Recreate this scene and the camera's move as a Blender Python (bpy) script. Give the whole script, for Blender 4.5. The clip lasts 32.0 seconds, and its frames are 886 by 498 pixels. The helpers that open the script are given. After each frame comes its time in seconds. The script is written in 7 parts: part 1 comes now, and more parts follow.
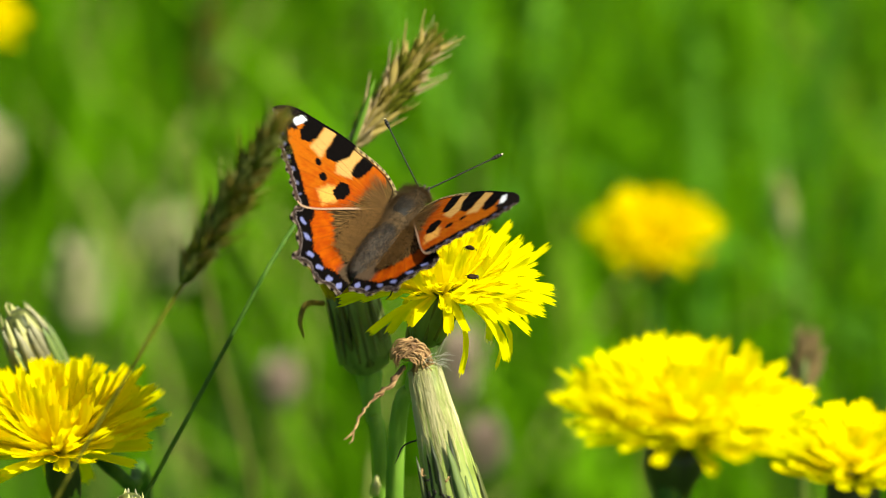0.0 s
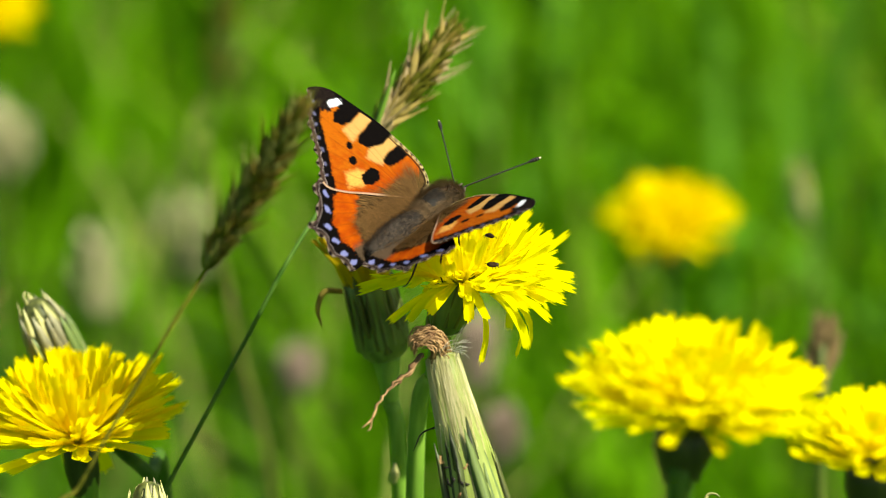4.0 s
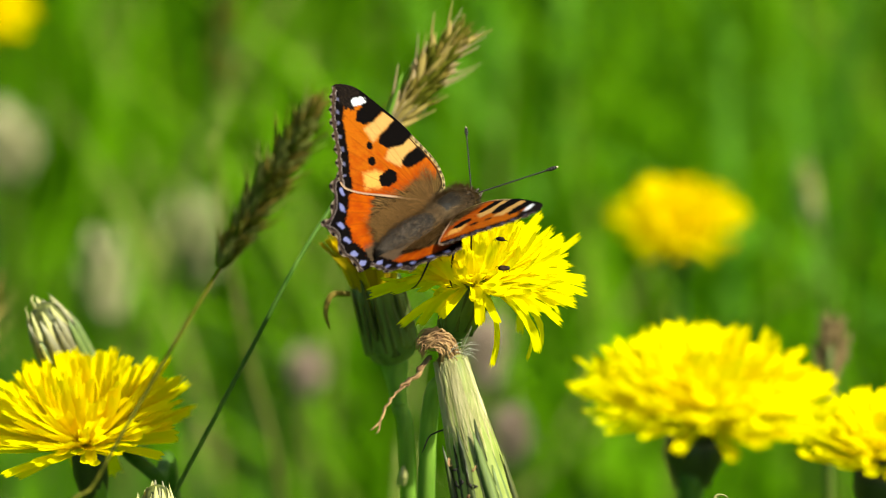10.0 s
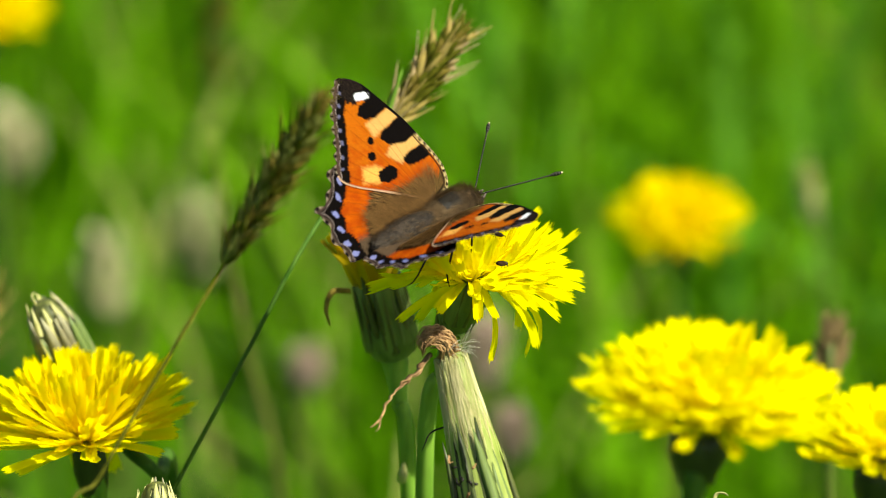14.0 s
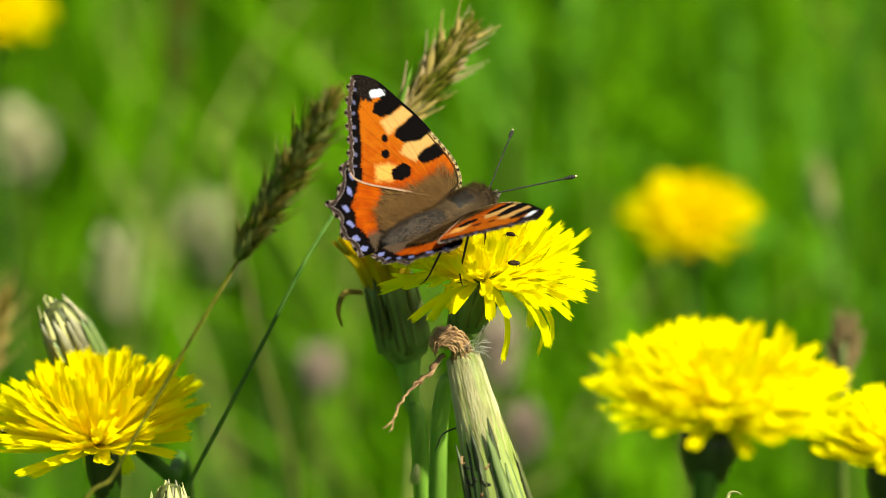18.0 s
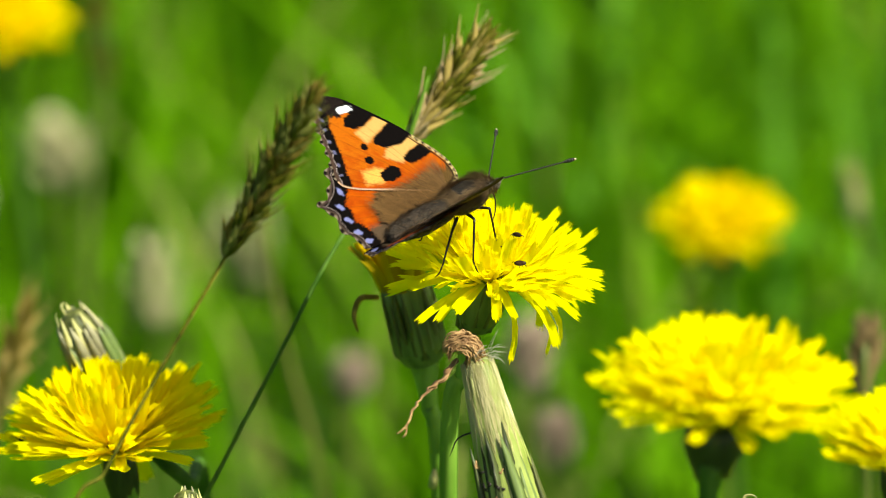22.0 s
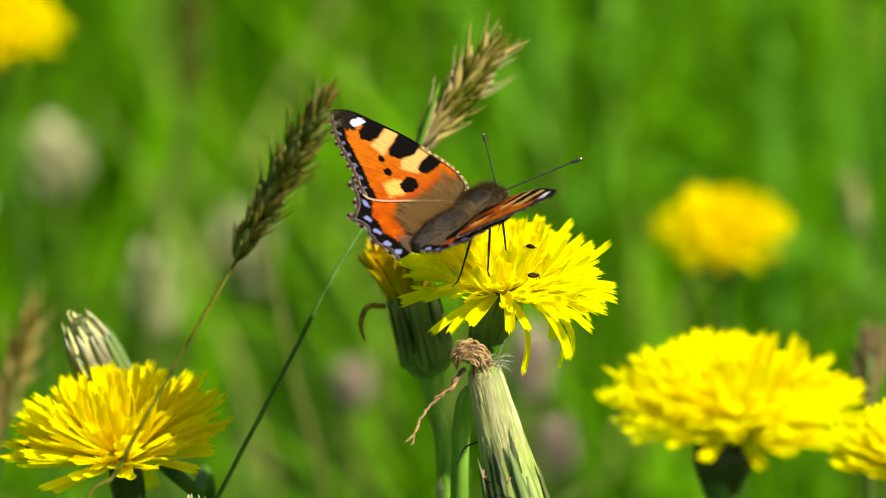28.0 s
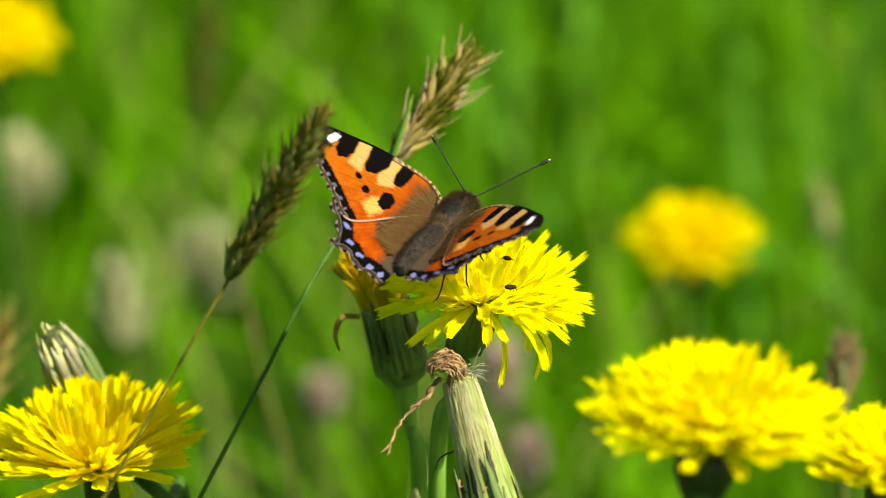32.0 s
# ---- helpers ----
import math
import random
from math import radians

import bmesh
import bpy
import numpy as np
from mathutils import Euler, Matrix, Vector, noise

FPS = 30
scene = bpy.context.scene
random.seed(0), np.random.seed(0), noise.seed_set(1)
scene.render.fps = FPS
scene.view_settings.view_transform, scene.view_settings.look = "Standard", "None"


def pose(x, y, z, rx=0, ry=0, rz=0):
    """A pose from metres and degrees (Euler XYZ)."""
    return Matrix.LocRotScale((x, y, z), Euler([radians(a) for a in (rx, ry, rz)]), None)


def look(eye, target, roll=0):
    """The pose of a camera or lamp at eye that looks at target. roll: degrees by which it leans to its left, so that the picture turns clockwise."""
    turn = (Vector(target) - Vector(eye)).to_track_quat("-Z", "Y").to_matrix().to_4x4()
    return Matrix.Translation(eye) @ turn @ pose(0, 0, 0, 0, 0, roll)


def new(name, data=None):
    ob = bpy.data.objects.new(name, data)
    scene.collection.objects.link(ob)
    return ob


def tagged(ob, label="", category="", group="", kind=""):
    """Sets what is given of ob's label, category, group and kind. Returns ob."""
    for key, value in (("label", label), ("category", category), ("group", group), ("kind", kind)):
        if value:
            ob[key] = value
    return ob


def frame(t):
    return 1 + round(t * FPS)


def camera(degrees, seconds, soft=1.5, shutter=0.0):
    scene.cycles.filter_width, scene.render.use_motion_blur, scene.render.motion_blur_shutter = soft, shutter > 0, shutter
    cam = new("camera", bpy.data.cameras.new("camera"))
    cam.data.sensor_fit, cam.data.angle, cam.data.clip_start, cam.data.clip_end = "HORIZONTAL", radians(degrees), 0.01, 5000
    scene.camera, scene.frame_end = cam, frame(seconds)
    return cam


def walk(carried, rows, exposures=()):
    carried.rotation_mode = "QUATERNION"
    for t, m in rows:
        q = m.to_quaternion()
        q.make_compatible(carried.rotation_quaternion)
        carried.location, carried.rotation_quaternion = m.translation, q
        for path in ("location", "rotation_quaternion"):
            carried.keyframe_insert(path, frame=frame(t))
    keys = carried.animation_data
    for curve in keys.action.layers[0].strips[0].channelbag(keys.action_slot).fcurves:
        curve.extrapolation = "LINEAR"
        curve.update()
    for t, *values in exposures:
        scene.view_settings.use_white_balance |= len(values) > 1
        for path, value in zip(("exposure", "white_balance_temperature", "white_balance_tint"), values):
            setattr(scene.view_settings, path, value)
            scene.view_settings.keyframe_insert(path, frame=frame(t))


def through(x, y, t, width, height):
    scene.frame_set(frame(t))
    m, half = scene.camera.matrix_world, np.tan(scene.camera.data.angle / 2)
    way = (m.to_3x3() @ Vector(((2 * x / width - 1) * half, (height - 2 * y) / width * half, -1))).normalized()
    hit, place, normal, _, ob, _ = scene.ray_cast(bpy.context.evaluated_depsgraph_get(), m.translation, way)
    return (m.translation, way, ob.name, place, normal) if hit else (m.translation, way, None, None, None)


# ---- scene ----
# a telephoto close-up held by hand: the view wanders a little
cam = camera(10.0, 32.0, soft=0.7)
cam.data.dof.use_dof, cam.data.dof.focus_distance, cam.data.dof.aperture_fstop = True, 0.764, 14.5
walk(cam, [
    (0, pose(0, -0.69207, 0.63755, 64.165, -0.48, -0.103)),
    (0.5, pose(0, -0.69207, 0.63755, 64.167, -0.342, -0.062)),
    (1, pose(0, -0.69207, 0.63755, 64.154, -0.245, -0.092)),
    (1.5, pose(0, -0.69207, 0.63755, 64.162, -0.215, -0.141)),
    (2, pose(0, -0.69207, 0.63755, 64.152, -0.309, -0.108)),
    (2.5, pose(0, -0.69207, 0.63755, 64.132, -0.348, -0.08)),
    (3, pose(0, -0.69207, 0.63755, 64.088, -0.22, -0.116)),
    (3.5, pose(0, -0.69207, 0.63755, 64.044, -0.166, -0.045)),
    (5.5, pose(0, -0.69207, 0.63755, 64.003, -0.155, -0.038)),
    (6, pose(0, -0.69207, 0.63755, 63.996, -0.224, -0.095)),
    (6.5, pose(0, -0.69207, 0.63755, 64.005, -0.158, -0.083)),
    (7, pose(0, -0.69207, 0.63755, 64.004, -0.15, -0.039)),
    (7.5, pose(0, -0.69207, 0.63755, 63.993, -0.011, -0.102)),
    (8, pose(0, -0.69207, 0.63755, 63.991, -0.034, -0.049)),
    (8.5, pose(0, -0.69207, 0.63755, 63.994, -0.004, -0.037)),
    (9, pose(0, -0.69207, 0.63755, 64.016, -0.025, -0.014)),
    (9.5, pose(0, -0.69207, 0.63755, 64.048, 0.072, -0.046)),
    (10, pose(0, -0.69207, 0.63755, 64.048, 0.071, -0.057)),
    (10.5, pose(0, -0.69207, 0.63755, 64.023, -0.038, 0.046)),
    (11, pose(0, -0.69207, 0.63755, 63.984, 0.047, 0.02)),
    (11.5, pose(0, -0.69207, 0.63755, 63.954, 0.048, -0.004)),
    (12, pose(0, -0.69207, 0.63755, 63.951, 0.07, -0.021)),
    (12.5, pose(0, -0.69207, 0.63755, 63.975, -0.003, 0.008)),
    (13, pose(0, -0.69207, 0.63755, 64, -0, 0)),
    (13.5, pose(0, -0.69207, 0.63755, 64.014, -0.004, -0)),
    (14, pose(0, -0.69207, 0.63755, 64.018, -0.03, 0)),
    (14.5, pose(0, -0.69207, 0.63755, 64.009, 0.083, -0.041)),
    (16.5, pose(0, -0.69207, 0.63755, 63.96, 0.199, 0.152)),
    (17, pose(0, -0.69207, 0.63755, 63.988, 0.233, 0.133)),
    (17.5, pose(0, -0.69207, 0.63755, 64.013, 0.321, 0.033)),
    (18, pose(0, -0.69207, 0.63755, 64.026, 0.309, -0.016)),
    (18.5, pose(0, -0.69207, 0.63755, 64.035, 0.333, -0.042)),
    (19, pose(0, -0.69207, 0.63755, 64.016, 0.419, -0.085)),
    (19.5, pose(0.00029, -0.69207, 0.63755, 64.022, 0.432, -0.011)),
    (20, pose(0.00172, -0.69207, 0.63755, 64.042, 0.502, 0.107)),
    (20.5, pose(0.00516, -0.69207, 0.63755, 64.055, 0.635, 0.318)),
    (21, pose(0.00731, -0.69207, 0.63755, 64.044, 0.875, 0.409)),
    (21.5, pose(0.00796, -0.69207, 0.63755, 64.053, 1.026, 0.453)),
    (22, pose(0.0086, -0.69207, 0.63755, 64.082, 1.007, 0.537)),
    (22.5, pose(0.0086, -0.69207, 0.63755, 64.124, 1.026, 0.571)),
    (23, pose(0.0086, -0.69207, 0.63755, 64.169, 1.087, 0.596)),
    (23.5, pose(0.00796, -0.69207, 0.63755, 64.199, 0.987, 0.629)),
    (24, pose(0.00731, -0.69207, 0.63755, 64.191, 0.837, 0.578)),
    (24.5, pose(0.00702, -0.69207, 0.63755, 64.191, 0.914, 0.369)),
    (25, pose(0.00674, -0.69207, 0.63755, 64.229, 0.925, 0.238)),
    (25.5, pose(0.00645, -0.69207, 0.63755, 64.285, 0.722, 0.322)),
    (27.5, pose(0.00576, -0.69207, 0.63755, 64.179, 0.849, 0.557)),
    (28, pose(0.00559, -0.69207, 0.63755, 64.185, 0.748, 0.508)),
    (28.5, pose(0.00548, -0.69207, 0.63755, 64.211, 0.797, 0.315)),
    (29, pose(0.00537, -0.69207, 0.63755, 64.258, 0.793, 0.182)),
    (29.5, pose(0.00527, -0.69207, 0.63755, 64.263, 0.745, 0.108)),
    (30, pose(0.00516, -0.69207, 0.63755, 64.245, 0.804, -0.004)),
    (30.5, pose(0.00451, -0.69207, 0.63755, 64.232, 0.851, -0.072)),
    (31, pose(0.00387, -0.69207, 0.63755, 64.271, 0.666, -0.028)),
    (31.5, pose(0.00344, -0.69207, 0.63755, 64.292, 0.805, -0.072)),
    (32, pose(0.00301, -0.69207, 0.63755, 64.29, 0.831, -0.067)),
], exposures=[(0, 0.56, 6900, 2), (32.0, 0.56, 6900, 2)])

# ---- daylight ----
world = bpy.data.worlds.new("meadow_sky")
scene.world = world
world.use_nodes = True
wn = world.node_tree
sky = wn.nodes.new("ShaderNodeTexSky")
sky.sky_type, sky.sun_disc = "NISHITA", False
SUN_FROM = Vector((0.66, -0.24, 1.0)).normalized()
sky.dust_density, sky.air_density = 3.0, 0.8
sky.sun_elevation = math.asin(SUN_FROM.z)
sky.sun_rotation = math.atan2(SUN_FROM.x, SUN_FROM.y)
wn.nodes["Background"].inputs["Strength"].default_value = 0.075
wn.links.new(sky.outputs[0], wn.nodes["Background"].inputs["Color"])
sun = new("sun", bpy.data.lights.new("sun", "SUN"))
sun.data.energy, sun.data.angle, sun.data.color = 5.4, radians(0.53), (1.0, 0.95, 0.86)
sun.matrix_world = look(SUN_FROM * 5, (0, 0, 0))

MM = 0.001
rnd = random.Random(7)


# ---- materials ----
def material(name, rough=0.6, spec=0.3):
    m = bpy.data.materials.new(name)
    m.use_nodes = True
    p = m.node_tree.nodes["Principled BSDF"]
    p.inputs["Roughness"].default_value = rough
    p.inputs["Specular IOR Level"].default_value = spec
    return m, m.node_tree, p


def node(nt, kind, **props):
    n = nt.nodes.new(kind)
    for k, v in props.items():
        if k in ("Scale", "Detail", "Roughness", "Strength", "Distance", "Fac", "Distortion"):
            n.inputs[k].default_value = v
    return n


def ramp(nt, fac, stops):
    r = nt.nodes.new("ShaderNodeValToRGB")
    while len(r.color_ramp.elements) < len(stops):
        r.color_ramp.elements.new(0.5)
    for e, (at, c) in zip(r.color_ramp.elements, stops):
        e.position, e.color = at, (*c, 1)
    nt.links.new(fac, r.inputs["Fac"])
    return r.outputs["Color"]


def mix(nt, fac, a, b, blend="MIX"):
    n = nt.nodes.new("ShaderNodeMix")
    n.data_type, n.blend_type = "RGBA", blend
    for sock, v in ((n.inputs[0], fac), (n.inputs[6], a), (n.inputs[7], b)):
        if isinstance(v, bpy.types.NodeSocket):
            nt.links.new(v, sock)
        else:
            sock.default_value = v if isinstance(v, float) else (*v, 1)
    return n.outputs[2]


def noise_fac(nt, scale, detail=3.0, stretch=(1, 1, 1)):
    tc = nt.nodes.new("ShaderNodeTexCoord")
    mp = nt.nodes.new("ShaderNodeMapping")
    mp.inputs["Scale"].default_value = stretch
    nt.links.new(tc.outputs["Object"], mp.inputs["Vector"])
    n = node(nt, "ShaderNodeTexNoise", Scale=scale, Detail=detail)
    nt.links.new(mp.outputs["Vector"], n.inputs["Vector"])
    return n.outputs["Fac"]


def bump(nt, p, fac, strength, distance):
    b = node(nt, "ShaderNodeBump", Strength=strength, Distance=distance)
    nt.links.new(fac, b.inputs["Height"])
    nt.links.new(b.outputs["Normal"], p.inputs["Normal"])


def add_translucent(nt, p, colour, share):
    """Let part of the light through a thin leaf or petal."""
    t = nt.nodes.new("ShaderNodeBsdfTranslucent")
    if isinstance(colour, bpy.types.NodeSocket):
        nt.links.new(colour, t.inputs["Color"])
    else:
        t.inputs["Color"].default_value = (*colour, 1)
    ms = nt.nodes.new("ShaderNodeMixShader")
    ms.inputs[0].default_value = share
    out = nt.nodes["Material Output"]
    nt.links.new(p.outputs[0], ms.inputs[1])
    nt.links.new(t.outputs[0], ms.inputs[2])
    nt.links.new(ms.outputs[0], out.inputs["Surface"])


def leafy(name, dark, light, scale=300.0, stretch=(1, 1, 0.15), rough=0.5, through=0.0, spec=0.35, island=0.0, bumpy=0.3):
    """Plant tissue: streaky two-colour grain, a little relief, some light through it."""
    m, nt, p = material(name, rough, spec)
    fine = noise_fac(nt, scale, 4.0, stretch)
    col = ramp(nt, fine, [(0.3, dark), (0.7, light)])
    broad = noise_fac(nt, scale * 0.12, 2.0)
    col = mix(nt, ramp(nt, broad, [(0.35, (0.0, 0.0, 0.0)), (0.7, (0.5, 0.5, 0.5))]), col, tuple(0.6 * a for a in dark))
    if island:
        g = nt.nodes.new("ShaderNodeNewGeometry")
        hue = ramp(nt, g.outputs["Random Per Island"], [(0.0, tuple(a * (1 - island) for a in dark)), (0.5, light), (0.9, tuple(a * (1 + island) for a in light)), (1.0, (0.30, 0.30, 0.06))])
        col = mix(nt, 0.65, col, hue)
    nt.links.new(col, p.inputs["Base Color"])
    if bumpy:
        bump(nt, p, fine, bumpy, 0.0003)
    if through:
        add_translucent(nt, p, col, through)
    return m


def petal_material(name, deep, bright, through=0.55):
    m, nt, p = material(name, 0.7, 0.06)
    info = nt.nodes.new("ShaderNodeObjectInfo")
    col = ramp(nt, info.outputs["Random"], [(0.0, deep), (0.5, bright), (1.0, tuple(0.95 * a for a in bright))])
    grain = noise_fac(nt, 900.0, 3.0, (4, 0.25, 1))
    col = mix(nt, ramp(nt, grain, [(0.35, (0.0, 0.0, 0.0)), (0.75, (0.28, 0.28, 0.28))]), col, deep)
    nt.links.new(col, p.inputs["Base Color"])
    bump(nt, p, grain, 0.2, 0.0002)
    add_translucent(nt, p, col, through)
    return m


M_petal = petal_material("yellow_petal", (0.96, 0.82, 0.002), (0.98, 0.94, 0.002))
M_petal_gold = petal_material("golden_yellow_petal", (0.94, 0.76, 0.002), (0.97, 0.90, 0.002))
M_petal_old = petal_material("ageing_yellow_petal", (0.42, 0.27, 0.015), (0.80, 0.62, 0.010), 0.4)
M_petal_far = petal_material("deep_yellow_petal", (0.92, 0.70, 0.003), (0.96, 0.86, 0.003))
M_stem = leafy("flower_stem", (0.10, 0.24, 0.02), (0.26, 0.46, 0.06), 500, spec=0.15)
M_stem_dark = leafy("dark_stem", (0.04, 0.11, 0.012), (0.10, 0.20, 0.03), 500, spec=0.1)
M_involucre = leafy("involucre", (0.07, 0.12, 0.02), (0.26, 0.36, 0.09), 420, (1, 1, 0.2))
# darker copy of the involucre: shade under the petals painted into its colour
M_involucre_shaded = leafy("shaded_involucre", (0.018, 0.028, 0.006), (0.075, 0.105, 0.022), 420, (1, 1, 0.2))
M_bract_olive = leafy("olive_bract", (0.036, 0.048, 0.010), (0.18, 0.20, 0.05), 900, (1, 1, 0.09))
M_bract = leafy("bract", (0.05, 0.10, 0.015), (0.30, 0.38, 0.12), 600, (1, 1, 0.12))
M_bract_lime = leafy("lime_bract", (0.24, 0.31, 0.055), (0.41, 0.48, 0.125), 1300, (1, 1, 0.07))
M_bract_pale = leafy("pale_bract", (0.42, 0.42, 0.13), (0.60, 0.58, 0.24), 1300, (1, 1, 0.07))
M_bract_bud = leafy("grey_green_bract", (0.05, 0.052, 0.022), (0.46, 0.44, 0.25), 600, (1, 1, 0.05))
M_withered = leafy("withered_floret", (0.13, 0.06, 0.02), (0.64, 0.40, 0.17), 700, (1, 1, 0.2), 0.7)
M_fibre = leafy("cream_fibre", (0.48, 0.45, 0.18), (0.68, 0.63, 0.36), 700, (1, 1, 0.2), 0.7)
M_pappus = leafy("pale_hair", (0.60, 0.55, 0.42), (0.82, 0.80, 0.70), 500, rough=0.6, through=0.3)
M_husk_gold = leafy("golden_grass_husk", (0.30, 0.23, 0.05), (0.66, 0.52, 0.18), 800, (1, 1, 0.2), 0.55, 0.2, 0.08)
M_husk_straw = leafy("straw_grass_husk", (0.34, 0.24, 0.10), (0.74, 0.60, 0.34), 800, (1, 1, 0.2), 0.5, 0.25, 0.12)
M_husk = leafy("grass_husk", (0.08, 0.07, 0.010), (0.34, 0.26, 0.05), 800, (1, 1, 0.2), 0.55, 0.15, 0.08)
M_husk_green = leafy("green_grass_husk", (0.12, 0.15, 0.02), (0.42, 0.42, 0.12), 800, (1, 1, 0.2), 0.55, 0.3, 0.08)
M_husk_dark = leafy("dark_grass_husk", (0.04, 0.055, 0.004), (0.21, 0.20, 0.02), 800, (1, 1, 0.2), 0.6, 0.12, 0.08)
M_husk_brown = leafy("brown_seed", (0.09, 0.062, 0.02), (0.28, 0.20, 0.07), 500, (1, 1, 1), 0.7)
M_husk_pale = leafy("pale_seed", (0.38, 0.38, 0.18), (0.66, 0.62, 0.36), 400, (1, 1, 0.3), 0.7, 0.15)
M_spikelet = leafy("green_spikelet", (0.32, 0.38, 0.06), (0.60, 0.62, 0.18), 400, (1, 1, 0.3), 0.7, 0.2)
M_clover = leafy("faded_clover", (0.30, 0.21, 0.15), (0.52, 0.41, 0.32), 400, (1, 1, 0.5), 0.7, 0.1)
M_grass = leafy("meadow_grass", (0.040, 0.148, 0.003), (0.182, 0.43, 0.007), 60, (1, 1, 0.1), 0.8, 0.42, 0.04, island=0.45, bumpy=0.0)
M_grass_blue = leafy("bluish_grass", (0.06, 0.21, 0.010), (0.21, 0.50, 0.045), 60, (1, 1, 0.1), 0.8, 0.42, 0.04, island=0.3, bumpy=0.0)
M_grass_stalk = leafy("grass_stalk", (0.06, 0.10, 0.012), (0.17, 0.22, 0.035), 400)
M_bract_shaded = leafy("shaded_bract", (0.012, 0.018, 0.006), (0.13, 0.17, 0.045), 1300, (1, 1, 0.07))
M_chitin = leafy("black_chitin", (0.006, 0.005, 0.004), (0.03, 0.024, 0.018), 900, rough=0.4, spec=0.25)
M_beetle = leafy("brown_beetle", (0.010, 0.007, 0.004), (0.05, 0.028, 0.012), 1500, rough=0.8, spec=0.05)
M_soil = leafy("meadow_soil", (0.028, 0.075, 0.005), (0.075, 0.18, 0.009), 8, (1, 1, 1), 0.95)
M_flywing, _nt, _p = material("clear_wing", 0.15, 0.5)
_p.inputs["Base Color"].default_value = (0.7, 0.72, 0.7, 1)
_p.inputs["Alpha"].default_value = 0.45


# ---- mesh tools ----
def mesh(name, verts, faces, mat, smooth=True):
    me = bpy.data.meshes.new(name)
    me.from_pydata([tuple(v) for v in verts], [], faces)
    me.materials.append(mat)
    if smooth:
        me.shade_smooth()
    me.update()
    return me


def part(name, me, parent, m=None, label=""):
    ob = new(name, me)
    ob.parent = parent
    if m is not None:
        ob.matrix_basis = m
    return tagged(ob, label)


def root(name, at, label, category, group=""):
    ob = new(name)
    ob.empty_display_size = 0.01
    ob.location = at
    return tagged(ob, label, category, group)


def spline(points, n):
    """Catmull-Rom through the points, n steps per span."""
    P = [Vector(p) for p in points]
    P = [2 * P[0] - P[1]] + P + [2 * P[-1] - P[-2]]
    out = []
    for i in range(1, len(P) - 2):
        a, b, c, d = P[i - 1:i + 3]
        for k in range(n):
            s = k / n
            out.append(0.5 * ((2 * b) + (c - a) * s + (2 * a - 5 * b + 4 * c - d) * s * s + (3 * b - a - 3 * c + d) * s ** 3))
    out.append(P[-2])
    return out


def tube(points, radii, sides=10, n=6, ribs=0.0, flat=1.0):
    """Verts and faces of a tapered stalk along a smooth line."""
    line = spline(points, n) if n > 1 else [Vector(p) for p in points]
    V, Fc = [], []
    side = None
    for i, p in enumerate(line):
        d = (line[min(i + 1, len(line) - 1)] - line[max(i - 1, 0)]).normalized()
        if side is None:
            side = d.orthogonal().normalized()
        side = (side - d * side.dot(d)).normalized()
        other = d.cross(side)
        s = i / (len(line) - 1) * (len(radii) - 1)
        k = min(int(s), len(radii) - 2)
        r = radii[k] + (radii[k + 1] - radii[k]) * (s - k)
        for j in range(sides):
            a = 2 * math.pi * j / sides
            rr = r * (1 + ribs * (1 if j % 2 else -1))
            V.append(p + side * (rr * math.cos(a)) + other * (rr * math.sin(a) * flat))
    for i in range(len(line) - 1):
        for j in range(sides):
            a, b = i * sides + j, i * sides + (j + 1) % sides
            Fc.append((a, b, b + sides, a + sides))
    Fc.append(tuple(range(sides))[::-1])
    Fc.append(tuple(len(V) - sides + j for j in range(sides)))
    return V, Fc


def join(*pieces):
    V, Fc = [], []
    for v, f in pieces:
        o = len(V)
        V += v
        Fc += [tuple(i + o for i in q) for q in f]
    return V, Fc


def lathe(profile, sides=20, ribs=0.0, wob=0.0, seed=0):
    """A turned body: (radius, height) pairs; ribs makes it fluted."""
    r0 = random.Random(seed)
    ph = [r0.random() * 6 for _ in range(3)]
    V, Fc = [], []
    for r, z in profile:
        for j in range(sides):
            a = 2 * math.pi * j / sides
            rr = r * (1 + ribs * (1 if j % 2 else -1) + wob * math.sin(3 * a + ph[0] + z * 400))
            V.append(Vector((rr * math.cos(a), rr * math.sin(a), z)))
    for i in range(len(profile) - 1):
        for j in range(sides):
            a, b = i * sides + j, i * sides + (j + 1) % sides
            Fc.append((a, b, b + sides, a + sides))
    Fc.append(tuple(range(sides))[::-1])
    Fc.append(tuple(len(V) - sides + j for j in range(sides)))
    return V, Fc


def aim(at, direction, turn=0.0, scale=1.0):
    """A pose whose local z points along the direction."""
    q = Vector(direction).normalized().to_track_quat("Z", "Y")
    return Matrix.Translation(at) @ q.to_matrix().to_4x4() @ Matrix.Rotation(turn, 4, "Z") @ Matrix.Scale(scale, 4)


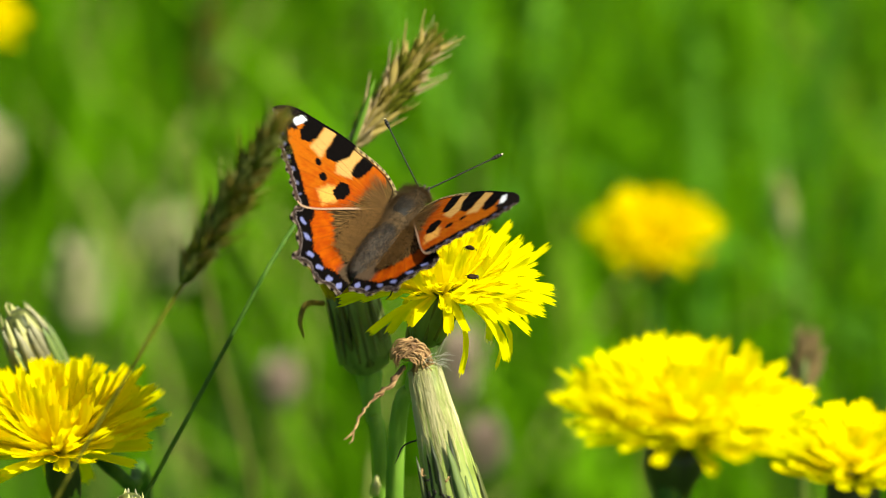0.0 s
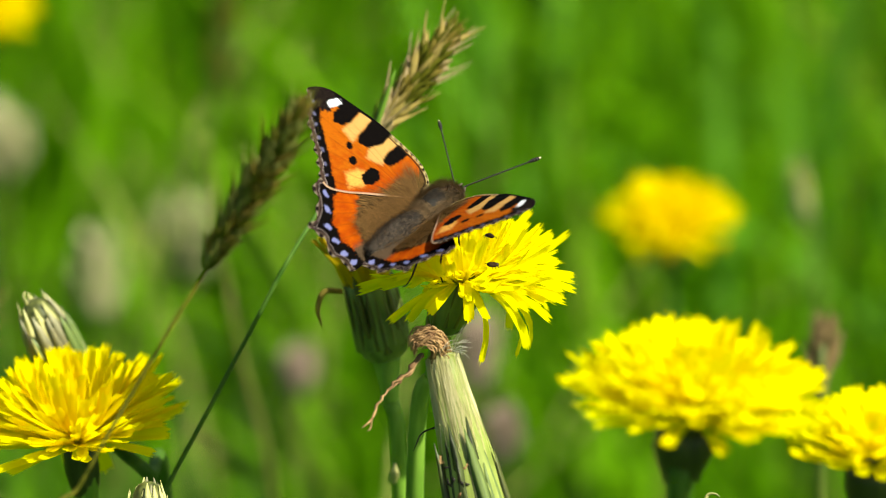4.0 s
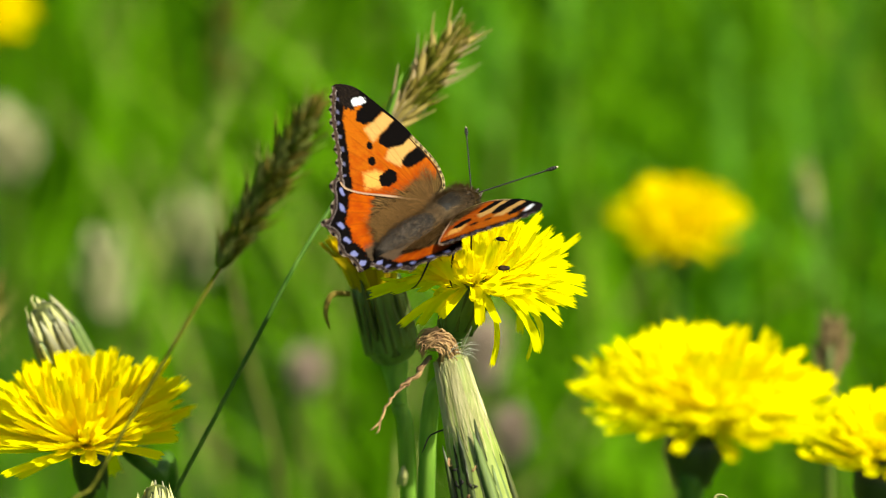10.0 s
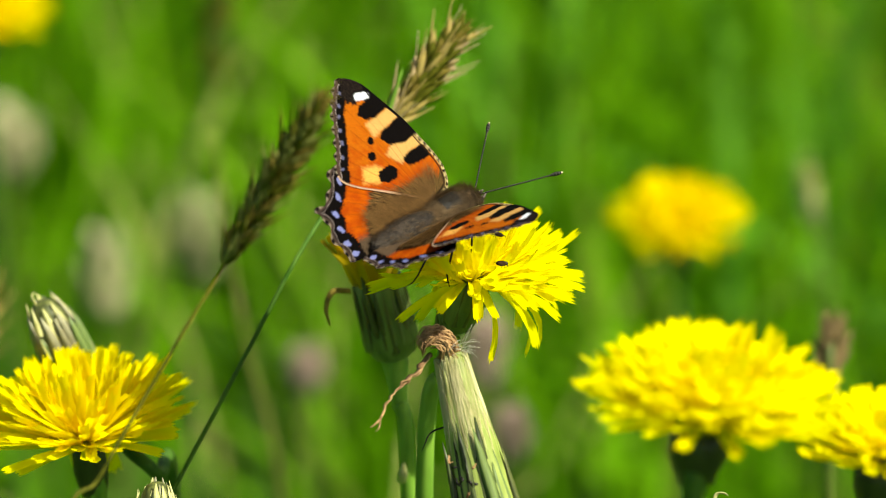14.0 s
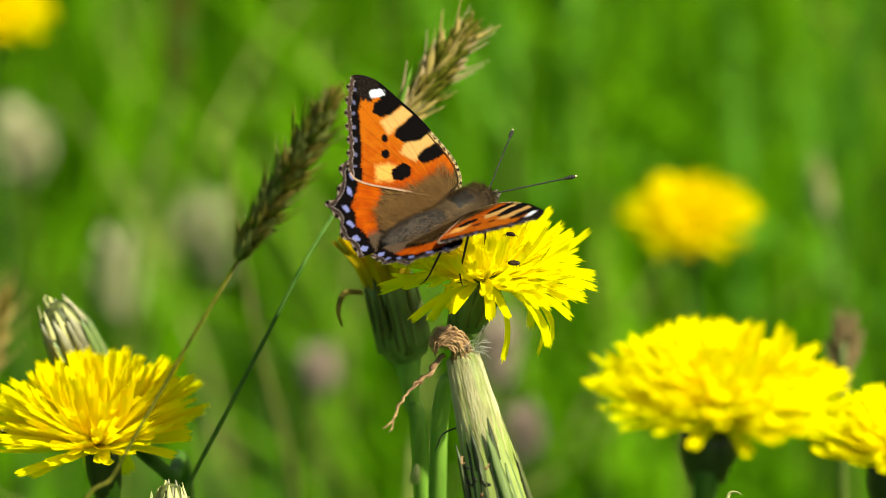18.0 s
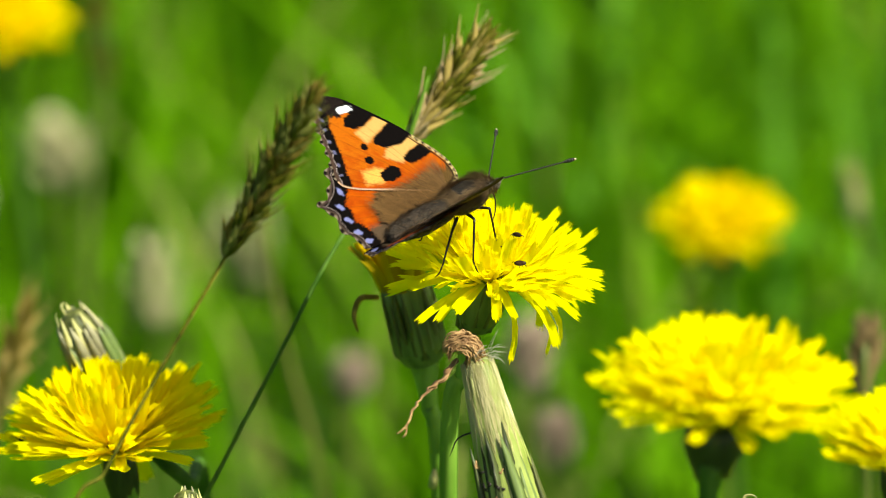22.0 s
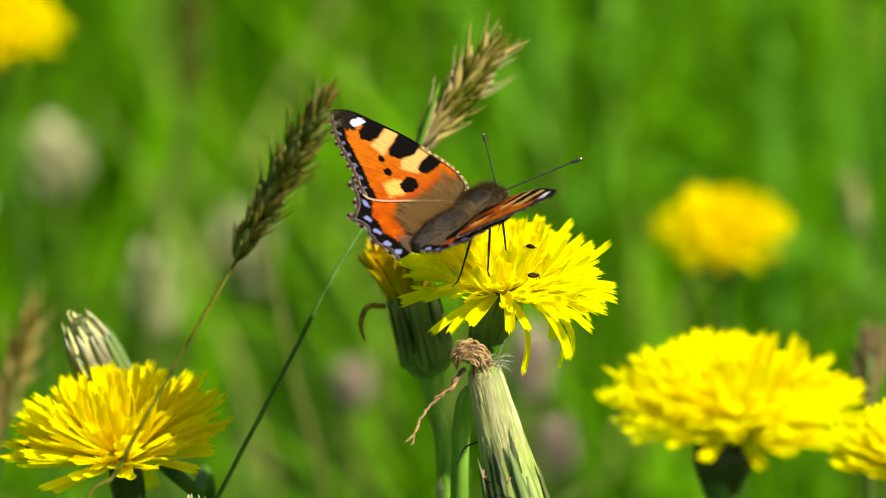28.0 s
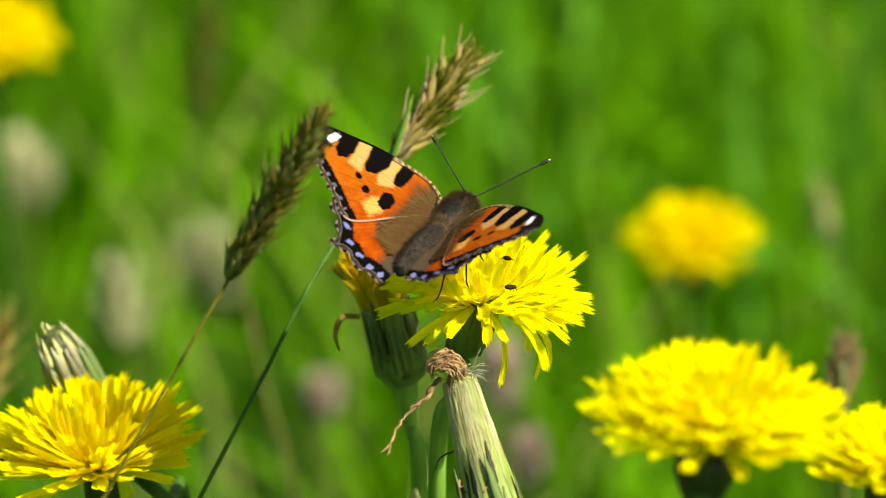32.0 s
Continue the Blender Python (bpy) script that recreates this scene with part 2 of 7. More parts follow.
def strap(length, width, bend, cup, seed, mat, droop=0.0):
    """One floret: a strap that widens to a five-toothed tip; root at the origin, along +y, face up +z."""
    r0 = random.Random(seed)
    V, Fc = [], []
    rows, cols = 6, 5
    yy = zz = 0.0
    ang = 0.0
    twist = r0.uniform(-0.35, 0.35)
    for i in range(rows):
        s = i / (rows - 1)
        if i:
            ang += bend / (rows - 1) * (0.4 + 1.2 * s)
            yy += length / (rows - 1) * math.cos(ang)
            zz += length / (rows - 1) * math.sin(ang)
        w = width * (0.42 + 0.58 * min(1, s * 1.5) ** 0.8)
        for j in range(cols):
            u = j / (cols - 1) * 2 - 1
            tw = twist * s
            x, h = u * w / 2, cup * w * (u * u - 0.4)
            V.append(Vector((x * math.cos(tw) - h * math.sin(tw), yy, zz + x * math.sin(tw) + h * math.cos(tw))))
    for i in range(rows - 1):
        for j in range(cols - 1):
            a = i * cols + j
            Fc.append((a, a + 1, a + 1 + cols, a + cols))
    d = Vector((0, math.cos(ang), math.sin(ang)))
    for j in range(cols - 1):
        a = (rows - 1) * cols + j
        V.append((V[a] + V[a + 1]) / 2 + d * length * r0.uniform(0.03, 0.10))
        Fc.append((a, a + 1, len(V) - 1))
    return mesh("petal", V, Fc, mat)


def bract_mesh(length, width, bend, mat, keel=1.0):
    """A pointed scale that hugs an involucre; root at the origin, up along +z, outer face -y."""
    V, Fc = [], []
    rows = 6
    for i in range(rows):
        s = i / (rows - 1)
        w = width * (0.75 + 0.5 * s) * (1 - s ** 2.2) + width * 0.06
        y = bend * length * s * s
        for x, h in ((-w / 2, 0.25 * w * keel), (0, -0.12 * w * keel), (w / 2, 0.25 * w * keel), (0, 0.25 * w)):
            V.append(Vector((x, y + h, s * length)))
    for i in range(rows - 1):
        for j in range(4):
            a, b = i * 4 + j, i * 4 + (j + 1) % 4
            Fc.append((a, b, b + 4, a + 4))
    Fc.append((0, 1, 2, 3)[::-1])
    Fc.append(tuple((rows - 1) * 4 + j for j in range(4)))
    return mesh("bract", V, Fc, mat)


# ---- ground and grass ----
def ground():
    n = 60
    xs = [math.copysign(abs(k / n) ** 3 * 300, k) for k in range(-n, n + 1)]
    V = [(x, y + 0.5, 0.012 * noise.noise(Vector((x * 2, y * 2, 0))) - 0.012 if abs(x) < 8 and abs(y) < 8 else -0.012) for y in xs for x in xs]
    w = 2 * n + 1
    Fc = [(i * w + j, i * w + j + 1, (i + 1) * w + j + 1, (i + 1) * w + j) for i in range(2 * n) for j in range(2 * n)]
    tagged(new("ground", mesh("ground", V, Fc, M_soil)), "mossy green meadow soil under the grass", "ground", kind="structure")


def grass_patch(name, label, count, x0, x1, y0, y1, h0, h1, w0, w1, seed, mat, keep=None):
    """Blades, each one bent ribbon with a keel, strewn over a stretch of the meadow."""
    g = np.random.RandomState(seed)
    segs = 5
    x, y = g.uniform(x0, x1, count), g.uniform(y0, y1, count)
    if keep is not None:
        k = keep(x, y, g.uniform(0, 1, count))
        x, y = x[k], y[k]
    c = len(x)
    h, w = g.uniform(h0, h1, c), g.uniform(w0, w1, c)
    turn, lean = g.uniform(0, 2 * np.pi, c), g.uniform(0.05, 0.9, c) ** 1.5
    s = np.linspace(0, 1, segs)
    V = np.zeros((c, segs, 3, 3))
    out = h[:, None] * lean[:, None] * s ** 2
    up = h[:, None] * (s - 0.35 * lean[:, None] * s ** 2)
    ww = w[:, None] * (1 - s ** 2.5) * (0.6 + 0.4 * np.minimum(1, s * 3)) + 0.0002
    for j, (e, keel) in enumerate(((-0.5, 0.0), (0.0, -0.18), (0.5, 0.0))):
        V[:, :, j, 0] = x[:, None] + np.cos(turn)[:, None] * (out + keel * ww) - np.sin(turn)[:, None] * e * ww
        V[:, :, j, 1] = y[:, None] + np.sin(turn)[:, None] * (out + keel * ww) + np.cos(turn)[:, None] * e * ww
        V[:, :, j, 2] = up - 0.012
    idx = np.arange(c * segs * 3).reshape(c, segs, 3)
    Fc = []
    for j in range(2):
        q = np.stack([idx[:, :-1, j], idx[:, :-1, j + 1], idx[:, 1:, j + 1], idx[:, 1:, j]], -1).reshape(-1, 4)
        Fc.append(q)
    me = bpy.data.meshes.new(name)
    me.from_pydata(V.reshape(-1, 3), [], np.concatenate(Fc).tolist())
    me.materials.append(mat)
    me.shade_smooth()
    tagged(new(name, me), label, "grass", kind="stuff")


ground()
grass_patch("meadow_grass", "tall bright green meadow grass blades", 26000, -0.8, 0.8, 0.32, 1.7, 0.06, 0.17, 0.0022, 0.006, 3, M_grass,
            lambda x, y, r: np.array([noise.noise(Vector((a * 9.0, b * 3.0, 3.0))) for a, b in zip(x, y)]) * 1.15 + 0.80 > r / np.maximum(0.001, np.clip((0.8 - np.abs(x)) / 0.5, 0, 1) * np.clip((1.7 - y) / 0.6, 0, 1)))
grass_patch("meadow_grass", "short green meadow grass under the flowers", 9000, -0.9, 0.9, -1.1, 0.34, 0.04, 0.12, 0.002, 0.005, 4, M_grass,
            lambda x, y, r: np.clip((0.9 - np.abs(x)) / 0.5, 0, 1) * np.clip((y + 1.1) / 0.5, 0, 1) > r)
grass_patch("meadow_grass", "green meadow grass around the flowers", 26000, -3.0, 3.0, -2.6, 4.0, 0.07, 0.18, 0.003, 0.007, 5, M_grass,
            lambda x, y, r: ((np.abs(x) > 0.3) | (y > 1.15) | (y < -0.7)) & (r > (np.hypot(x, y - 0.5) - 1.2) / 2.4))

grass_patch("meadow_grass", "broad bluish-green grass blades out in the meadow", 1100, 0.0, 0.16, 0.42, 0.95, 0.07, 0.17, 0.004, 0.009, 8, M_grass_blue,
            lambda x, y, r: np.array([noise.noise(Vector((a * 30.0, b * 4.0, 9.0))) for a, b in zip(x, y)]) * 1.6 > r)
grass_patch("dry_grass", "straw-coloured dry grass blades among the green", 70, -0.16, 0.02, 0.25, 0.7, 0.08, 0.16, 0.0012, 0.0024, 6, M_spikelet)


# ---- yellow composite flowers ----
STRAPS = {}


def straps(mat, kind):
    """A few petal shapes for one kind of head, shared by all its petals."""
    key = (mat.name, kind)
    if key not in STRAPS:
        bends = {"flat": (-0.32, -0.12, 0.08, 0.22), "cup": (0.15, 0.4, -0.2, 0.6), "droop": (-1.2, -0.9, -1.4, -0.6), "level": (-0.14, 0.0, 0.10, 0.22), "wild": (-0.40, -0.15, 0.15, 0.42)}[kind]
        STRAPS[key] = [strap(10 * MM, 2.1 * MM, b, c, 10 + i, mat) for i, (b, c) in enumerate(zip(bends * 2, (0.10, 0.16, 0.2, 0.12, 0.24, 0.14, 0.1, 0.2)))]
    return STRAPS[key]


def involucre(thing, at, axis, r, h, mat, bracts, bmat, seed, taper=0.6, bract_len=0.8, tilt=0.08):
    """The green cup under a head: a turned body, and its scales as parts. 'at' is its top."""
    prof = [(r * taper * 0.55, -h), (r * taper, -h * 0.93), (r * (taper + 0.25), -h * 0.75), (r * 1.0, -h * 0.45), (r * 0.97, -h * 0.2), (r * 0.95, 0), (r * 0.5, h * 0.06)]
    V, Fc = lathe(prof, 28, 0.025, 0.02, seed)
    cup = part("involucre", mesh("involucre", V, Fc, mat), thing, aim(at, axis))
    r0 = random.Random(seed)
    shapes = [bract_mesh(h * bract_len * k, r * (0.62 if bracts < 30 else 0.42), 0.06, m) for k, m in zip((1.0, 0.8, 0.6), bmat if isinstance(bmat, tuple) else (bmat,) * 3)]
    for i in range(bracts):
        a = 2 * math.pi * i / bracts * (1 + math.sqrt(5)) / 2 * 3
        k = i % 3
        z = -h * (0.97 - 0.12 * r0.random()) if k else -h * (0.85 - 0.1 * r0.random())
        rad = r * (taper + 0.12 if z < -0.8 * h else taper + 0.24)
        if tilt < 0:
            z, rad = -h * (0.84 - 0.3 * r0.random()), r * 1.03
        m = Matrix.Rotation(a, 4, "Z") @ Matrix.Translation((0, -rad, z)) @ Matrix.Rotation(tilt + 0.1 * r0.random(), 4, "X")
        part("bract", shapes[k], cup, m)
    return cup


def head(thing, at, axis, count, elevs, lengths, mat, seed, droop=(), disc=4.0, rough=6.0, slim=1.0, rim="flat", tail=1.0, dome=0.30, roll=0.35):
    """Florets in a spiral, short and upright in the middle, long and level at the rim. elevs and lengths (mm): middle, rim."""
    r0 = random.Random(seed)
    base = aim(at, axis)
    for i in range(count + len(droop)):
        hang = i >= count
        f = 1.0 if hang else math.sqrt((i + 1.5) / (count + 1))
        a = droop[i - count] if hang else i * 2.39996 + r0.uniform(-0.12, 0.12)
        e = elevs[0] + (elevs[1] - elevs[0]) * f ** 1.1 + r0.gauss(0, rough) - (r0.uniform(12, 32) if hang else 0)
        e = e if hang else max(e, elevs[1] - 9)
        L = (lengths[0] + (lengths[1] - lengths[0]) * f) * r0.uniform(0.88, 1.08) / 10 * (tail if hang else 1.0)
        kind = "droop" if hang else (rim if f > 0.62 else "cup")
        wide = slim * (0.72 + 0.38 * f) * r0.uniform(0.8, 1.2)
        m = base @ Matrix.Rotation(a, 4, "Z") @ Matrix.Translation((0, disc * f * MM, (1 - f * f) * dome * disc * MM)) @ Matrix.Rotation(radians(e), 4, "X") @ Matrix.Rotation(r0.uniform(-roll, roll), 4, "Y") @ Matrix.Diagonal((wide, L, L, 1))
        part("petal", r0.choice(straps(mat, kind)), thing, m)


def stalk(thing, name, pts, radii, mat, sides=12, ribs=0.04, label=""):
    """A stem in the thing's own space, from world points."""
    o = thing.location
    V, Fc = tube([Vector(p) * MM - o for p in pts], [r * MM for r in radii], sides, 8, ribs)
    return part(name, mesh(name, V, Fc, mat), thing, None, label)


def local(thing, p):
    return Vector(p) * MM - thing.location


FLOWERS = "yellow hawkbit flowers"
# the wide flower near the lens
wide_flower = root("hawkbit_flower", Vector((33, -78, 0)) * MM, "wide open bright yellow hawkbit flower on a dark green stem", "flower", FLOWERS)
stalk(wide_flower, "stem", [(33, -78, 0), (33.5, -77, 150), (34.5, -76.6, 290), (35.1, -75.4, 300.9)], [1.8, 1.5, 1.4, 1.8], M_stem_dark)
involucre(wide_flower, local(wide_flower, (35.6, -73.8, 308.6)), (0.07, 0.02, 1), 4.1 * MM, 8.6 * MM, M_involucre_shaded, 18, M_bract_olive, 31, 0.5)
head(wide_flower, local(wide_flower, (36.8, -73.4, 309.6)), (0.07, 0.15, 1),
     430, (58, 13), (6.6, 14.4), M_petal, 32, (2.95, 3.12, 3.28, 3.7), 4.6, 2.2, 0.78, "level", 0.42, 0.9, 0.2)

# its lower neighbour
lower_flower = root("hawkbit_flower", Vector((62, -68, 0)) * MM, "bright yellow hawkbit flower partly behind a wider one", "flower", FLOWERS)
stalk(lower_flower, "stem", [(62, -68, 0), (61, -66, 140), (61, -65, 280), (61.6, -64.9, 289.4)], [1.8, 1.5, 1.3, 1.8], M_stem_dark)
involucre(lower_flower, local(lower_flower, (62, -63.0, 297.2)), (-0.05, -0.02, 1), 3.8 * MM, 8 * MM, M_involucre_shaded, 16, M_bract_olive, 41)
head(lower_flower, local(lower_flower, (62, -62.9, 298.0)), (0.04, 0.13, 1),
     240, (58, 13), (5.2, 10.0), M_petal, 42, (), 3.6, 3.0, 0.85, "level", 1.0, 0.9, 0.2)

# the cup-shaped flower with a bud behind it
cup_flower = root("hawkbit_flower", Vector((-50, -2, 0)) * MM, "open yellow hawkbit flower with upswept petals on a hairy stem", "flower", FLOWERS)
stalk(cup_flower, "stem", [(-50, -2, 0), (-51, 0, 130), (-53.4, 3, 249), (-54.1, 3.9, 255.5)], [1.7, 1.4, 1.2, 1.6], M_stem)
involucre(cup_flower, local(cup_flower, (-55.2, 4.1, 264.2)), (-0.10, -0.03, 1), 2.7 * MM, 9.5 * MM, M_involucre_shaded, 16, M_bract_olive, 51)
head(cup_flower, local(cup_flower, (-55.5, 4.1, 265.0)), (-0.10, 0.10, 1),
     240, (70, 12), (10.5, 15.2), M_petal_gold, 52, (2.60, 2.74, 2.2), 3.0, 7.0, 0.95, "level", 0.85, 0.6, 0.2)

# one long petal of it, where a fly sits
FLY_AT = (-70.3, 0.3, 268.9)
_root, _tip = local(cup_flower, (-55.5, 3.6, 263.2)), local(cup_flower, (-72.0, -0.3, 267.9))
_d = _tip - _root
part("petal", strap(_d.length, 2.3 * MM, -0.15, 0.12, 5, M_petal_gold), cup_flower, Matrix.Translation(_root) @ (_d + Vector((0, 0, 0.0010))).to_track_quat("Y", "Z").to_matrix().to_4x4())

# the flower on which the butterfly feeds
seat_flower = root("hawkbit_flower", Vector((-3, -4, 0)) * MM, "shaggy yellow hawkbit flower with ragged petals under a butterfly", "flower", FLOWERS)
stalk(seat_flower, "stem", [(-3, -4, 0), (-3.2, -3, 140), (-2.6, -2.5, 262), (0.2, -2.0, 280), (1.4, -1.9, 286.1)], [1.7, 1.6, 1.4, 1.35, 1.7], M_stem)
involucre(seat_flower, local(seat_flower, (4.3, 1.0, 295.3)), (0.28, 0.0, 1), 3.7 * MM, 10.0 * MM, M_involucre, 16, M_bract_olive, 61)
head(seat_flower, local(seat_flower, (4.5, 1.0, 295.1)), (0.13, 0.05, 1),
     310, (68, 11), (4.8, 13.2), M_petal, 62, (1.7, 1.95, 2.3, 2.45, 3.3, 3.45), 4.0, 8.0, 0.68, "wild")

# the half-closed head beside it
closing_flower = root("hawkbit_flower", Vector((-3, 9, 0)) * MM, "half-closed ageing yellow hawkbit head on a ribbed green stalk", "flower", FLOWERS)
stalk(closing_flower, "stem", [(-3, 9, 0), (-4.0, 9.5, 135.3), (-5.2, 11.0, 250.1), (-6.7, 14.2, 267.3), (-7.4, 16.6, 272.9)], [1.6, 1.35, 1.2, 1.3, 2.2], M_stem)
involucre(closing_flower, local(closing_flower, (-10.3, 17.7, 286.5)), (-0.22, 0.05, 1), 4.1 * MM, 14 * MM, M_involucre, 46, (M_bract_olive, M_bract_olive, M_bract), 71, 0.80, 0.8, -0.05)
head(closing_flower, local(closing_flower, (-10.5, 17.7, 286.3)), (-0.2, 0.0, 1),
     120, (90, 79), (8.6, 8.8), M_petal_old, 72, (), 3.7, 5.0)
curl = tube([local(closing_flower, p) for p in ((-14.2, 13.7, 286.3), (-17, 12.8, 286.6), (-18, 11.7, 284.2), (-17.4, 11.1, 281.6))], [0.45 * MM, 0.5 * MM, 0.4 * MM, 0.15 * MM], 8, 6, 0, 0.4)
part("withered_petal", mesh("withered_petal", *curl, M_husk), closing_flower, None, "curled brown withered petal")
nub = tube([local(closing_flower, p) for p in ((-6.3, 9.6, 254.9), (-6.1, 9.2, 256.6), (-6, 9.5, 258.1))], [0.7 * MM, 0.75 * MM, 0.2 * MM], 8, 4)
part("nub", mesh("nub", *nub, M_bract_pale), closing_flower, None, "pale scale on the stalk")


# ---- spent head, buds ----
HOOK = ((1.0, -24, 282.6), (-1.1, -24.2, 281.9), (-2.0, -24.5, 281.2), (-2.5, -25.0, 280.1), (-3.0, -25.3, 279.0))


def spent_head():
    t = root("spent_hawkbit_head", Vector((14, -36, 0)) * MM, "closed spent hawkbit head, pale green with a withered brown tuft", "seed head")
    stalk(t, "stem", [(14, -36, 0), (13, -35, 130), (11.5, -34, 244), (10.4, -33.6, 258)], [1.8, 1.6, 1.6, 3.0], M_stem)
    foot, top = local(t, (10.2, -34.2, 258.2)), local(t, (1.2, -20.0, 292.6))
    axis = top - foot
    L = axis.length
    prof = [(2.4, 0), (4.6, 0.05), (5.4, 0.14), (5.4, 0.25), (4.7, 0.45), (3.7, 0.65), (2.8, 0.85), (2.3, 0.97), (1.6, 1.0)]
    V, Fc = lathe([(r * MM, z * L) for r, z in prof], 32, 0.03, 0.02, 5)
    body = part("involucre", mesh("involucre", V, Fc, M_bract_lime), t, aim(foot, axis))
    r0 = random.Random(17)
    long_b = [bract_mesh(L * k, 3.0 * MM, 0.0, m, 0.45) for k, m in ((0.9, M_bract_pale), (0.84, M_bract_lime), (0.94, M_bract_pale), (0.72, M_bract_lime), (0.62, M_bract_lime))]
    short_b = [bract_mesh(L * k, 2.4 * MM, -0.01, m, 0.6) for k, m in ((0.46, M_bract), (0.36, M_bract), (0.30, M_bract_olive))]
    # near-black bracts: the head's shaded side put into their colour
    shaded_b = [bract_mesh(L * k, 2.3 * MM, -0.01, M_bract_shaded) for k in (0.5, 0.4)]
    for i in range(22):
        a = 2 * math.pi * i / 22 + r0.uniform(-0.08, 0.08)
        m = Matrix.Rotation(a, 4, "Z") @ Matrix.Translation((0, -r0.uniform(5.3, 5.55) * MM, r0.uniform(0.06, 0.14) * L)) @ Matrix.Rotation(-0.108 + r0.uniform(-0.015, 0.02), 4, "X") @ Matrix.Rotation(r0.uniform(-0.05, 0.05), 4, "Y")
        part("bract", r0.choice(long_b), body, m)
    for i in range(26):
        a = 2 * math.pi * (i + 0.5) / 26 * 3 + r0.uniform(-0.1, 0.1)
        m = Matrix.Rotation(a, 4, "Z") @ Matrix.Translation((0, -r0.uniform(5.4, 5.7) * MM, r0.uniform(0.10, 0.30) * L)) @ Matrix.Rotation(-0.10 + r0.uniform(-0.03, 0.02), 4, "X") @ Matrix.Rotation(r0.uniform(-0.1, 0.1), 4, "Y")
        # bracts turned away from the sun get the painted shade
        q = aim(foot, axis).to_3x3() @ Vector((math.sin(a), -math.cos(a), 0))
        part("bract", short_b[i % 3] if q.x > 0.3 else shaded_b[i % 2], body, m)
    # withered tuft of brown florets, and the strand that dangles from it
    o = t.location
    pieces = []
    for i in range(170):
        f, k = math.asin(r0.uniform(-0.95, 0.95)), r0.uniform(0.72, 1.05)
        a0, a1 = r0.uniform(-25, 70), r0.uniform(95, 205)
        line = [Vector((1.0 + r0.uniform(-1.8, 2.0), -20 + 2.2 * math.sin(f), 291.9))] if i % 2 else []
        for q in range(5):
            a = radians(a0 + (a1 - a0) * q / 4 + r0.gauss(0, 9))
            line.append(Vector((-0.9 + 3.0 * k * math.cos(a) * math.cos(f), -20.3 + 2.6 * k * math.sin(f) + r0.gauss(0, 0.3), 294.3 + 2.3 * k * math.sin(a) * math.cos(f) + r0.gauss(0, 0.3))))
        pieces.append(tube([p * MM - o for p in line], [0.10 * MM, 0.17 * MM, 0.15 * MM, 0.12 * MM, 0.04 * MM], 5, 3, 0, 0.6))
    part("withered_tuft", mesh("withered_tuft", *join(*pieces), M_withered), t, None, "crumpled brown withered florets")
    strand = [(-1.5, -20.9, 293.2), (-3.4, -23.3, 291.3), (-5.8, -26.5, 290.9), (-7.8, -29.7, 290.0), (-8.9, -32.1, 288.6), (-9.3, -33.7, 287.5)]
    crumple = []
    for k in range(2):
        line = [p + Vector((r0.gauss(0, 0.13), r0.gauss(0, 0.13), r0.gauss(0, 0.13))) * (0.4 if q > 20 else 1.0) for q, p in enumerate(spline(strand, 5))]
        crumple.append(tube([p * MM - o for p in line[:len(line) - 3 * k]], [v * MM for v in (0.42, 0.3, 0.5, 0.34, 0.42, 0.2, 0.14, 0.24, 0.12, 0.16, 0.08, 0.04)], 6, 2, 0.25, 0.45))
    s1 = join(*crumple)
    tips = [tube([Vector(p) * MM - o for p in q], [0.16 * MM, 0.12 * MM, 0.05 * MM], 5, 4) for q in (
        [(-9, -32.5, 288.3), (-9.9, -33.3, 287.7), (-10.6, -33.7, 287.4)], [(-9.1, -32.8, 288.2), (-9.2, -33.4, 287.3), (-9.8, -33.7, 286.8)])]
    part("withered_strand", mesh("withered_strand", *join(s1, *tips), M_withered), t, None, "brown withered floret dangling on a strand")
    hairs = []
    for i in range(15):
        a = r0.uniform(-0.5, 1.2)
        p0 = Vector((2.0 + r0.uniform(-1.5, 1.2), -22 + r0.uniform(-2, 2), 293.4 + r0.uniform(0, 1.6)))
        d = Vector((math.cos(a), r0.uniform(-0.5, 0.5), math.sin(a)))
        n_ = r0.uniform(1.6, 4.0)
        p1 = p0 + d * n_ * 0.6 + Vector((0, 0, 0.3))
        p2 = p0 + d * n_ + Vector((0, 0, r0.uniform(-0.7, 0.5)))
        hairs.append(tube([q * MM - o for q in (p0, p1, p2)], [0.055 * MM, 0.05 * MM, 0.02 * MM], 4, 3))
    part("pappus", mesh("pappus", *join(*hairs), M_pappus), t, None, "wispy white pappus hairs")
    fibres = []
    for i in range(420):
        a, z0 = r0.uniform(0, 6.28), r0.uniform(0.42, 0.86)
        n_ = r0.uniform(0.2, 0.45)
        line = []
        for k in range(4):
            z = min(0.99, z0 + n_ * k / 3)
            rr = (5.85 - 3.5 * z + 0.1 + 0.15 * (k == 3) * r0.random()) * MM
            aa = a + r0.uniform(-0.06, 0.06)
            line.append(Vector((rr * math.cos(aa), rr * math.sin(aa), z * L)))
        fibres.append(tube(line, [0.02 * MM, 0.035 * MM, 0.035 * MM, 0.015 * MM], 4, 2))
    tagged(part("fibre_coat", mesh("fibre_coat", *join(*fibres), M_fibre), body), "fine pale fibrous coat", kind="stuff")
    hook = tube([Vector(p) * MM - o for p in HOOK], [0.16 * MM, 0.14 * MM, 0.12 * MM, 0.10 * MM, 0.03 * MM], 5, 4)
    part("bract_tip", mesh("bract_tip", *hook, M_chitin), t, None, "thin dark curled bract tip")
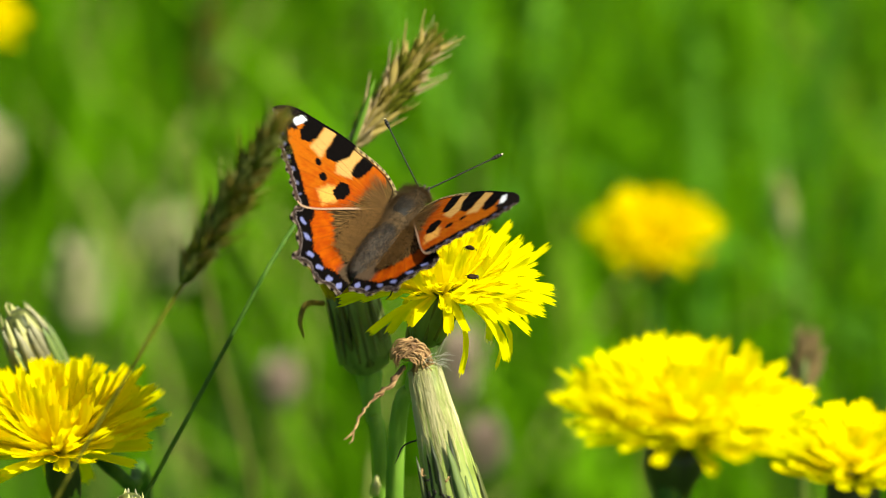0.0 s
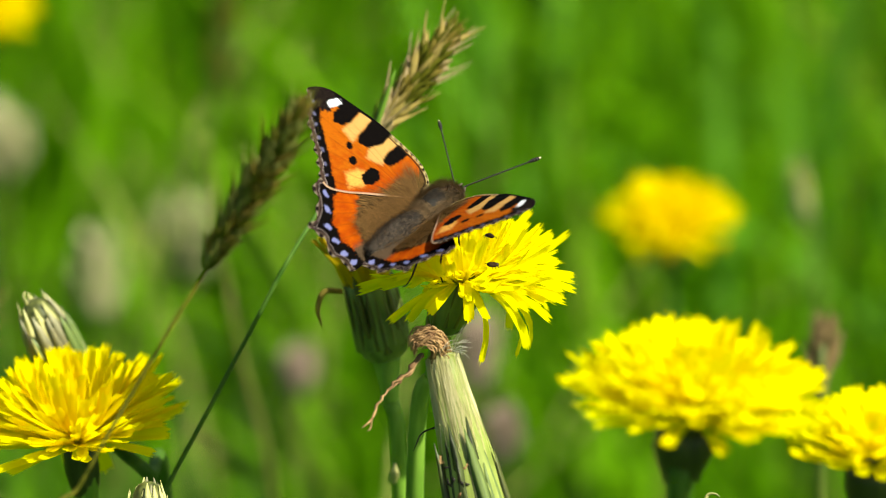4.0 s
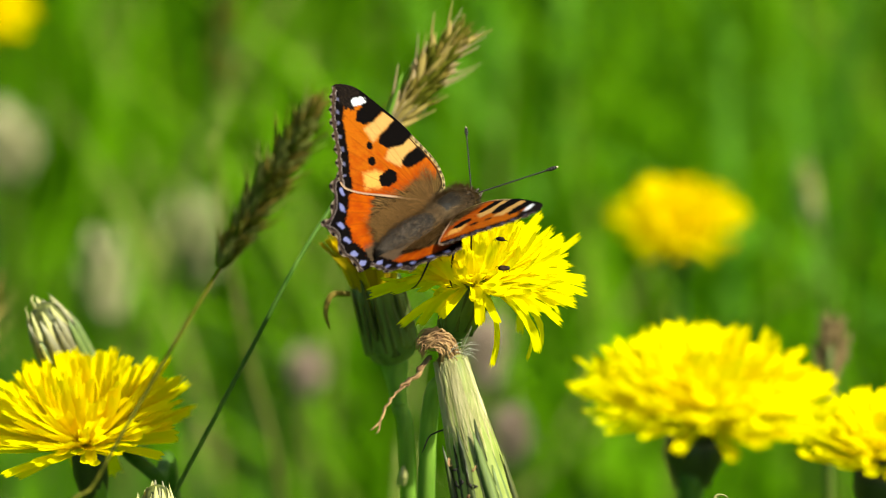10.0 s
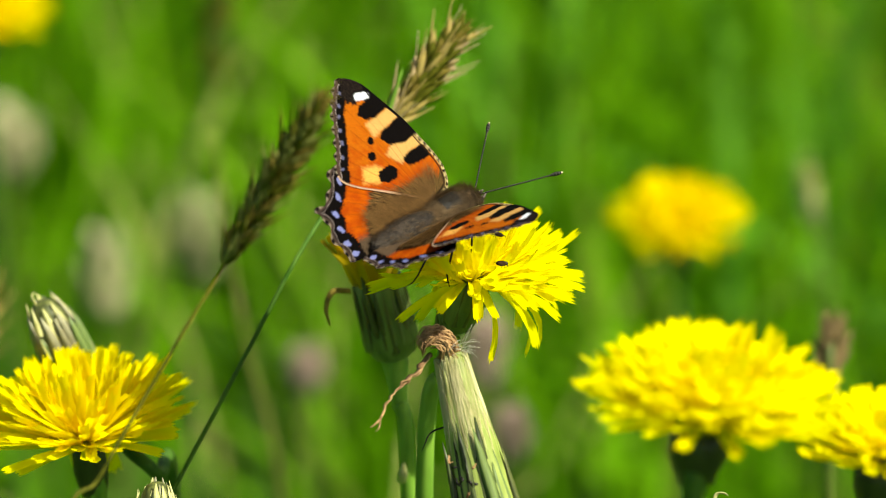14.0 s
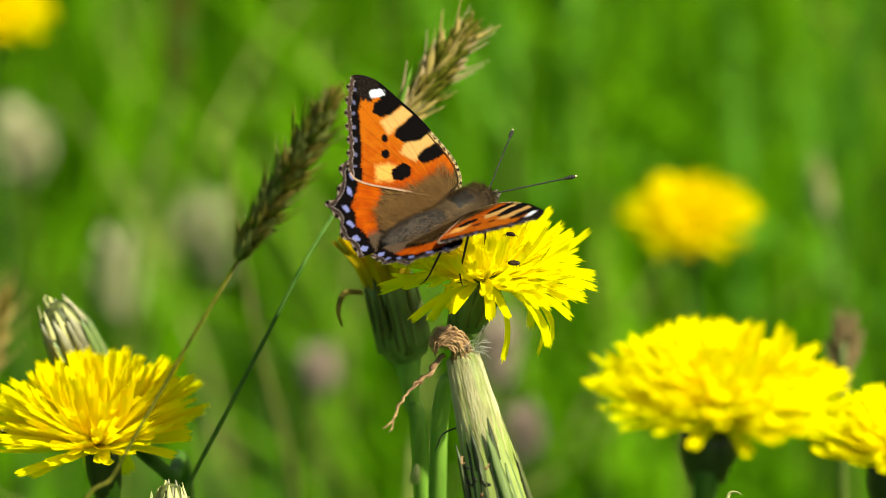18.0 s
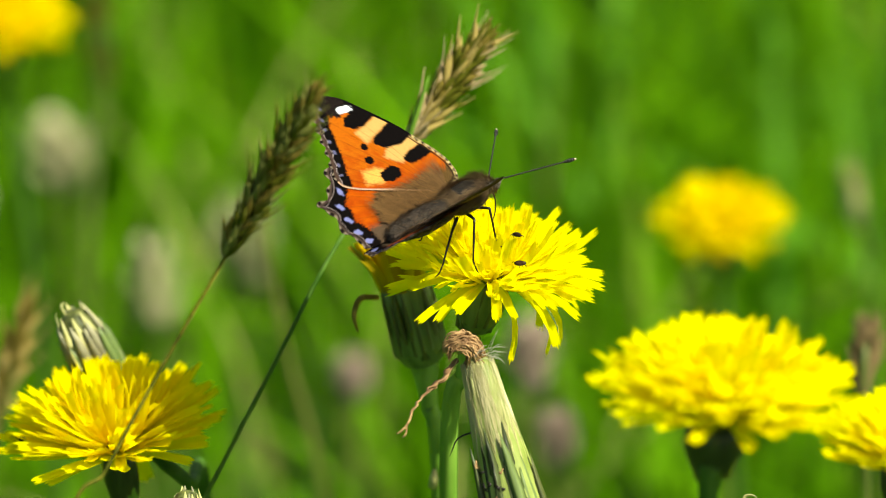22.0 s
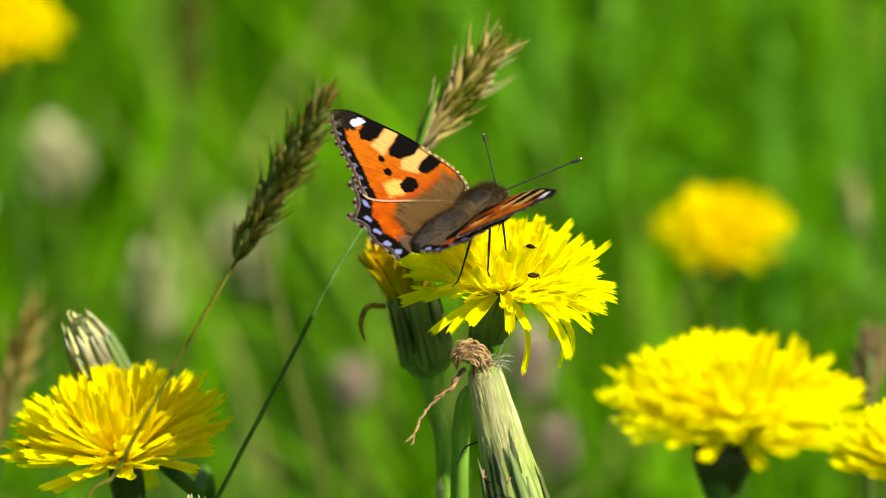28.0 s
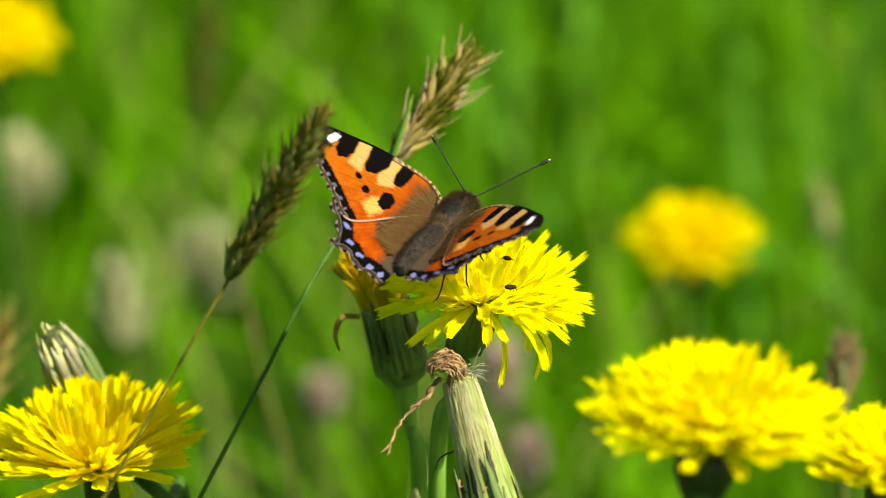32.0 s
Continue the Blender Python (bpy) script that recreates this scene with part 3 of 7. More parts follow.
    for i in range(16):
        zz = r0.uniform(266, 284)
        p0 = Vector((4.8 + (276 - zz) * 0.32 + r0.uniform(-2.5, 2.5), -33.2 - (285 - zz) * 0.18, zz))
        bits = tube([q * MM - o for q in (p0, p0 + Vector((r0.uniform(-0.5, 0.6), -0.7, r0.uniform(-1, 1.2))), p0 + Vector((r0.uniform(-0.9, 1), -0.6, r0.uniform(-1.8, 1.6))))], [0.2 * MM, 0.28 * MM, 0.05 * MM], 5, 4, 0, 0.4)
        part("bract_tip", mesh("bract_tip", *bits, M_withered if i % 2 else M_chitin), t)
    return t


dried_head = spent_head()


def bud(base, foot, tip, width, seed, label, pts, pale=False):
    """A closed bud: stem, ovoid body, overlapping scales, a few curled tips."""
    t = root("hawkbit_bud", Vector(base) * MM, label, "flower bud", "hawkbit buds")
    stalk(t, "stem", pts, [1.5, 1.2, 1.1, 1.1, 1.6], M_stem_dark)
    foot, tip = local(t, foot), local(t, tip)
    axis = tip - foot
    L, w = axis.length, width * MM / 2
    V, Fc = lathe([(w * 0.84 * r, z * L) for r, z in ((0.45, 0), (0.8, 0.06), (1.0, 0.2), (1.04, 0.42), (0.98, 0.65), (0.82, 0.85), (0.55, 0.96), (0.25, 1.0))], 24, 0.02, 0.02, seed)
    body = part("involucre", mesh("involucre", V, Fc, M_bract_olive), t, aim(foot, axis))
    r0 = random.Random(seed)
    shapes = [bract_mesh(L * k, w * 0.72, bb, m, 0.5) for k, bb, m in ((0.93, 0.20, M_bract_bud), (0.88, 0.18, M_bract_pale), (0.62, 0.08, M_bract), (0.78, 0.13, M_bract_pale if pale else M_bract_bud))]
    for i in range(26):
        a = i * 2.4
        k = r0.randrange(4)
        m = Matrix.Rotation(a, 4, "Z") @ Matrix.Translation((0, -w * 1.04, L * r0.uniform(0.05, 0.16))) @ Matrix.Rotation(0.06 - 0.03 * (k < 2), 4, "X")
        part("bract", shapes[k], body, m)
    if pale:
        return t
    c = tube([Vector(p) * MM for p in ((0.6, -0.8, L / MM * 0.93), (0.3, -1.0, L / MM + 1.0), (-0.8, -1.0, L / MM + 1.3), (-1.6, -1.0, L / MM + 0.9))], [0.45 * MM, 0.4 * MM, 0.25 * MM, 0.06 * MM], 6, 5, 0, 0.5)
    part("bract_tip", mesh("bract_tip", *c, M_bract_pale), body, None, "pale curled tip")
    c = tube([Vector(p) * MM for p in ((3.3, -1.0, L / MM * 0.5), (4.4, -1.0, L / MM * 0.42), (4.9, -1.0, L / MM * 0.55), (4.9, -1.0, L / MM * 0.7))], [0.4 * MM, 0.35 * MM, 0.2 * MM, 0.05 * MM], 6, 5, 0, 0.5)
    part("bract_tip", mesh("bract_tip", *c, M_bract_pale), body, None, "pale curled tip")
    return t


side_bud = bud((-38, 28, 0), (-57.4, 18.8, 268.3), (-63.0, 19.6, 281.6), 8.2, 81, "striped grey-green closed hawkbit bud behind a yellow flower",
               [(-38, 28, 0), (-40, 28, 140), (-43.5, 29, 240), (-44.6, 8.3, 256.6), (-49.5, 10.3, 260.5), (-56.3, 17.1, 265.5), (-57.4, 18.7, 268.6)])
low_bud = bud((-40, -12, 0), (-43.2, -18.8, 256.5), (-43.3, -16.0, 268.6), 6.8, 83, "small pale closed hawkbit bud",
              [(-40, -12, 0), (-41, -11, 130), (-43, -20.8, 248.2), (-43.2, -18.9, 256.6)], True)
front_bud = bud((42, -36, 0), (40.8, -30.0, 258.0), (41.3, -26.5, 270.9), 6.4, 85, "closed green hawkbit bud with pale curled tips",
                [(42, -36, 0), (41, -34, 130), (40.6, -32, 240), (40.8, -30.1, 258.2)])


# ---- grass stems with flowering spikes ----
def lens_mesh(name, length, width, awn, mat, seed):
    """One spikelet: two clasped husks ending in a fine awn."""
    r0 = random.Random(seed)
    a = lathe([(width * r, z * length) for r, z in ((0.12, 0), (0.4, 0.2), (0.5, 0.42), (0.36, 0.7), (0.1, 0.95), (0.02, 1.0))], 7)
    b = tube([Vector((0.1 * width, 0, length * 0.3)), Vector((0.42 * width, 0.1 * width, length * 0.75)), Vector((0.6 * width, 0.15 * width, length * (1.0 + awn)))], [width * 0.22, width * 0.2, width * 0.03], 5, 3, 0, 0.5)
    return mesh(name, *join(a, b), mat)


def spike(name, base, pts, radii, a, b, count, length, spread, seed, label, mats, group="grass stems", stalk_mat=None, width=0.30):
    """A grass stem with a panicle between the points a and b; every spikelet is a part."""
    t = root(name, Vector(base) * MM, label, "grass", group)
    stalk(t, "stem", pts, radii, stalk_mat or M_grass_stalk, 8, 0.0)
    a, b = local(t, a), local(t, b)
    axis = (b - a)
    r0 = random.Random(seed)
    shapes = [lens_mesh("spikelet", length * MM * k, length * width * MM, 0.2 + 0.2 * i, mats[i % len(mats)], i) for i, k in enumerate((1.0, 0.85, 1.1, 0.95))]
    side = axis.orthogonal().normalized()
    for i in range(count):
        s = (i + r0.random()) / count
        fat = math.sin(math.pi * min(1, 0.12 + 0.80 * s)) ** 0.7
        q = Matrix.Rotation(i * 2.4 + r0.uniform(-0.4, 0.4), 3, axis.normalized())
        out = q @ side
        d = axis.normalized() + out * spread * (0.35 + 0.65 * fat) * r0.uniform(0.5, 1.2)
        p = a + axis * s * 0.93 + out * (0.7 * MM * fat * length / 5)
        part("spikelet", r0.choice(shapes), t, aim(p, d, r0.uniform(0, 6.28), 0.75 + 0.4 * fat))
    return t


rear_spike = spike("grass_stem", (-75, -12, 0), [(-75, -12, 0), (-62, -14, 200), (-45.4, -6.0, 253.3), (-41.1, -2.3, 260.8), (-30.0, 6.8, 279.5), (-21.0, 15.0, 294.2), (-9.5, 34.0, 304.2), (3.9, 43.2, 319.0)], [0.42, 0.40, 0.38, 0.36, 0.34, 0.32, 0.26, 0.1],
                   (-10.2, 34.2, 302.6), (2.7, 42.4, 318.0), 96, 4.6, 0.55, 91, "green and straw-coloured sweet vernal grass spike on a thin dark stem", (M_husk_dark, M_husk, M_husk_gold, M_husk_straw), stalk_mat=M_stem_dark, width=0.30)
front_spike = spike("grass_stem", (-82, -122, 0), [(-82, -122, 0), (-74, -80, 200), (-56.6, -67.9, 280.6), (-49.4, -62.3, 292.1), (-45.4, -59.2, 298.6), (-36.9, -52.8, 311.6), (-30.9, -48.5, 320.4), (-24.3, -48.3, 332.0), (-15.8, -49.4, 348.1)], [0.34, 0.32, 0.30, 0.28, 0.28, 0.27, 0.26, 0.24, 0.15],
                    (-31.6, -48.7, 319.4), (-17.1, -49.4, 345.8), 130, 4.0, 0.60, 92, "drooping olive-brown grass spike leaning before the butterfly", (M_husk, M_husk_green, M_husk_dark, M_husk_green), stalk_mat=M_husk_dark, width=0.28)
part("leaf_sheath", bract_mesh(12.5 * MM, 1.2 * MM, 0.0, M_stem), rear_spike, aim(local(rear_spike, (-10.1, 33.4, 302.7)), (3.4, 2.0, 10), 0.6), "narrow green sheath")
corner_spike = spike("grass_stem", (-120, 105, 0), [(-120, 105, 0), (-105, 112, 140), (-86, 103.9, 211.5), (-80, 110.5, 237.7)], [0.6, 0.5, 0.45, 0.2],
                     (-88, 104.1, 212.4), (-79.5, 110.9, 237.6), 50, 5.0, 0.4, 93, "blurred brownish grass spike at the edge of the clearing", (M_husk_gold, M_husk))
tall_spike = spike("grass_stem", (-84, 325, 0), [(-84, 325, 0), (-75, 331, 70), (-66, 338, 126), (-59.5, 349, 150), (-53, 358, 168), (-51, 366, 186)], [1.0, 0.95, 0.9, 0.85, 0.8, 0.5],
                   (-54.5, 356, 164), (-51, 366, 189), 130, 5.5, 0.42, 94, "tall dark olive grass stem with a loose spike", (M_husk_dark, M_stem_dark))
pale_spike = spike("grass_stem", (92, 300, 0), [(92, 300, 0), (89, 304, 90), (85, 312, 142), (80.8, 321, 161)], [0.9, 0.8, 0.7, 0.4],
                   (82.6, 317, 150), (80.8, 321, 162), 22, 4.6, 0.22, 95, "pale yellow-green grass spikelet on a thin stalk", (M_husk_pale, M_spikelet))
brown_spike = spike("plantain_head", (74, 66, 0), [(74, 66, 0), (70, 72, 150), (66.6, 79, 230), (67.8, 88.5, 243)], [0.9, 0.8, 0.75, 0.4],
                    (66.2, 79.5, 233.0), (67.6, 87.5, 242.4), 240, 3.0, 0.48, 96, "dry brown oval plantain seed head on a stalk", (M_husk_brown,), "plantain heads", width=0.5)


# ---- blurred company in the meadow behind ----
STRAW = [(-24, 205, 0), (-28, 200, 80), (-32, 195, 151), (-38.3, 195, 183.5), (-41.8, 195, 207.5), (-44.1, 198.8, 228.4)]
straw = root("grass_stem", Vector((-24, 205, 0)) * MM, "tall bare pale yellow-green grass stalk in the meadow", "grass", "grass stems")
stalk(straw, "stem", STRAW, [0.9, 0.9, 0.8, 0.75, 0.7, 0.4], M_husk_green, 8, 0.0)
def far_flower(at, tilt, label, scale, seed):
    x, y, z = at
    t = root("hawkbit_flower", Vector((x + 6, y - 8, 0)) * MM, label, "flower", FLOWERS)
    stalk(t, "stem", [(x + 6, y - 8, 0), (x + 4, y - 4, z * 0.5), (x, y, z - 12), (x, y, z - 8)], [1.7, 1.4, 1.2, 2.2], M_stem_dark)
    involucre(t, local(t, (x, y, z - 1)), tilt, 4.5 * MM, 9 * MM, M_involucre, 10, M_bract, seed)
    head(t, local(t, (x, y, z - 0.6)), tilt, 150, (84, 16), (9.5 * scale, 13.4 * scale), M_petal_far, seed + 1, (), 4.0)
    return t


far_bloom = far_flower((50.7, 281, 168), (0, -0.05, 1), "round yellow hawkbit flower out in the meadow", 0.86, 101)
corner_bloom = far_flower((-102, 336, 194), (0.1, -0.1, 1), "yellow hawkbit flower high among the grass", 0.86, 103)


def fluffy(name, at, r, h, mat, label, category, group, seed, count=70, stem_mat=None):
    """A soft head of many small florets or hairs on a stalk."""
    x, y, z = at
    t = root(name, Vector((x + 5, y - 5, 0)) * MM, label, category, group)
    stalk(t, "stem", [(x + 5, y - 5, 0), (x + 2, y - 2, z * 0.5), (x, y, z - h * 0.4), (x, y, z)], [1.3, 1.1, 1.0, 0.8], stem_mat or M_grass_stalk)
    V, Fc = lathe([(r * 0.6 * a * MM, (z + h * b) * MM) for a, b in ((0.3, -0.45), (0.9, -0.25), (1.0, 0.0), (0.8, 0.28), (0.3, 0.45))], 12)
    off = Vector((x, y, 0)) * MM - t.location
    part("core", mesh("core", [v + off for v in V], Fc, mat), t)
    r0 = random.Random(seed)
    bits = []
    for i in range(count):
        u, a = r0.uniform(-0.9, 0.95), r0.uniform(0, 6.28)
        n_ = Vector((math.cos(a) * math.sqrt(1 - u * u), math.sin(a) * math.sqrt(1 - u * u), u))
        p = Vector((n_.x * r * 0.5, n_.y * r * 0.5, n_.z * h * 0.38))
        q = Vector((n_.x * r * 1.05, n_.y * r * 1.05, n_.z * h * 0.5 + 0.15 * h))
        bits.append(tube([(p + Vector((x, y, z))) * MM - t.location, ((p + q) / 2 + Vector((x, y, z))) * MM - t.location, (q + Vector((x, y, z))) * MM - t.location], [0.10 * r * MM, 0.16 * r * MM, 0.03 * r * MM], 5, 2))
    tagged(part("fluff", mesh("fluff", *join(*bits), mat), t), kind="stuff")
    return t


for _at, _r, _h, _s in (((-83, 428, 82), 6.5, 26, 1), ((-63, 477, 69), 9, 26, 2), ((-111, 488, 91), 8, 22, 3), ((-125, 400, 120), 6, 16, 4)):
    fluffy("seed_head", _at, _r, _h, M_husk_pale, "pale whitish seed head among the meadow grass", "seed head", "pale seed heads", 110 + _s)
for _at, _r, _h, _s in (((9.6, 330, 112), 5.4, 20, 1), ((15.0, 278, 119), 4.4, 15, 2), ((-31, 330, 108), 4.4, 13, 3)):
    fluffy("clover_head", _at, _r, _h, M_clover, "faded pinkish-brown clover head in the meadow", "clover", "clover heads", 120 + _s)


# ---- the butterfly ----
# wings lie in their own plane: x outward from the hinge, y forward along the body (mm)
FORE = [(0.3, 0.6), (1.6, 3.4), (4.3, 4.0), (6.7, 3.4), (9.4, 2.1), (12.1, 0.8), (14.6, -0.6), (16.6, -2.0), (18.9, -3.5), (20.9, -4.9), (22.2, -6.3), (23.1, -7.9), (23.5, -9.5),
        (22.6, -10.6), (21.0, -11.8), (19.4, -12.9), (17.6, -13.6), (16.3, -14.2), (14.6, -14.8), (13.2, -15.5), (11.6, -16.4), (10.4, -16.6), (9.0, -16.0), (7.2, -13.4), (4.7, -8.4), (2.2, -3.6)]
HIND = [(0.2, 0.2), (5.6, -5.9), (9.4, -11.5), (12.0, -15.2), (12.3, -16.9), (11.5, -18.0), (10.2, -18.4), (9.2, -19.3), (8.3, -20.2), (7.8, -21.4), (7.4, -23.0), (6.0, -22.3),
        (4.8, -21.4), (3.8, -21.9), (2.4, -21.9), (1.4, -21.6), (0.4, -20.8), (-0.7, -20.3), (-1.8, -20.1), (-2.0, -16.5), (-1.6, -11.0), (-1.2, -5.0), (-0.5, -1.2)]
DEEP, CREAM = (0.29, 0.040, 0.002), (0.48, 0.28, 0.085)
BLACK, BROWN, BLUE, WHITE = (0.0022, 0.0018, 0.0018), (0.030, 0.017, 0.007), (0.155, 0.17, 0.37), (0.80, 0.83, 0.90)
# the black bars and cream bars of the forewing, and the blue spots of the hindwing
BARS = [[(19.6, -4.0), (16.5, -2.0), (15.8, -5.2), (16.1, -7.3), (17.3, -8.4), (18.3, -7.6), (18.7, -5.8)], [(14.5, -0.7), (11.0, 1.2), (10.5, -1.7), (11.2, -4.8), (12.7, -6.1), (13.5, -5.2), (13.9, -3.2)],
        [(9.2, 1.5), (7.0, 2.4), (6.9, -0.4), (7.1, -2.6), (8.3, -3.3), (8.9, -2.0)], [(8.2, -8.9), (8.5, -6.5), (7.4, -5.0), (6.2, -5.8), (6.1, -7.9), (6.9, -9.2)]]
CREAMS = [([(16.3, -2.0), (14.5, -0.6), (13.8, -4.2), (13.3, -7.0), (15.4, -7.6)], 0.7, 0.0), ([(11.0, 1.0), (9.1, 2.0), (9.0, -1.4), (7.9, -3.9), (10.0, -6.0), (11.0, -4.6)], 0.6, 0.0), ([(9.8, -11.6), (9.3, -9.0), (8.4, -7.8), (6.6, -9.4), (7.6, -12.4)], 1.1, 0.25)]
BLUES = ((10.0, -16.5, 58), (7.9, -17.9, 40), (5.8, -19.6, 20), (3.4, -19.7, 5), (1.1, -19.6, -12), (-0.8, -18.8, -30))


def patch(x, y, pts, rag=0.0):
    """Distance from a patch with straight sides, below 0 inside it (mm); rag frays its rim as scales do."""
    best, inside = 1e9, False
    for i, (ax, ay) in enumerate(pts):
        bx, by = pts[i - 1]
        dx, dy = bx - ax, by - ay
        k = min(1.0, max(0.0, ((x - ax) * dx + (y - ay) * dy) / (dx * dx + dy * dy)))
        best = min(best, math.hypot(x - ax - k * dx, y - ay - k * dy))
        if (ay > y) != (by > y) and x < dx * (y - ay) / dy + ax:
            inside = not inside
    fray = noise.noise(Vector((x * 3.2, y * 3.2, 1.7))) + 0.6 * noise.noise(Vector((x * 9.0, y * 4.0, 2.7)))
    return (-best if inside else best) + rag * fray


def ellipse(x, y, cx, cy, ra, rb, deg, rag=0.0, square=2.0):
    """Below 1 inside a tilted, more or less square oval; rag roughens its rim as scales do."""
    c, s = math.cos(radians(deg)), math.sin(radians(deg))
    u, v = abs((x - cx) * c + (y - cy) * s) / ra, abs(-(x - cx) * s + (y - cy) * c) / rb
    return (u ** square + v ** square) ** (1 / square) + rag * noise.noise(Vector((x * 2.2, y * 2.2, cx)))


def blend(a, b, k):
    k = min(1.0, max(0.0, k))
    k = k * k * (3 - 2 * k)
    return tuple(p + (q - p) * k for p, q in zip(a, b))


def pigment_fore(x, y, edge, rim, s, outer, so):
    """Colour of the upper forewing at (x, y): edge is the distance from the outline (mm), rim says which side, s the share of the way along it; outer and so, the same of the outer margin."""
    n1 = noise.noise(Vector((x * 0.8, y * 0.8, 1.0)))
    n2 = noise.noise(Vector((x * 5, y * 5, 2.0)))
    n3 = noise.noise(Vector((x * 14, y * 14, 3.0)))
    a = math.atan2(y + 0.5, x + 0.5)
    streak = noise.noise(Vector((a * 34, math.hypot(x, y) * 0.5, 5.0)))
    col = blend((0.36, 0.090, 0.004), DEEP, 0.40 + 0.35 * n1 + 0.3 * streak - 0.075 * (x - 9.5) - 0.03 * (y + 5))
    for pts, soft, level in CREAMS:
        tone = CREAM if level == 0 else (0.62, 0.31, 0.065)
        col = blend(tone, col, level * 0.6 + patch(x, y, pts, 0.30) / soft + 0.35)
    # dark veins fan out from the base
    for v in (-1.08, -0.95, -0.82, -0.69, -0.57, -0.46, -0.36, -0.27):
        col = blend((0.10, 0.022, 0.003), col, 0.42 + abs(a - v) * (2 + x) / 0.17)
    # brown root, with golden speckle
    comb = 1.1 * noise.noise(Vector((a * 26, x * 0.4, 3.0))) + 0.5 * n3
    root_col = blend((0.026, 0.017, 0.006), (0.20, 0.115, 0.035), 0.25 + 1.5 * noise.noise(Vector((x * 9, y * 9, 4.0))) + 0.5 * n3)
    col = blend(root_col, col, (x - 4.1 - 0.10 * max(0.0, -y - 2) - comb) / 1.7 + 0.3)
    for pts in BARS:
        col = blend(BLACK, col, patch(x, y, pts, 0.16) / 0.16 + 0.4)
    for cx, cy, ra, rb in ((12.9, -8.0, 0.66, 0.60), (10.7, -8.9, 0.82, 0.70)):
        col = blend(BLACK, col, (ellipse(x, y, cx, cy, ra, rb, -90, 0.20) - 0.92) / 0.16)
    if x > 5 and rim != "costa" or outer < 2.6:
        wide = 2.55 - 0.25 * min(1, so * 2.5)
        col = blend(BLACK, col, (outer - wide + 0.35 * n2 + 0.2 * n3) / 0.3)
        scallop = 0.5 + 0.5 * math.cos(so * 2 * math.pi * 7.5)
        if outer < wide:
            fleck = noise.noise(Vector((so * 60, 0, 3.3)))
            col = blend((0.060, 0.036, 0.026), col, 0.25 + max(0.0, outer - 0.75) / 0.3 + 0.3 * n3)
            col = blend((0.36, 0.30, 0.30), col, 0.28 + 0.5 * fleck + abs(outer - 0.80 - 0.22 * scallop) / 0.13)
            col = blend((0.09, 0.09, 0.165), col, (math.hypot((outer - 1.40) / 0.30, (1 - scallop) / 0.26) - 0.65) / 0.5 + 0.9 * n2)
            tick = 0.5 + 0.5 * math.cos(so * 2 * math.pi * 15)
            col = blend(blend((0.19, 0.155, 0.11), BLACK, 1.7 * tick - 0.35), col, (outer - 0.17) / 0.10)
    if rim == "costa":
        fleck = 0.5 + 0.5 * math.sin(s * 190 + 4 * n2)
        if x < 11.0:
            col = blend(blend(BLACK, (0.46, 0.36, 0.16), fleck * 1.5 - 0.35), col, (edge - 0.62) / 0.15)
            col = blend((0.012, 0.009, 0.005), col, abs(edge - 0.95) / 0.20 - 0.15)
        else:
            col = blend(BLACK, col, (edge - 0.42 - 1.7 * min(1.0, max(0.0, (x - 16.8) / 1.6))) / 0.25)
    if rim == "inner":
        col = blend((0.46, 0.30, 0.19), col, (edge - 0.16) / 0.2)
    if outer > 1.5 or rim == "costa":
        col = blend(blend(BLACK, (0.026, 0.018, 0.014), 0.3 + n2), col, (ellipse(x, y, 21.4, -7.6, 2.6, 2.6, 0, 0.15) - 0.9) / 0.12)
    col = blend(WHITE, col, (ellipse(x, y, 19.6, -6.3, 1.6, 0.56, -80, 0.3, 2.4) - 0.85) / 0.25)
    return tuple(c * (1 + 0.20 * n2 + 0.12 * n3) for c in col)


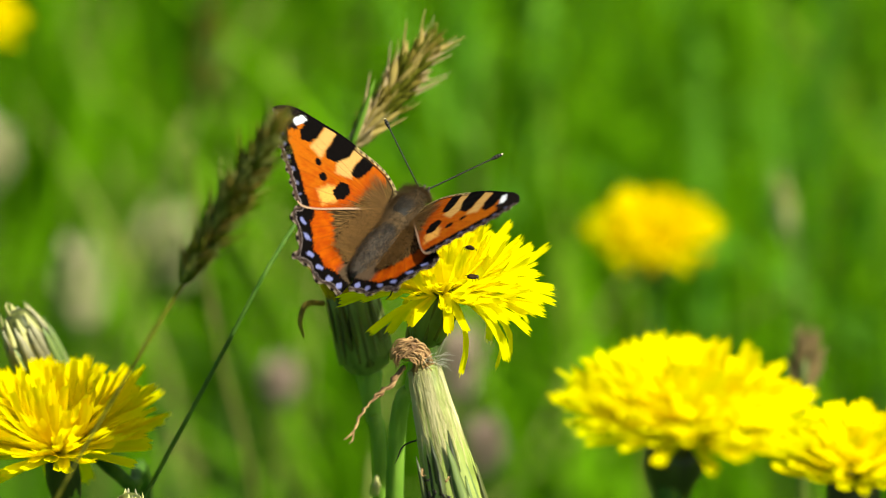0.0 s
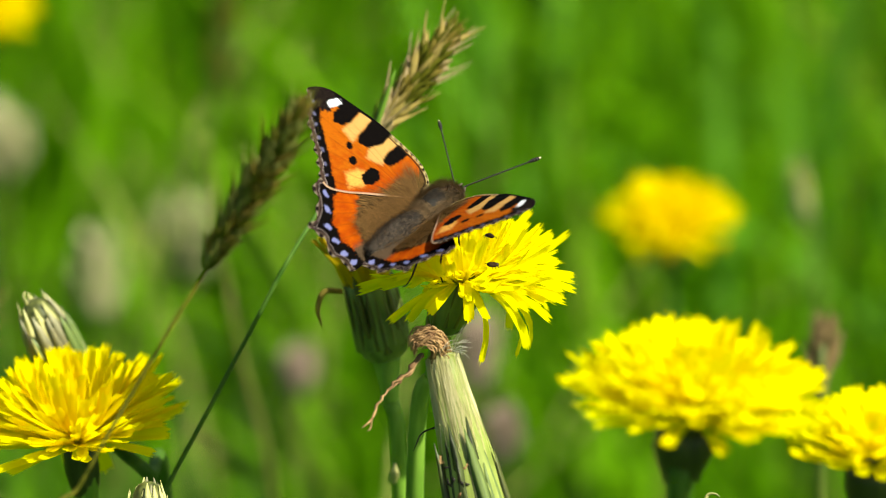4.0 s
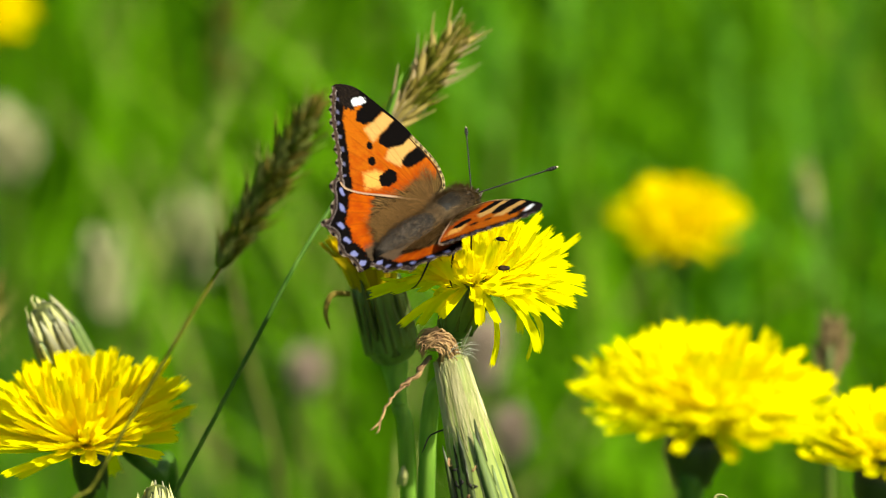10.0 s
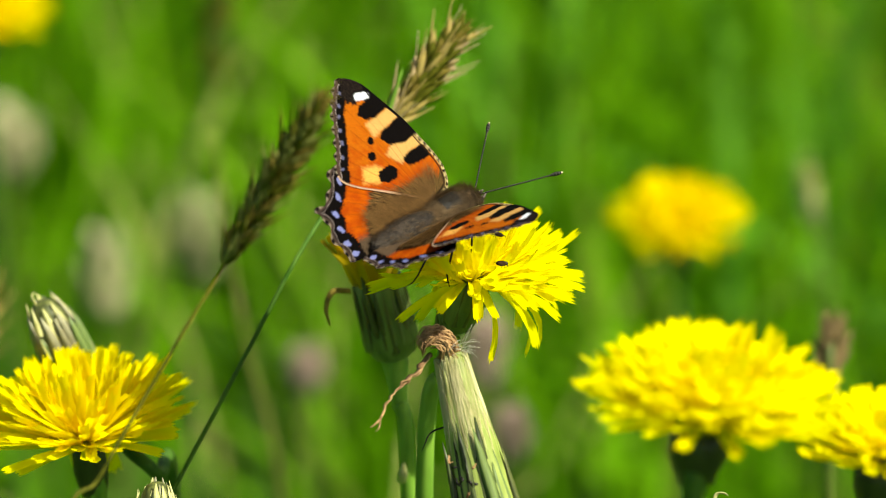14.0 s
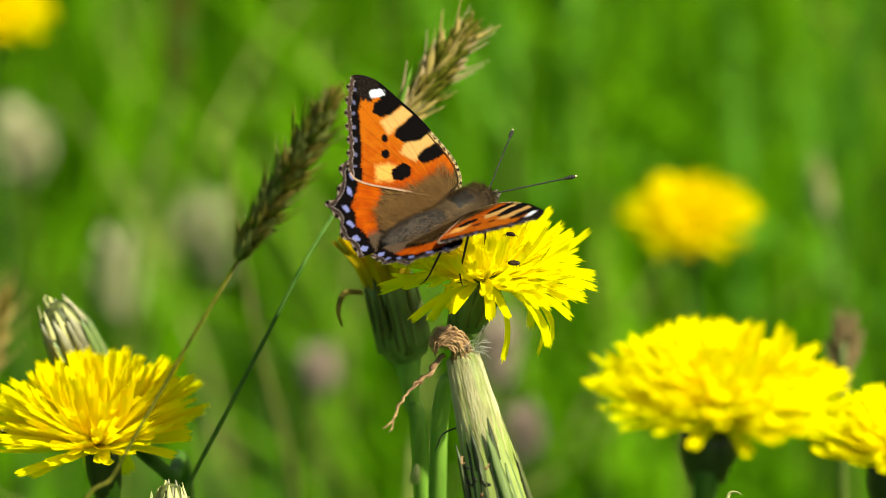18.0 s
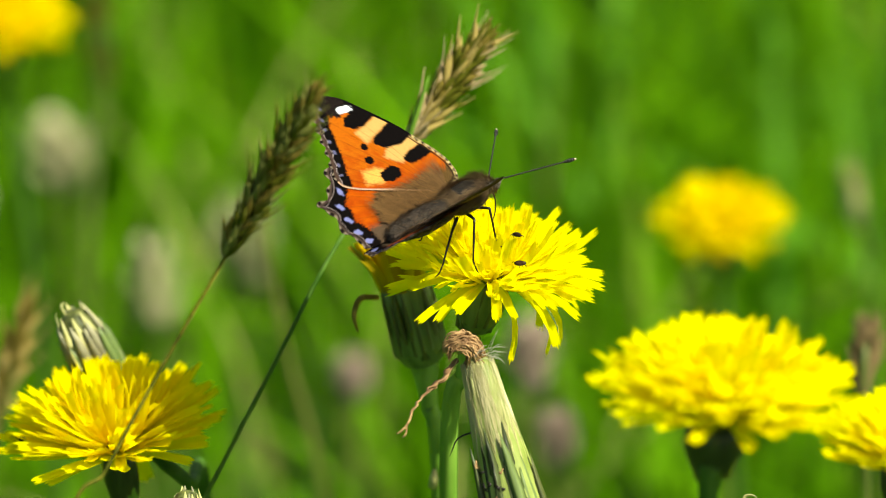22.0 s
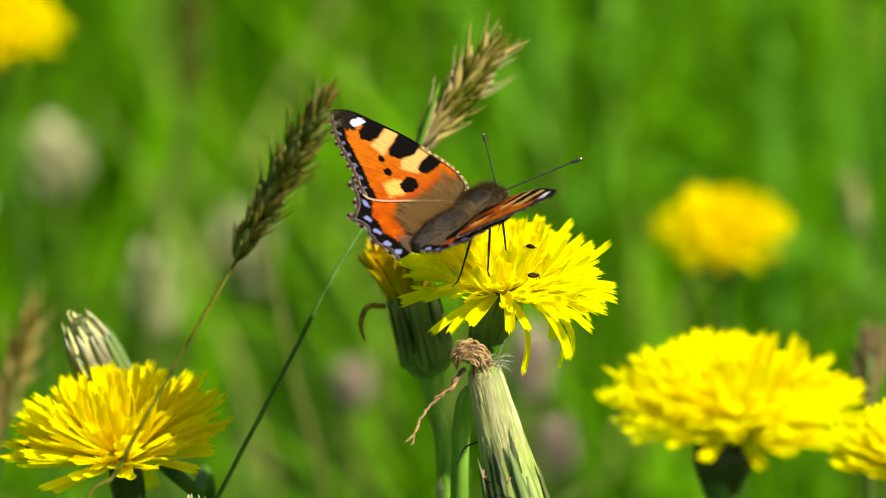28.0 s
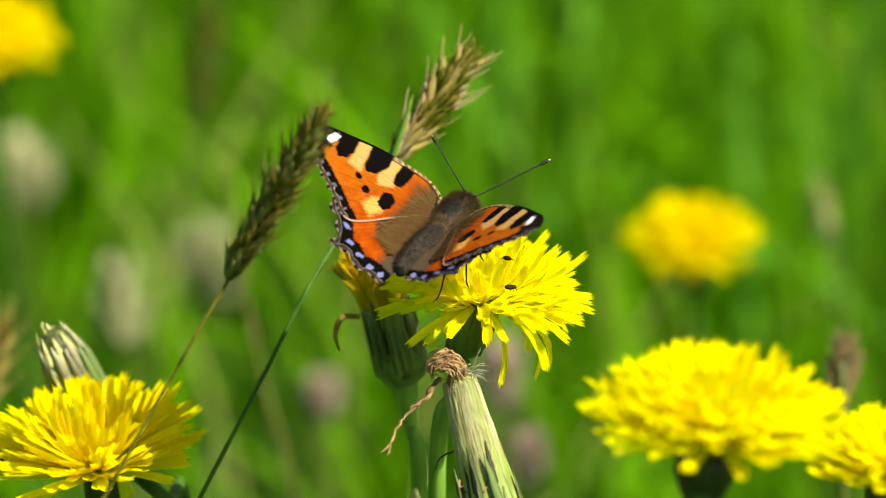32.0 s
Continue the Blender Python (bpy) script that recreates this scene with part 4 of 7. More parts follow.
def pigment_hind(x, y, edge, rim, s, outer, so):
    n1 = noise.noise(Vector((x * 0.8, y * 0.8, 5.0)))
    n2 = noise.noise(Vector((x * 5, y * 5, 6.0)))
    n3 = noise.noise(Vector((x * 14, y * 14, 7.0)))
    r = math.hypot(x + 1.0, y)
    a = math.atan2(y, x + 1.5)
    streak = noise.noise(Vector((a * 40, r * 0.4, 9.0)))
    col = blend((0.37, 0.070, 0.002), DEEP, 0.5 + 0.6 * n1 + 0.4 * streak)
    for v in (-1.02, -1.12, -1.22, -1.33, -1.45):
        col = blend((0.12, 0.024, 0.003), col, 0.45 + abs(a - v) * r / 0.22)
    comb = 1.0 * noise.noise(Vector((a * 40, r * 0.25, 7.0))) + 0.7 * noise.noise(Vector((a * 110, r * 0.3, 8.5)))
    dark = blend((0.024, 0.015, 0.006), (0.16, 0.09, 0.03), 0.32 + 1.1 * noise.noise(Vector((a * 75, r * 0.6, 8.0))))
    col = blend(dark, col, (r - 14.3 - 0.20 * (3.0 - x) - 0.5 * n1 - comb) / 1.3 + 0.25)
    if r < 17.5:
        col = blend((0.070, 0.047, 0.028), col, (x - 0.2 + 0.5 * n2) / 1.4)
    col = blend(BLACK, col, (outer - 2.95 + 0.45 * n2 + 0.25 * n3) / 0.35)
    if outer < 2.9:
        scallop = 0.5 + 0.5 * math.cos(so * 2 * math.pi * 6.5 + 0.8)
        for cx, cy, deg in BLUES:
            col = blend(BLUE, col, (ellipse(x, y, cx, cy, 0.72, 0.42, deg - 50, 0.5) - 0.75) / 0.4)
        col = blend((0.055, 0.036, 0.028), col, 0.3 + max(0.0, outer - 0.5) / 0.35)
        col = blend((0.26, 0.21, 0.20), col, 0.25 + abs(outer - 0.70 - 0.25 * scallop) / 0.15 + 0.5 * n2)
        tick = 0.5 + 0.5 * math.cos(so * 2 * math.pi * 13)
        col = blend(blend((0.19, 0.155, 0.11), BLACK, 1.6 * tick - 0.35), col, (outer - 0.18) / 0.10)
    return tuple(c * (1 + 0.20 * n2 + 0.12 * n3) for c in col)


def pigment_under(x, y):
    n2 = noise.noise(Vector((x * 1.5, y * 1.5, 9.0)))
    return blend((0.015, 0.010, 0.007), (0.08, 0.05, 0.025), 0.35 + 0.6 * n2 + (0.3 if 10 < x < 16 and y > -9 else 0))


def wing_mesh(name, outline, pigment, corners, side, scallops, camber, fold=0.0):
    """A thin two-faced wing. Its rings follow the outline; pigment is a colour attribute."""
    pts = spline([(*p, 0) for p in outline] + [(*outline[0], 0)], 14)[:-1]
    n = len(pts)
    o1, o2 = corners[0] * 14, corners[1] * 14
    run = [0.0]
    for p, q in zip(pts, pts[1:]):
        run.append(run[-1] + (q - p).length)
    rim_pts, info = [], []
    for i, p in enumerate(pts):
        if i < o1:
            rim, s = "costa", i / o1
        elif i <= o2:
            rim, s = "outer", (run[i] - run[o1]) / (run[o2] - run[o1])
        else:
            rim, s = "inner", (i - o2) / (n - o2)
        q = p.copy()
        if rim == "outer":
            d = (pts[(i + 1) % n] - pts[i - 1]).normalized()
            w = Vector((-d.y, d.x, 0))
            if w.dot(q - Vector((6, -9, 0))) < 0:
                w = -w
            q += w * (0.32 * math.cos(s * 2 * math.pi * scallops)) * min(1, 8 * s, 8 * (1 - s))
        rim_pts.append(q)
        info.append((rim, s))
    rings = 84
    hub = Vector((0.6 if outline is FORE else 0.0, -0.6, 0))
    # the distance of a rim point to the next rim, so that bands keep their width in mm
    V, C = [], []
    for layer in (1, -1):
        for k in range(1, rings + 1):
            f = 1 - (1 - k / rings) ** 1.45
            for q, (rim, s) in zip(rim_pts, info):
                p = hub + (q - hub) * f
                V.append(p)
    P = np.array([(p.x, p.y) for p in V[:rings * n]])
    Q = np.array([(q.x, q.y) for q in pts])
    best, who = np.full(len(P), 1e9), np.zeros(len(P), int)
    far, margin = best.copy(), who.copy()
    for i in range(0, n):
        d = (P[:, 0] - Q[i, 0]) ** 2 + (P[:, 1] - Q[i, 1]) ** 2
        m = d < best
        best[m], who[m] = d[m], i
        if o1 <= i <= o2:
            m = d < far
            far[m], margin[m] = d[m], i
    best, far = np.sqrt(best), np.sqrt(far)
    for layer in (1, -1):
        for i in range(rings * n):
            x, y = P[i]
            if layer == 1:
                C.append((*pigment(x, y, best[i], *info[who[i]], far[i], info[margin[i]][1]), 1))
            else:
                C.append((*pigment_under(x, y), 1))
    W = []
    for layer in (1, -1):
        for i in range(rings * n):
            x, y = P[i]
            r = math.hypot(x, y)
            vein = 0.02 * math.sin(math.atan2(y, x + 1) * 42) * min(1, r / 8)
            z = camber * (r / 24) ** 2 + vein + layer * min(0.06, best[i] * 0.2) + fold * max(0.0, 0.6 - x) * min(1.0, -y / 12)
            W.append(Vector((side * x, y, z)) * MM)
    Fc = []
    flip = side < 0
    for layer in range(2):
        o = layer * rings * n
        for k in range(rings - 1):
            for j in range(n):
                a, b = o + k * n + j, o + k * n + (j + 1) % n
                q = (a, b, b + n, a + n)
                Fc.append(q if (layer == 0) == flip else q[::-1])
        cap = tuple(o + j for j in range(n))
        Fc.append(cap[::-1] if (layer == 0) == flip else cap)
    for j in range(n):
        a, b = (rings - 1) * n + j, (rings - 1) * n + (j + 1) % n
        q = (a, b, b + rings * n, a + rings * n)
        Fc.append(q if flip else q[::-1])
    me = mesh(name, W, Fc, M_wing)
    att = me.color_attributes.new("pigment", "FLOAT_COLOR", "POINT")
    att.data.foreach_set("color", np.array(C, dtype=np.float32).ravel())
    return me


M_wing, _nt, _p = material("wing_scales", 0.8, 0.02)
_a = _nt.nodes.new("ShaderNodeAttribute")
_a.attribute_name = "pigment"
_g = noise_fac(_nt, 9000.0, 2.0)
_col = mix(_nt, ramp(_nt, _g, [(0.3, (0.0, 0.0, 0.0)), (0.8, (0.3, 0.3, 0.3))]), _a.outputs["Color"], (0.006, 0.003, 0.002))
_nt.links.new(_col, _p.inputs["Base Color"])
bump(_nt, _p, _g, 0.25, 0.0001)
def fur(name, dark, light):
    """Hair: each one a shade of its own."""
    m, nt, p = material(name, 0.6, 0.15)
    g = nt.nodes.new("ShaderNodeNewGeometry")
    nt.links.new(ramp(nt, g.outputs["Random Per Island"], [(0.0, dark), (0.6, tuple((a + b) / 2 for a, b in zip(dark, light))), (1.0, light)]), p.inputs["Base Color"])
    return m


M_fur = fur("grey_brown_fur", (0.012, 0.009, 0.0065), (0.165, 0.135, 0.105))
M_fur_tan = fur("tan_fur", (0.05, 0.032, 0.015), (0.32, 0.215, 0.11))
M_fur_dark = fur("dark_fur", (0.010, 0.008, 0.005), (0.075, 0.055, 0.035))
M_fur_gold = fur("golden_fur", (0.028, 0.014, 0.004), (0.27, 0.145, 0.042))
M_body = leafy("butterfly_body", (0.006, 0.0055, 0.0045), (0.026, 0.024, 0.019), 2200, (1, 1, 1), 0.6, 0.0, 0.15)
M_antenna, _nt, _p = material("ringed_feeler", 0.7, 0.1)
_tc = _nt.nodes.new("ShaderNodeTexCoord")
_sx = _nt.nodes.new("ShaderNodeSeparateXYZ")
_nt.links.new(_tc.outputs["Object"], _sx.inputs[0])
_mt = _nt.nodes.new("ShaderNodeMath")
_mt.operation = "PINGPONG"
_nt.links.new(_sx.outputs["Z"], _mt.inputs[0])
_mt.inputs[1].default_value = 0.00024
_m2 = _nt.nodes.new("ShaderNodeMath")
_m2.operation = "MULTIPLY"
_nt.links.new(_mt.outputs[0], _m2.inputs[0])
_m2.inputs[1].default_value = 1 / 0.00024
_nt.links.new(ramp(_nt, _m2.outputs[0], [(0.55, (0.004, 0.0035, 0.003)), (0.85, (0.09, 0.088, 0.07))]), _p.inputs["Base Color"])
M_antenna_tip = leafy("cream_tip", (0.55, 0.45, 0.22), (0.8, 0.7, 0.42), 900)


def hairs(count, spot, seed, length, thick, lay):
    """Tapered hairs: spot(u, v) gives root and outward normal; lay is how flat they lie, backwards."""
    r0 = random.Random(seed)
    V, Fc = [], []
    for _ in range(count):
        p, n_ = spot(r0)
        back = Vector((r0.gauss(0, 0.25), -1, r0.gauss(0, 0.2)))
        d = (n_ * (1 - lay) + back * lay + Vector((r0.gauss(0, 0.18), r0.gauss(0, 0.18), r0.gauss(0, 0.18)))).normalized()
        L = length * r0.uniform(0.5, 1.2)
        s = d.cross(n_ + Vector((0.01, 0.02, 0.03))).normalized() * thick
        m = p + d * L * 0.55 + n_ * L * 0.08
        e = p + d * L
        o = len(V)
        V += [p - s, p + s, m + s * 0.6, m - s * 0.6, e]
        Fc += [(o, o + 1, o + 2, o + 3), (o + 3, o + 2, o + 4)]
    return [v * MM for v in V], Fc


def butterfly():
    t = root("butterfly", (0, 0, 0.3), "orange, black and brown tortoiseshell butterfly feeding on a yellow flower", "butterfly")
    parts = {}
    for side, key in ((-1, "far"), (1, "near")):
        parts["fore", side] = part("forewing", wing_mesh("forewing", FORE, pigment_fore, (12, 21), side, 7.5, -0.8), t, Matrix.Translation((side * 1.6 * MM, 0, 0.25 * MM)), "orange forewing with black and cream bars and a white tip spot")
        parts["hind", side] = part("hindwing", wing_mesh("hindwing", HIND, pigment_hind, (3, 18), side, 6.5, -0.6, 0.35 if side > 0 else 0.0), t, Matrix.Translation((side * 1.6 * MM, 0, -0.05 * MM)), "orange and brown hindwing with blue crescents on a black border")
    # thorax, abdomen, head
    def blob(ry, rx, rz, cy, cz, seed, tail=0.0):
        V, Fc = lathe([(math.sin(math.pi * k / 14) ** (0.75), -math.cos(math.pi * k / 14)) for k in range(15)], 20, 0, 0.02, seed)
        return [Vector((v.x * rx * (1 - tail * max(0, -v.z)), cy + v.z * ry, cz + v.y * rz * (1 - tail * max(0, -v.z)) - tail * 1.2 * max(0, -v.z) ** 2)) * MM for v in V], Fc
    thorax = part("thorax", mesh("thorax", *blob(4.4, 2.5, 2.4, 1.6, -0.4, 1), M_body), t, None, "dark thorax thick with brown hair")
    abdomen = part("abdomen", mesh("abdomen", *blob(7.8, 2.3, 2.1, -8.6, -0.6, 2, 0.35), M_body), t, None, "grey-brown furry abdomen")
    hd = part("head", mesh("head", *blob(1.3, 1.35, 1.25, 6.6, -0.5, 3), M_body), t)
    for side in (-1, 1):
        V, Fc = lathe([(0.75 * math.sin(math.pi * k / 10) * MM, -0.75 * math.cos(math.pi * k / 10) * MM) for k in range(11)], 14)
        part("eye", mesh("eye", V, Fc, M_chitin), hd, Matrix.Translation(Vector((side * 1.05, 6.9, -0.4)) * MM))
        V, Fc = tube([Vector((side * 0.4, 7.4, -1.1)) * MM, Vector((side * 0.5, 8.5, -0.9)) * MM, Vector((side * 0.35, 9.5, -0.2)) * MM], [0.42 * MM, 0.4 * MM, 0.1 * MM], 8, 4)
        part("palp", mesh("palp", V, Fc, M_fur), hd)
    V, Fc = tube([Vector(p) * MM for p in ((0, 7.6, -1.4), (0.2, 8.4, -3.0), (0.5, 8.3, -5.0), (0.6, 7.6, -6.8))], [0.14 * MM, 0.12 * MM, 0.1 * MM, 0.06 * MM], 6, 5)
    part("proboscis", mesh("proboscis", V, Fc, M_chitin), hd)
    # hair on the back, the flanks and the wing roots
    def on(ry, rx, rz, cy, cz, low=-0.2, bald=0.0):
        def spot(r0):
            a, u = r0.uniform(low, math.pi - low), r0.uniform(-0.95, 0.95)
            if bald and abs(a - math.pi / 2) < bald and abs(u) < 0.45:
                a = r0.choice((0.5, 2.6)) + r0.uniform(-0.4, 0.4)
            k = math.sqrt(1 - u * u)
            n_ = Vector((math.cos(a) * k / rx, u / ry, math.sin(a) * k / rz)).normalized()
            return Vector((math.cos(a) * k * rx, cy + u * ry, cz + math.sin(a) * k * rz)), n_
        return spot
    part("fur", mesh("fur", *hairs(6500, on(4.6, 2.5, 2.1, 1.0, -0.3, -0.2, 0.55), 5, 1.7, 0.024, 0.66), M_fur_tan, False), thorax)
    part("fur", mesh("fur", *hairs(2400, on(2.2, 2.3, 1.9, 4.6, -0.1), 15, 1.6, 0.024, 0.5), M_fur_tan, False), thorax)
    part("fur", mesh("fur", *hairs(1500, on(3.6, 2.35, 2.3, 1.4, -0.35), 16, 0.7, 0.024, 0.82), M_fur_dark, False), thorax)
    part("fur", mesh("fur", *hairs(1200, on(4.3, 2.5, 2.4, 1.6, -0.5, -0.9), 17, 1.1, 0.025, 0.6), M_fur_dark, False), thorax)
    part("fur", mesh("fur", *hairs(5200, on(7.4, 2.25, 2.0, -8.4, -0.6), 6, 1.3, 0.026, 0.80), M_fur, False), abdomen)
    part("fur", mesh("fur", *hairs(2200, on(7.4, 2.5, 1.5, -7.0, -0.6), 26, 2.0, 0.026, 0.76), M_fur_gold, False), abdomen)
    part("fur", mesh("fur", *hairs(600, on(1.3, 1.35, 1.2, 6.6, -0.5), 7, 0.9, 0.022, 0.4), M_fur_dark, False), hd)
    for side in (-1, 1):
        def wing_root(r0, side=side):
            y = r0.uniform(-14, 0.5)
            return Vector((side * r0.uniform(-0.8, 3.6), y, 0.55)), Vector((side * 0.5, 0, 0.85))
        def hair_out(count, seed):
            r0 = random.Random(seed)
            V, Fc = [], []
            for _ in range(count):
                p, n_ = wing_root(r0)
                d = Vector((side * r0.uniform(0.4, 1.0), -r0.uniform(0.3, 1.2), 0.10)).normalized()
                L = r0.uniform(1.5, 3.6)
                p = Vector((abs(p.x), p.y, 0.16))
                p.x *= side
                s = Vector((d.y, -d.x, 0)) * 0.024
                o = len(V)
                e = p + d * L
                V += [p - s, p + s, e + Vector((0, 0, 0.12))]
                Fc += [(o, o + 1, o + 2)]
            return [v * MM for v in V], Fc
        part("fur", mesh("fur", *hair_out(2400, 8 + side), M_fur_gold, False), parts["hind", side])
        r1, V, Fc = random.Random(20 + side), [], []
        for _ in range(1000):
            a_, d_ = r1.uniform(-1.15, 0.35), r1.uniform(0.4, 5.2)
            p = Vector((side * d_ * math.cos(a_), d_ * math.sin(a_) - 0.2, 0.14))
            q = Vector((side * math.cos(a_ - 0.15), math.sin(a_ - 0.15), 0.12)) * r1.uniform(0.8, 2.0)
            w = Vector((-q.y, q.x, 0)).normalized() * 0.022
            o = len(V)
            V += [(p - w) * MM, (p + w) * MM, (p + q) * MM]
            Fc.append((o, o + 1, o + 2))
        part("fur", mesh("fur", V, Fc, M_fur_gold, False), parts["fore", side])
    # feelers: a thin ringed shaft with a club
    for side in (-1, 1):
        prof = []
        for k in range(60):
            s = k / 59
            r = 0.105 + 0.016 * (k % 2) + (0.20 * math.sin(math.pi * min(1, (s - 0.86) / 0.145)) ** 0.8 if s > 0.86 else 0)
            prof.append((r * MM, s * 13.2 * MM))
        V, Fc = lathe(prof, 8)
        parts["feeler", side] = part("antenna", mesh("antenna", V, Fc, M_antenna), t, Matrix.Translation(Vector((side * 0.5, 7.4, 0.4)) * MM), "thin black ringed antenna with a clubbed tip")
        V, Fc = lathe([(0.16 * MM, 13.0 * MM), (0.19 * MM, 13.12 * MM), (0.15 * MM, 13.28 * MM), (0.04 * MM, 13.38 * MM)], 8)
        part("club_tip", mesh("club_tip", V, Fc, M_antenna_tip), parts["feeler", side], None, "cream tip")
    # legs: hip, knee and foot
    legs = [((1.2, 2.6, -2.0), (3.4, 3.2, -1.6), (4.6, 3.6, -6.6), (5.4, 4.6, -8.2)), ((1.2, 0.4, -2.2), (3.6, -0.6, -1.9), (5.4, -2.6, -7.6), (6.4, -2.4, -9.4)),
            ((1.2, -1.8, -2.2), (3.0, -5.0, -2.4), (3.6, -7.6, -7.0), (3.0, -8.6, -9.0)),
            ((-1.2, 2.6, -2.0), (-3.2, 3.4, -1.8), (-4.0, 4.0, -6.4), (-4.4, 5.0, -7.6)), ((-1.2, 0.2, -2.2), (-3.4, -1.0, -2.2), (-4.6, -2.6, -7.0), (-5.2, -2.8, -8.2))]
    for pts in legs:
        a, b, c, d = (Vector(p) for p in pts)
        V, Fc = join(tube([a * MM, (a + b) / 2 * MM, b * MM], [0.3 * MM, 0.26 * MM, 0.2 * MM], 7, 3), tube([b * MM, (b + c) / 2 * MM + Vector((0, 0, 0.1 * MM)), c * MM], [0.2 * MM, 0.17 * MM, 0.13 * MM], 7, 4),
                     tube([c * MM, ((c + d) / 2 + Vector((0.1, 0, -0.3))) * MM, d * MM], [0.12 * MM, 0.11 * MM, 0.06 * MM], 6, 4))
        part("leg", mesh("leg", V, Fc, M_chitin), t)
    return t, parts


bfly, bfly_parts = butterfly()


# ---- small insects ----
def beetle(label):
    t = root("pollen_beetle", (0, 0, 0), label, "beetle", "small beetles")
    V, Fc = lathe([(0.75 * math.sin(math.pi * k / 12) ** 0.8 * 0.74 * MM, -1.25 * math.cos(math.pi * k / 12) * 0.74 * MM) for k in range(13)], 16)
    V = [Vector((v.x, v.z, max(v.y, -0.25 * 0.74 * MM) * 0.75 + 0.45 * 0.74 * MM)) for v in V]
    part("wing_case", mesh("wing_case", V, Fc, M_beetle), t)
    V, Fc = lathe([(0.5 * math.sin(math.pi * k / 8) * 0.74 * MM, -0.45 * math.cos(math.pi * k / 8) * 0.74 * MM) for k in range(9)], 12)
    part("head", mesh("head", [Vector((v.x, v.z + 1.35 * 0.74 * MM, v.y * 0.7 + 0.42 * 0.74 * MM)) for v in V], Fc, M_chitin), t)
    for s in (-1, 1):
        for y in (-0.6, 0.1, 0.8):
            V, Fc = tube([Vector((s * 0.4, y, 0.35)) * 0.74 * MM, Vector((s * 0.95, y * 1.2, 0.4)) * 0.74 * MM, Vector((s * 1.2, y * 1.4, 0.0)) * 0.74 * MM], [0.08 * 0.74 * MM, 0.07 * 0.74 * MM, 0.04 * 0.74 * MM], 5, 3)
            part("leg", mesh("leg", V, Fc, M_chitin), t)
    return t


beetle_a = beetle("tiny dark brown pollen beetle on a yellow flower")
beetle_b = beetle("tiny dark brown pollen beetle on a yellow flower")


def small_fly(at, turn):
    """A tiny black fly with clear wings, sitting on a petal."""
    t = root("small_fly", Vector(at) * MM, "tiny black fly with clear wings on a yellow petal", "fly")
    t.rotation_euler = (0, 0.3, turn)
    def ball(r, at, stretch):
        V, Fc = lathe([(r * math.sin(math.pi * k / 8) * MM, -r * math.cos(math.pi * k / 8) * MM) for k in range(9)], 12)
        return [Vector((v.x * 0.8, v.z * stretch, v.y * 0.8)) + Vector(at) * MM for v in V], Fc
    part("thorax", mesh("thorax", *ball(0.42, (0, 0.2, 0.55), 1.2), M_chitin), t)
    part("abdomen", mesh("abdomen", *ball(0.40, (0, -0.65, 0.5), 1.7), M_beetle), t)
    part("head", mesh("head", *ball(0.33, (0, 0.85, 0.55), 0.9), M_chitin), t)
    for s in (-1, 1):
        V = [Vector(p) * MM for p in ((s * 0.1, 0.2, 0.9), (s * 0.45, -0.4, 1.0), (s * 0.6, -1.2, 0.95), (s * 0.35, -1.75, 0.92), (s * 0.05, -1.2, 0.95), (s * 0.1, 0.2, 0.915), (s * 0.45, -0.4, 1.015), (s * 0.6, -1.2, 0.965), (s * 0.35, -1.75, 0.935), (s * 0.05, -1.2, 0.965))]
        Fc = [(0, 1, 2, 3, 4), (9, 8, 7, 6, 5)] + [(i, (i + 1) % 5, (i + 1) % 5 + 5, i + 5) for i in range(5)]
        part("wing", mesh("wing", V, Fc, M_flywing, False), t, None, "clear wing")
        for y in (-0.2, 0.2, 0.5):
            V, Fc = tube([Vector((s * 0.25, y, 0.4)) * MM, Vector((s * 0.75, y * 1.6, 0.45)) * MM, Vector((s * 0.95, y * 2.0, 0.0)) * MM], [0.06 * MM, 0.05 * MM, 0.03 * MM], 5, 3)
            part("leg", mesh("leg", V, Fc, M_chitin), t)
    return t


small_fly(FLY_AT, 0.6)
BEETLE_A = pose(0.00871, -0.00405, 0.30410, -14, 8, 20)
BEETLE_B = pose(0.00890, -0.01048, 0.30247, -14, 8, -50)


# ---- what moves ----
def hinge(side, lift, sweep, h):
    """A wing on its hinge: raised by lift, swept forward by sweep."""
    return pose(side * 0.0016, 0, h, 0, -side * lift, 0) @ pose(0, 0, 0, 0, 0, side * sweep)

def feeler(side, x, y, z):
    return aim(Vector((side * 0.5, 7.4, 0.4)) * MM, (x, y, z))

def riding(thing, rows, rest, m):
    """Keep a small thing on a swaying flower."""
    walk(thing, [(t, p @ rest.inverted() @ m) for t, p in rows])


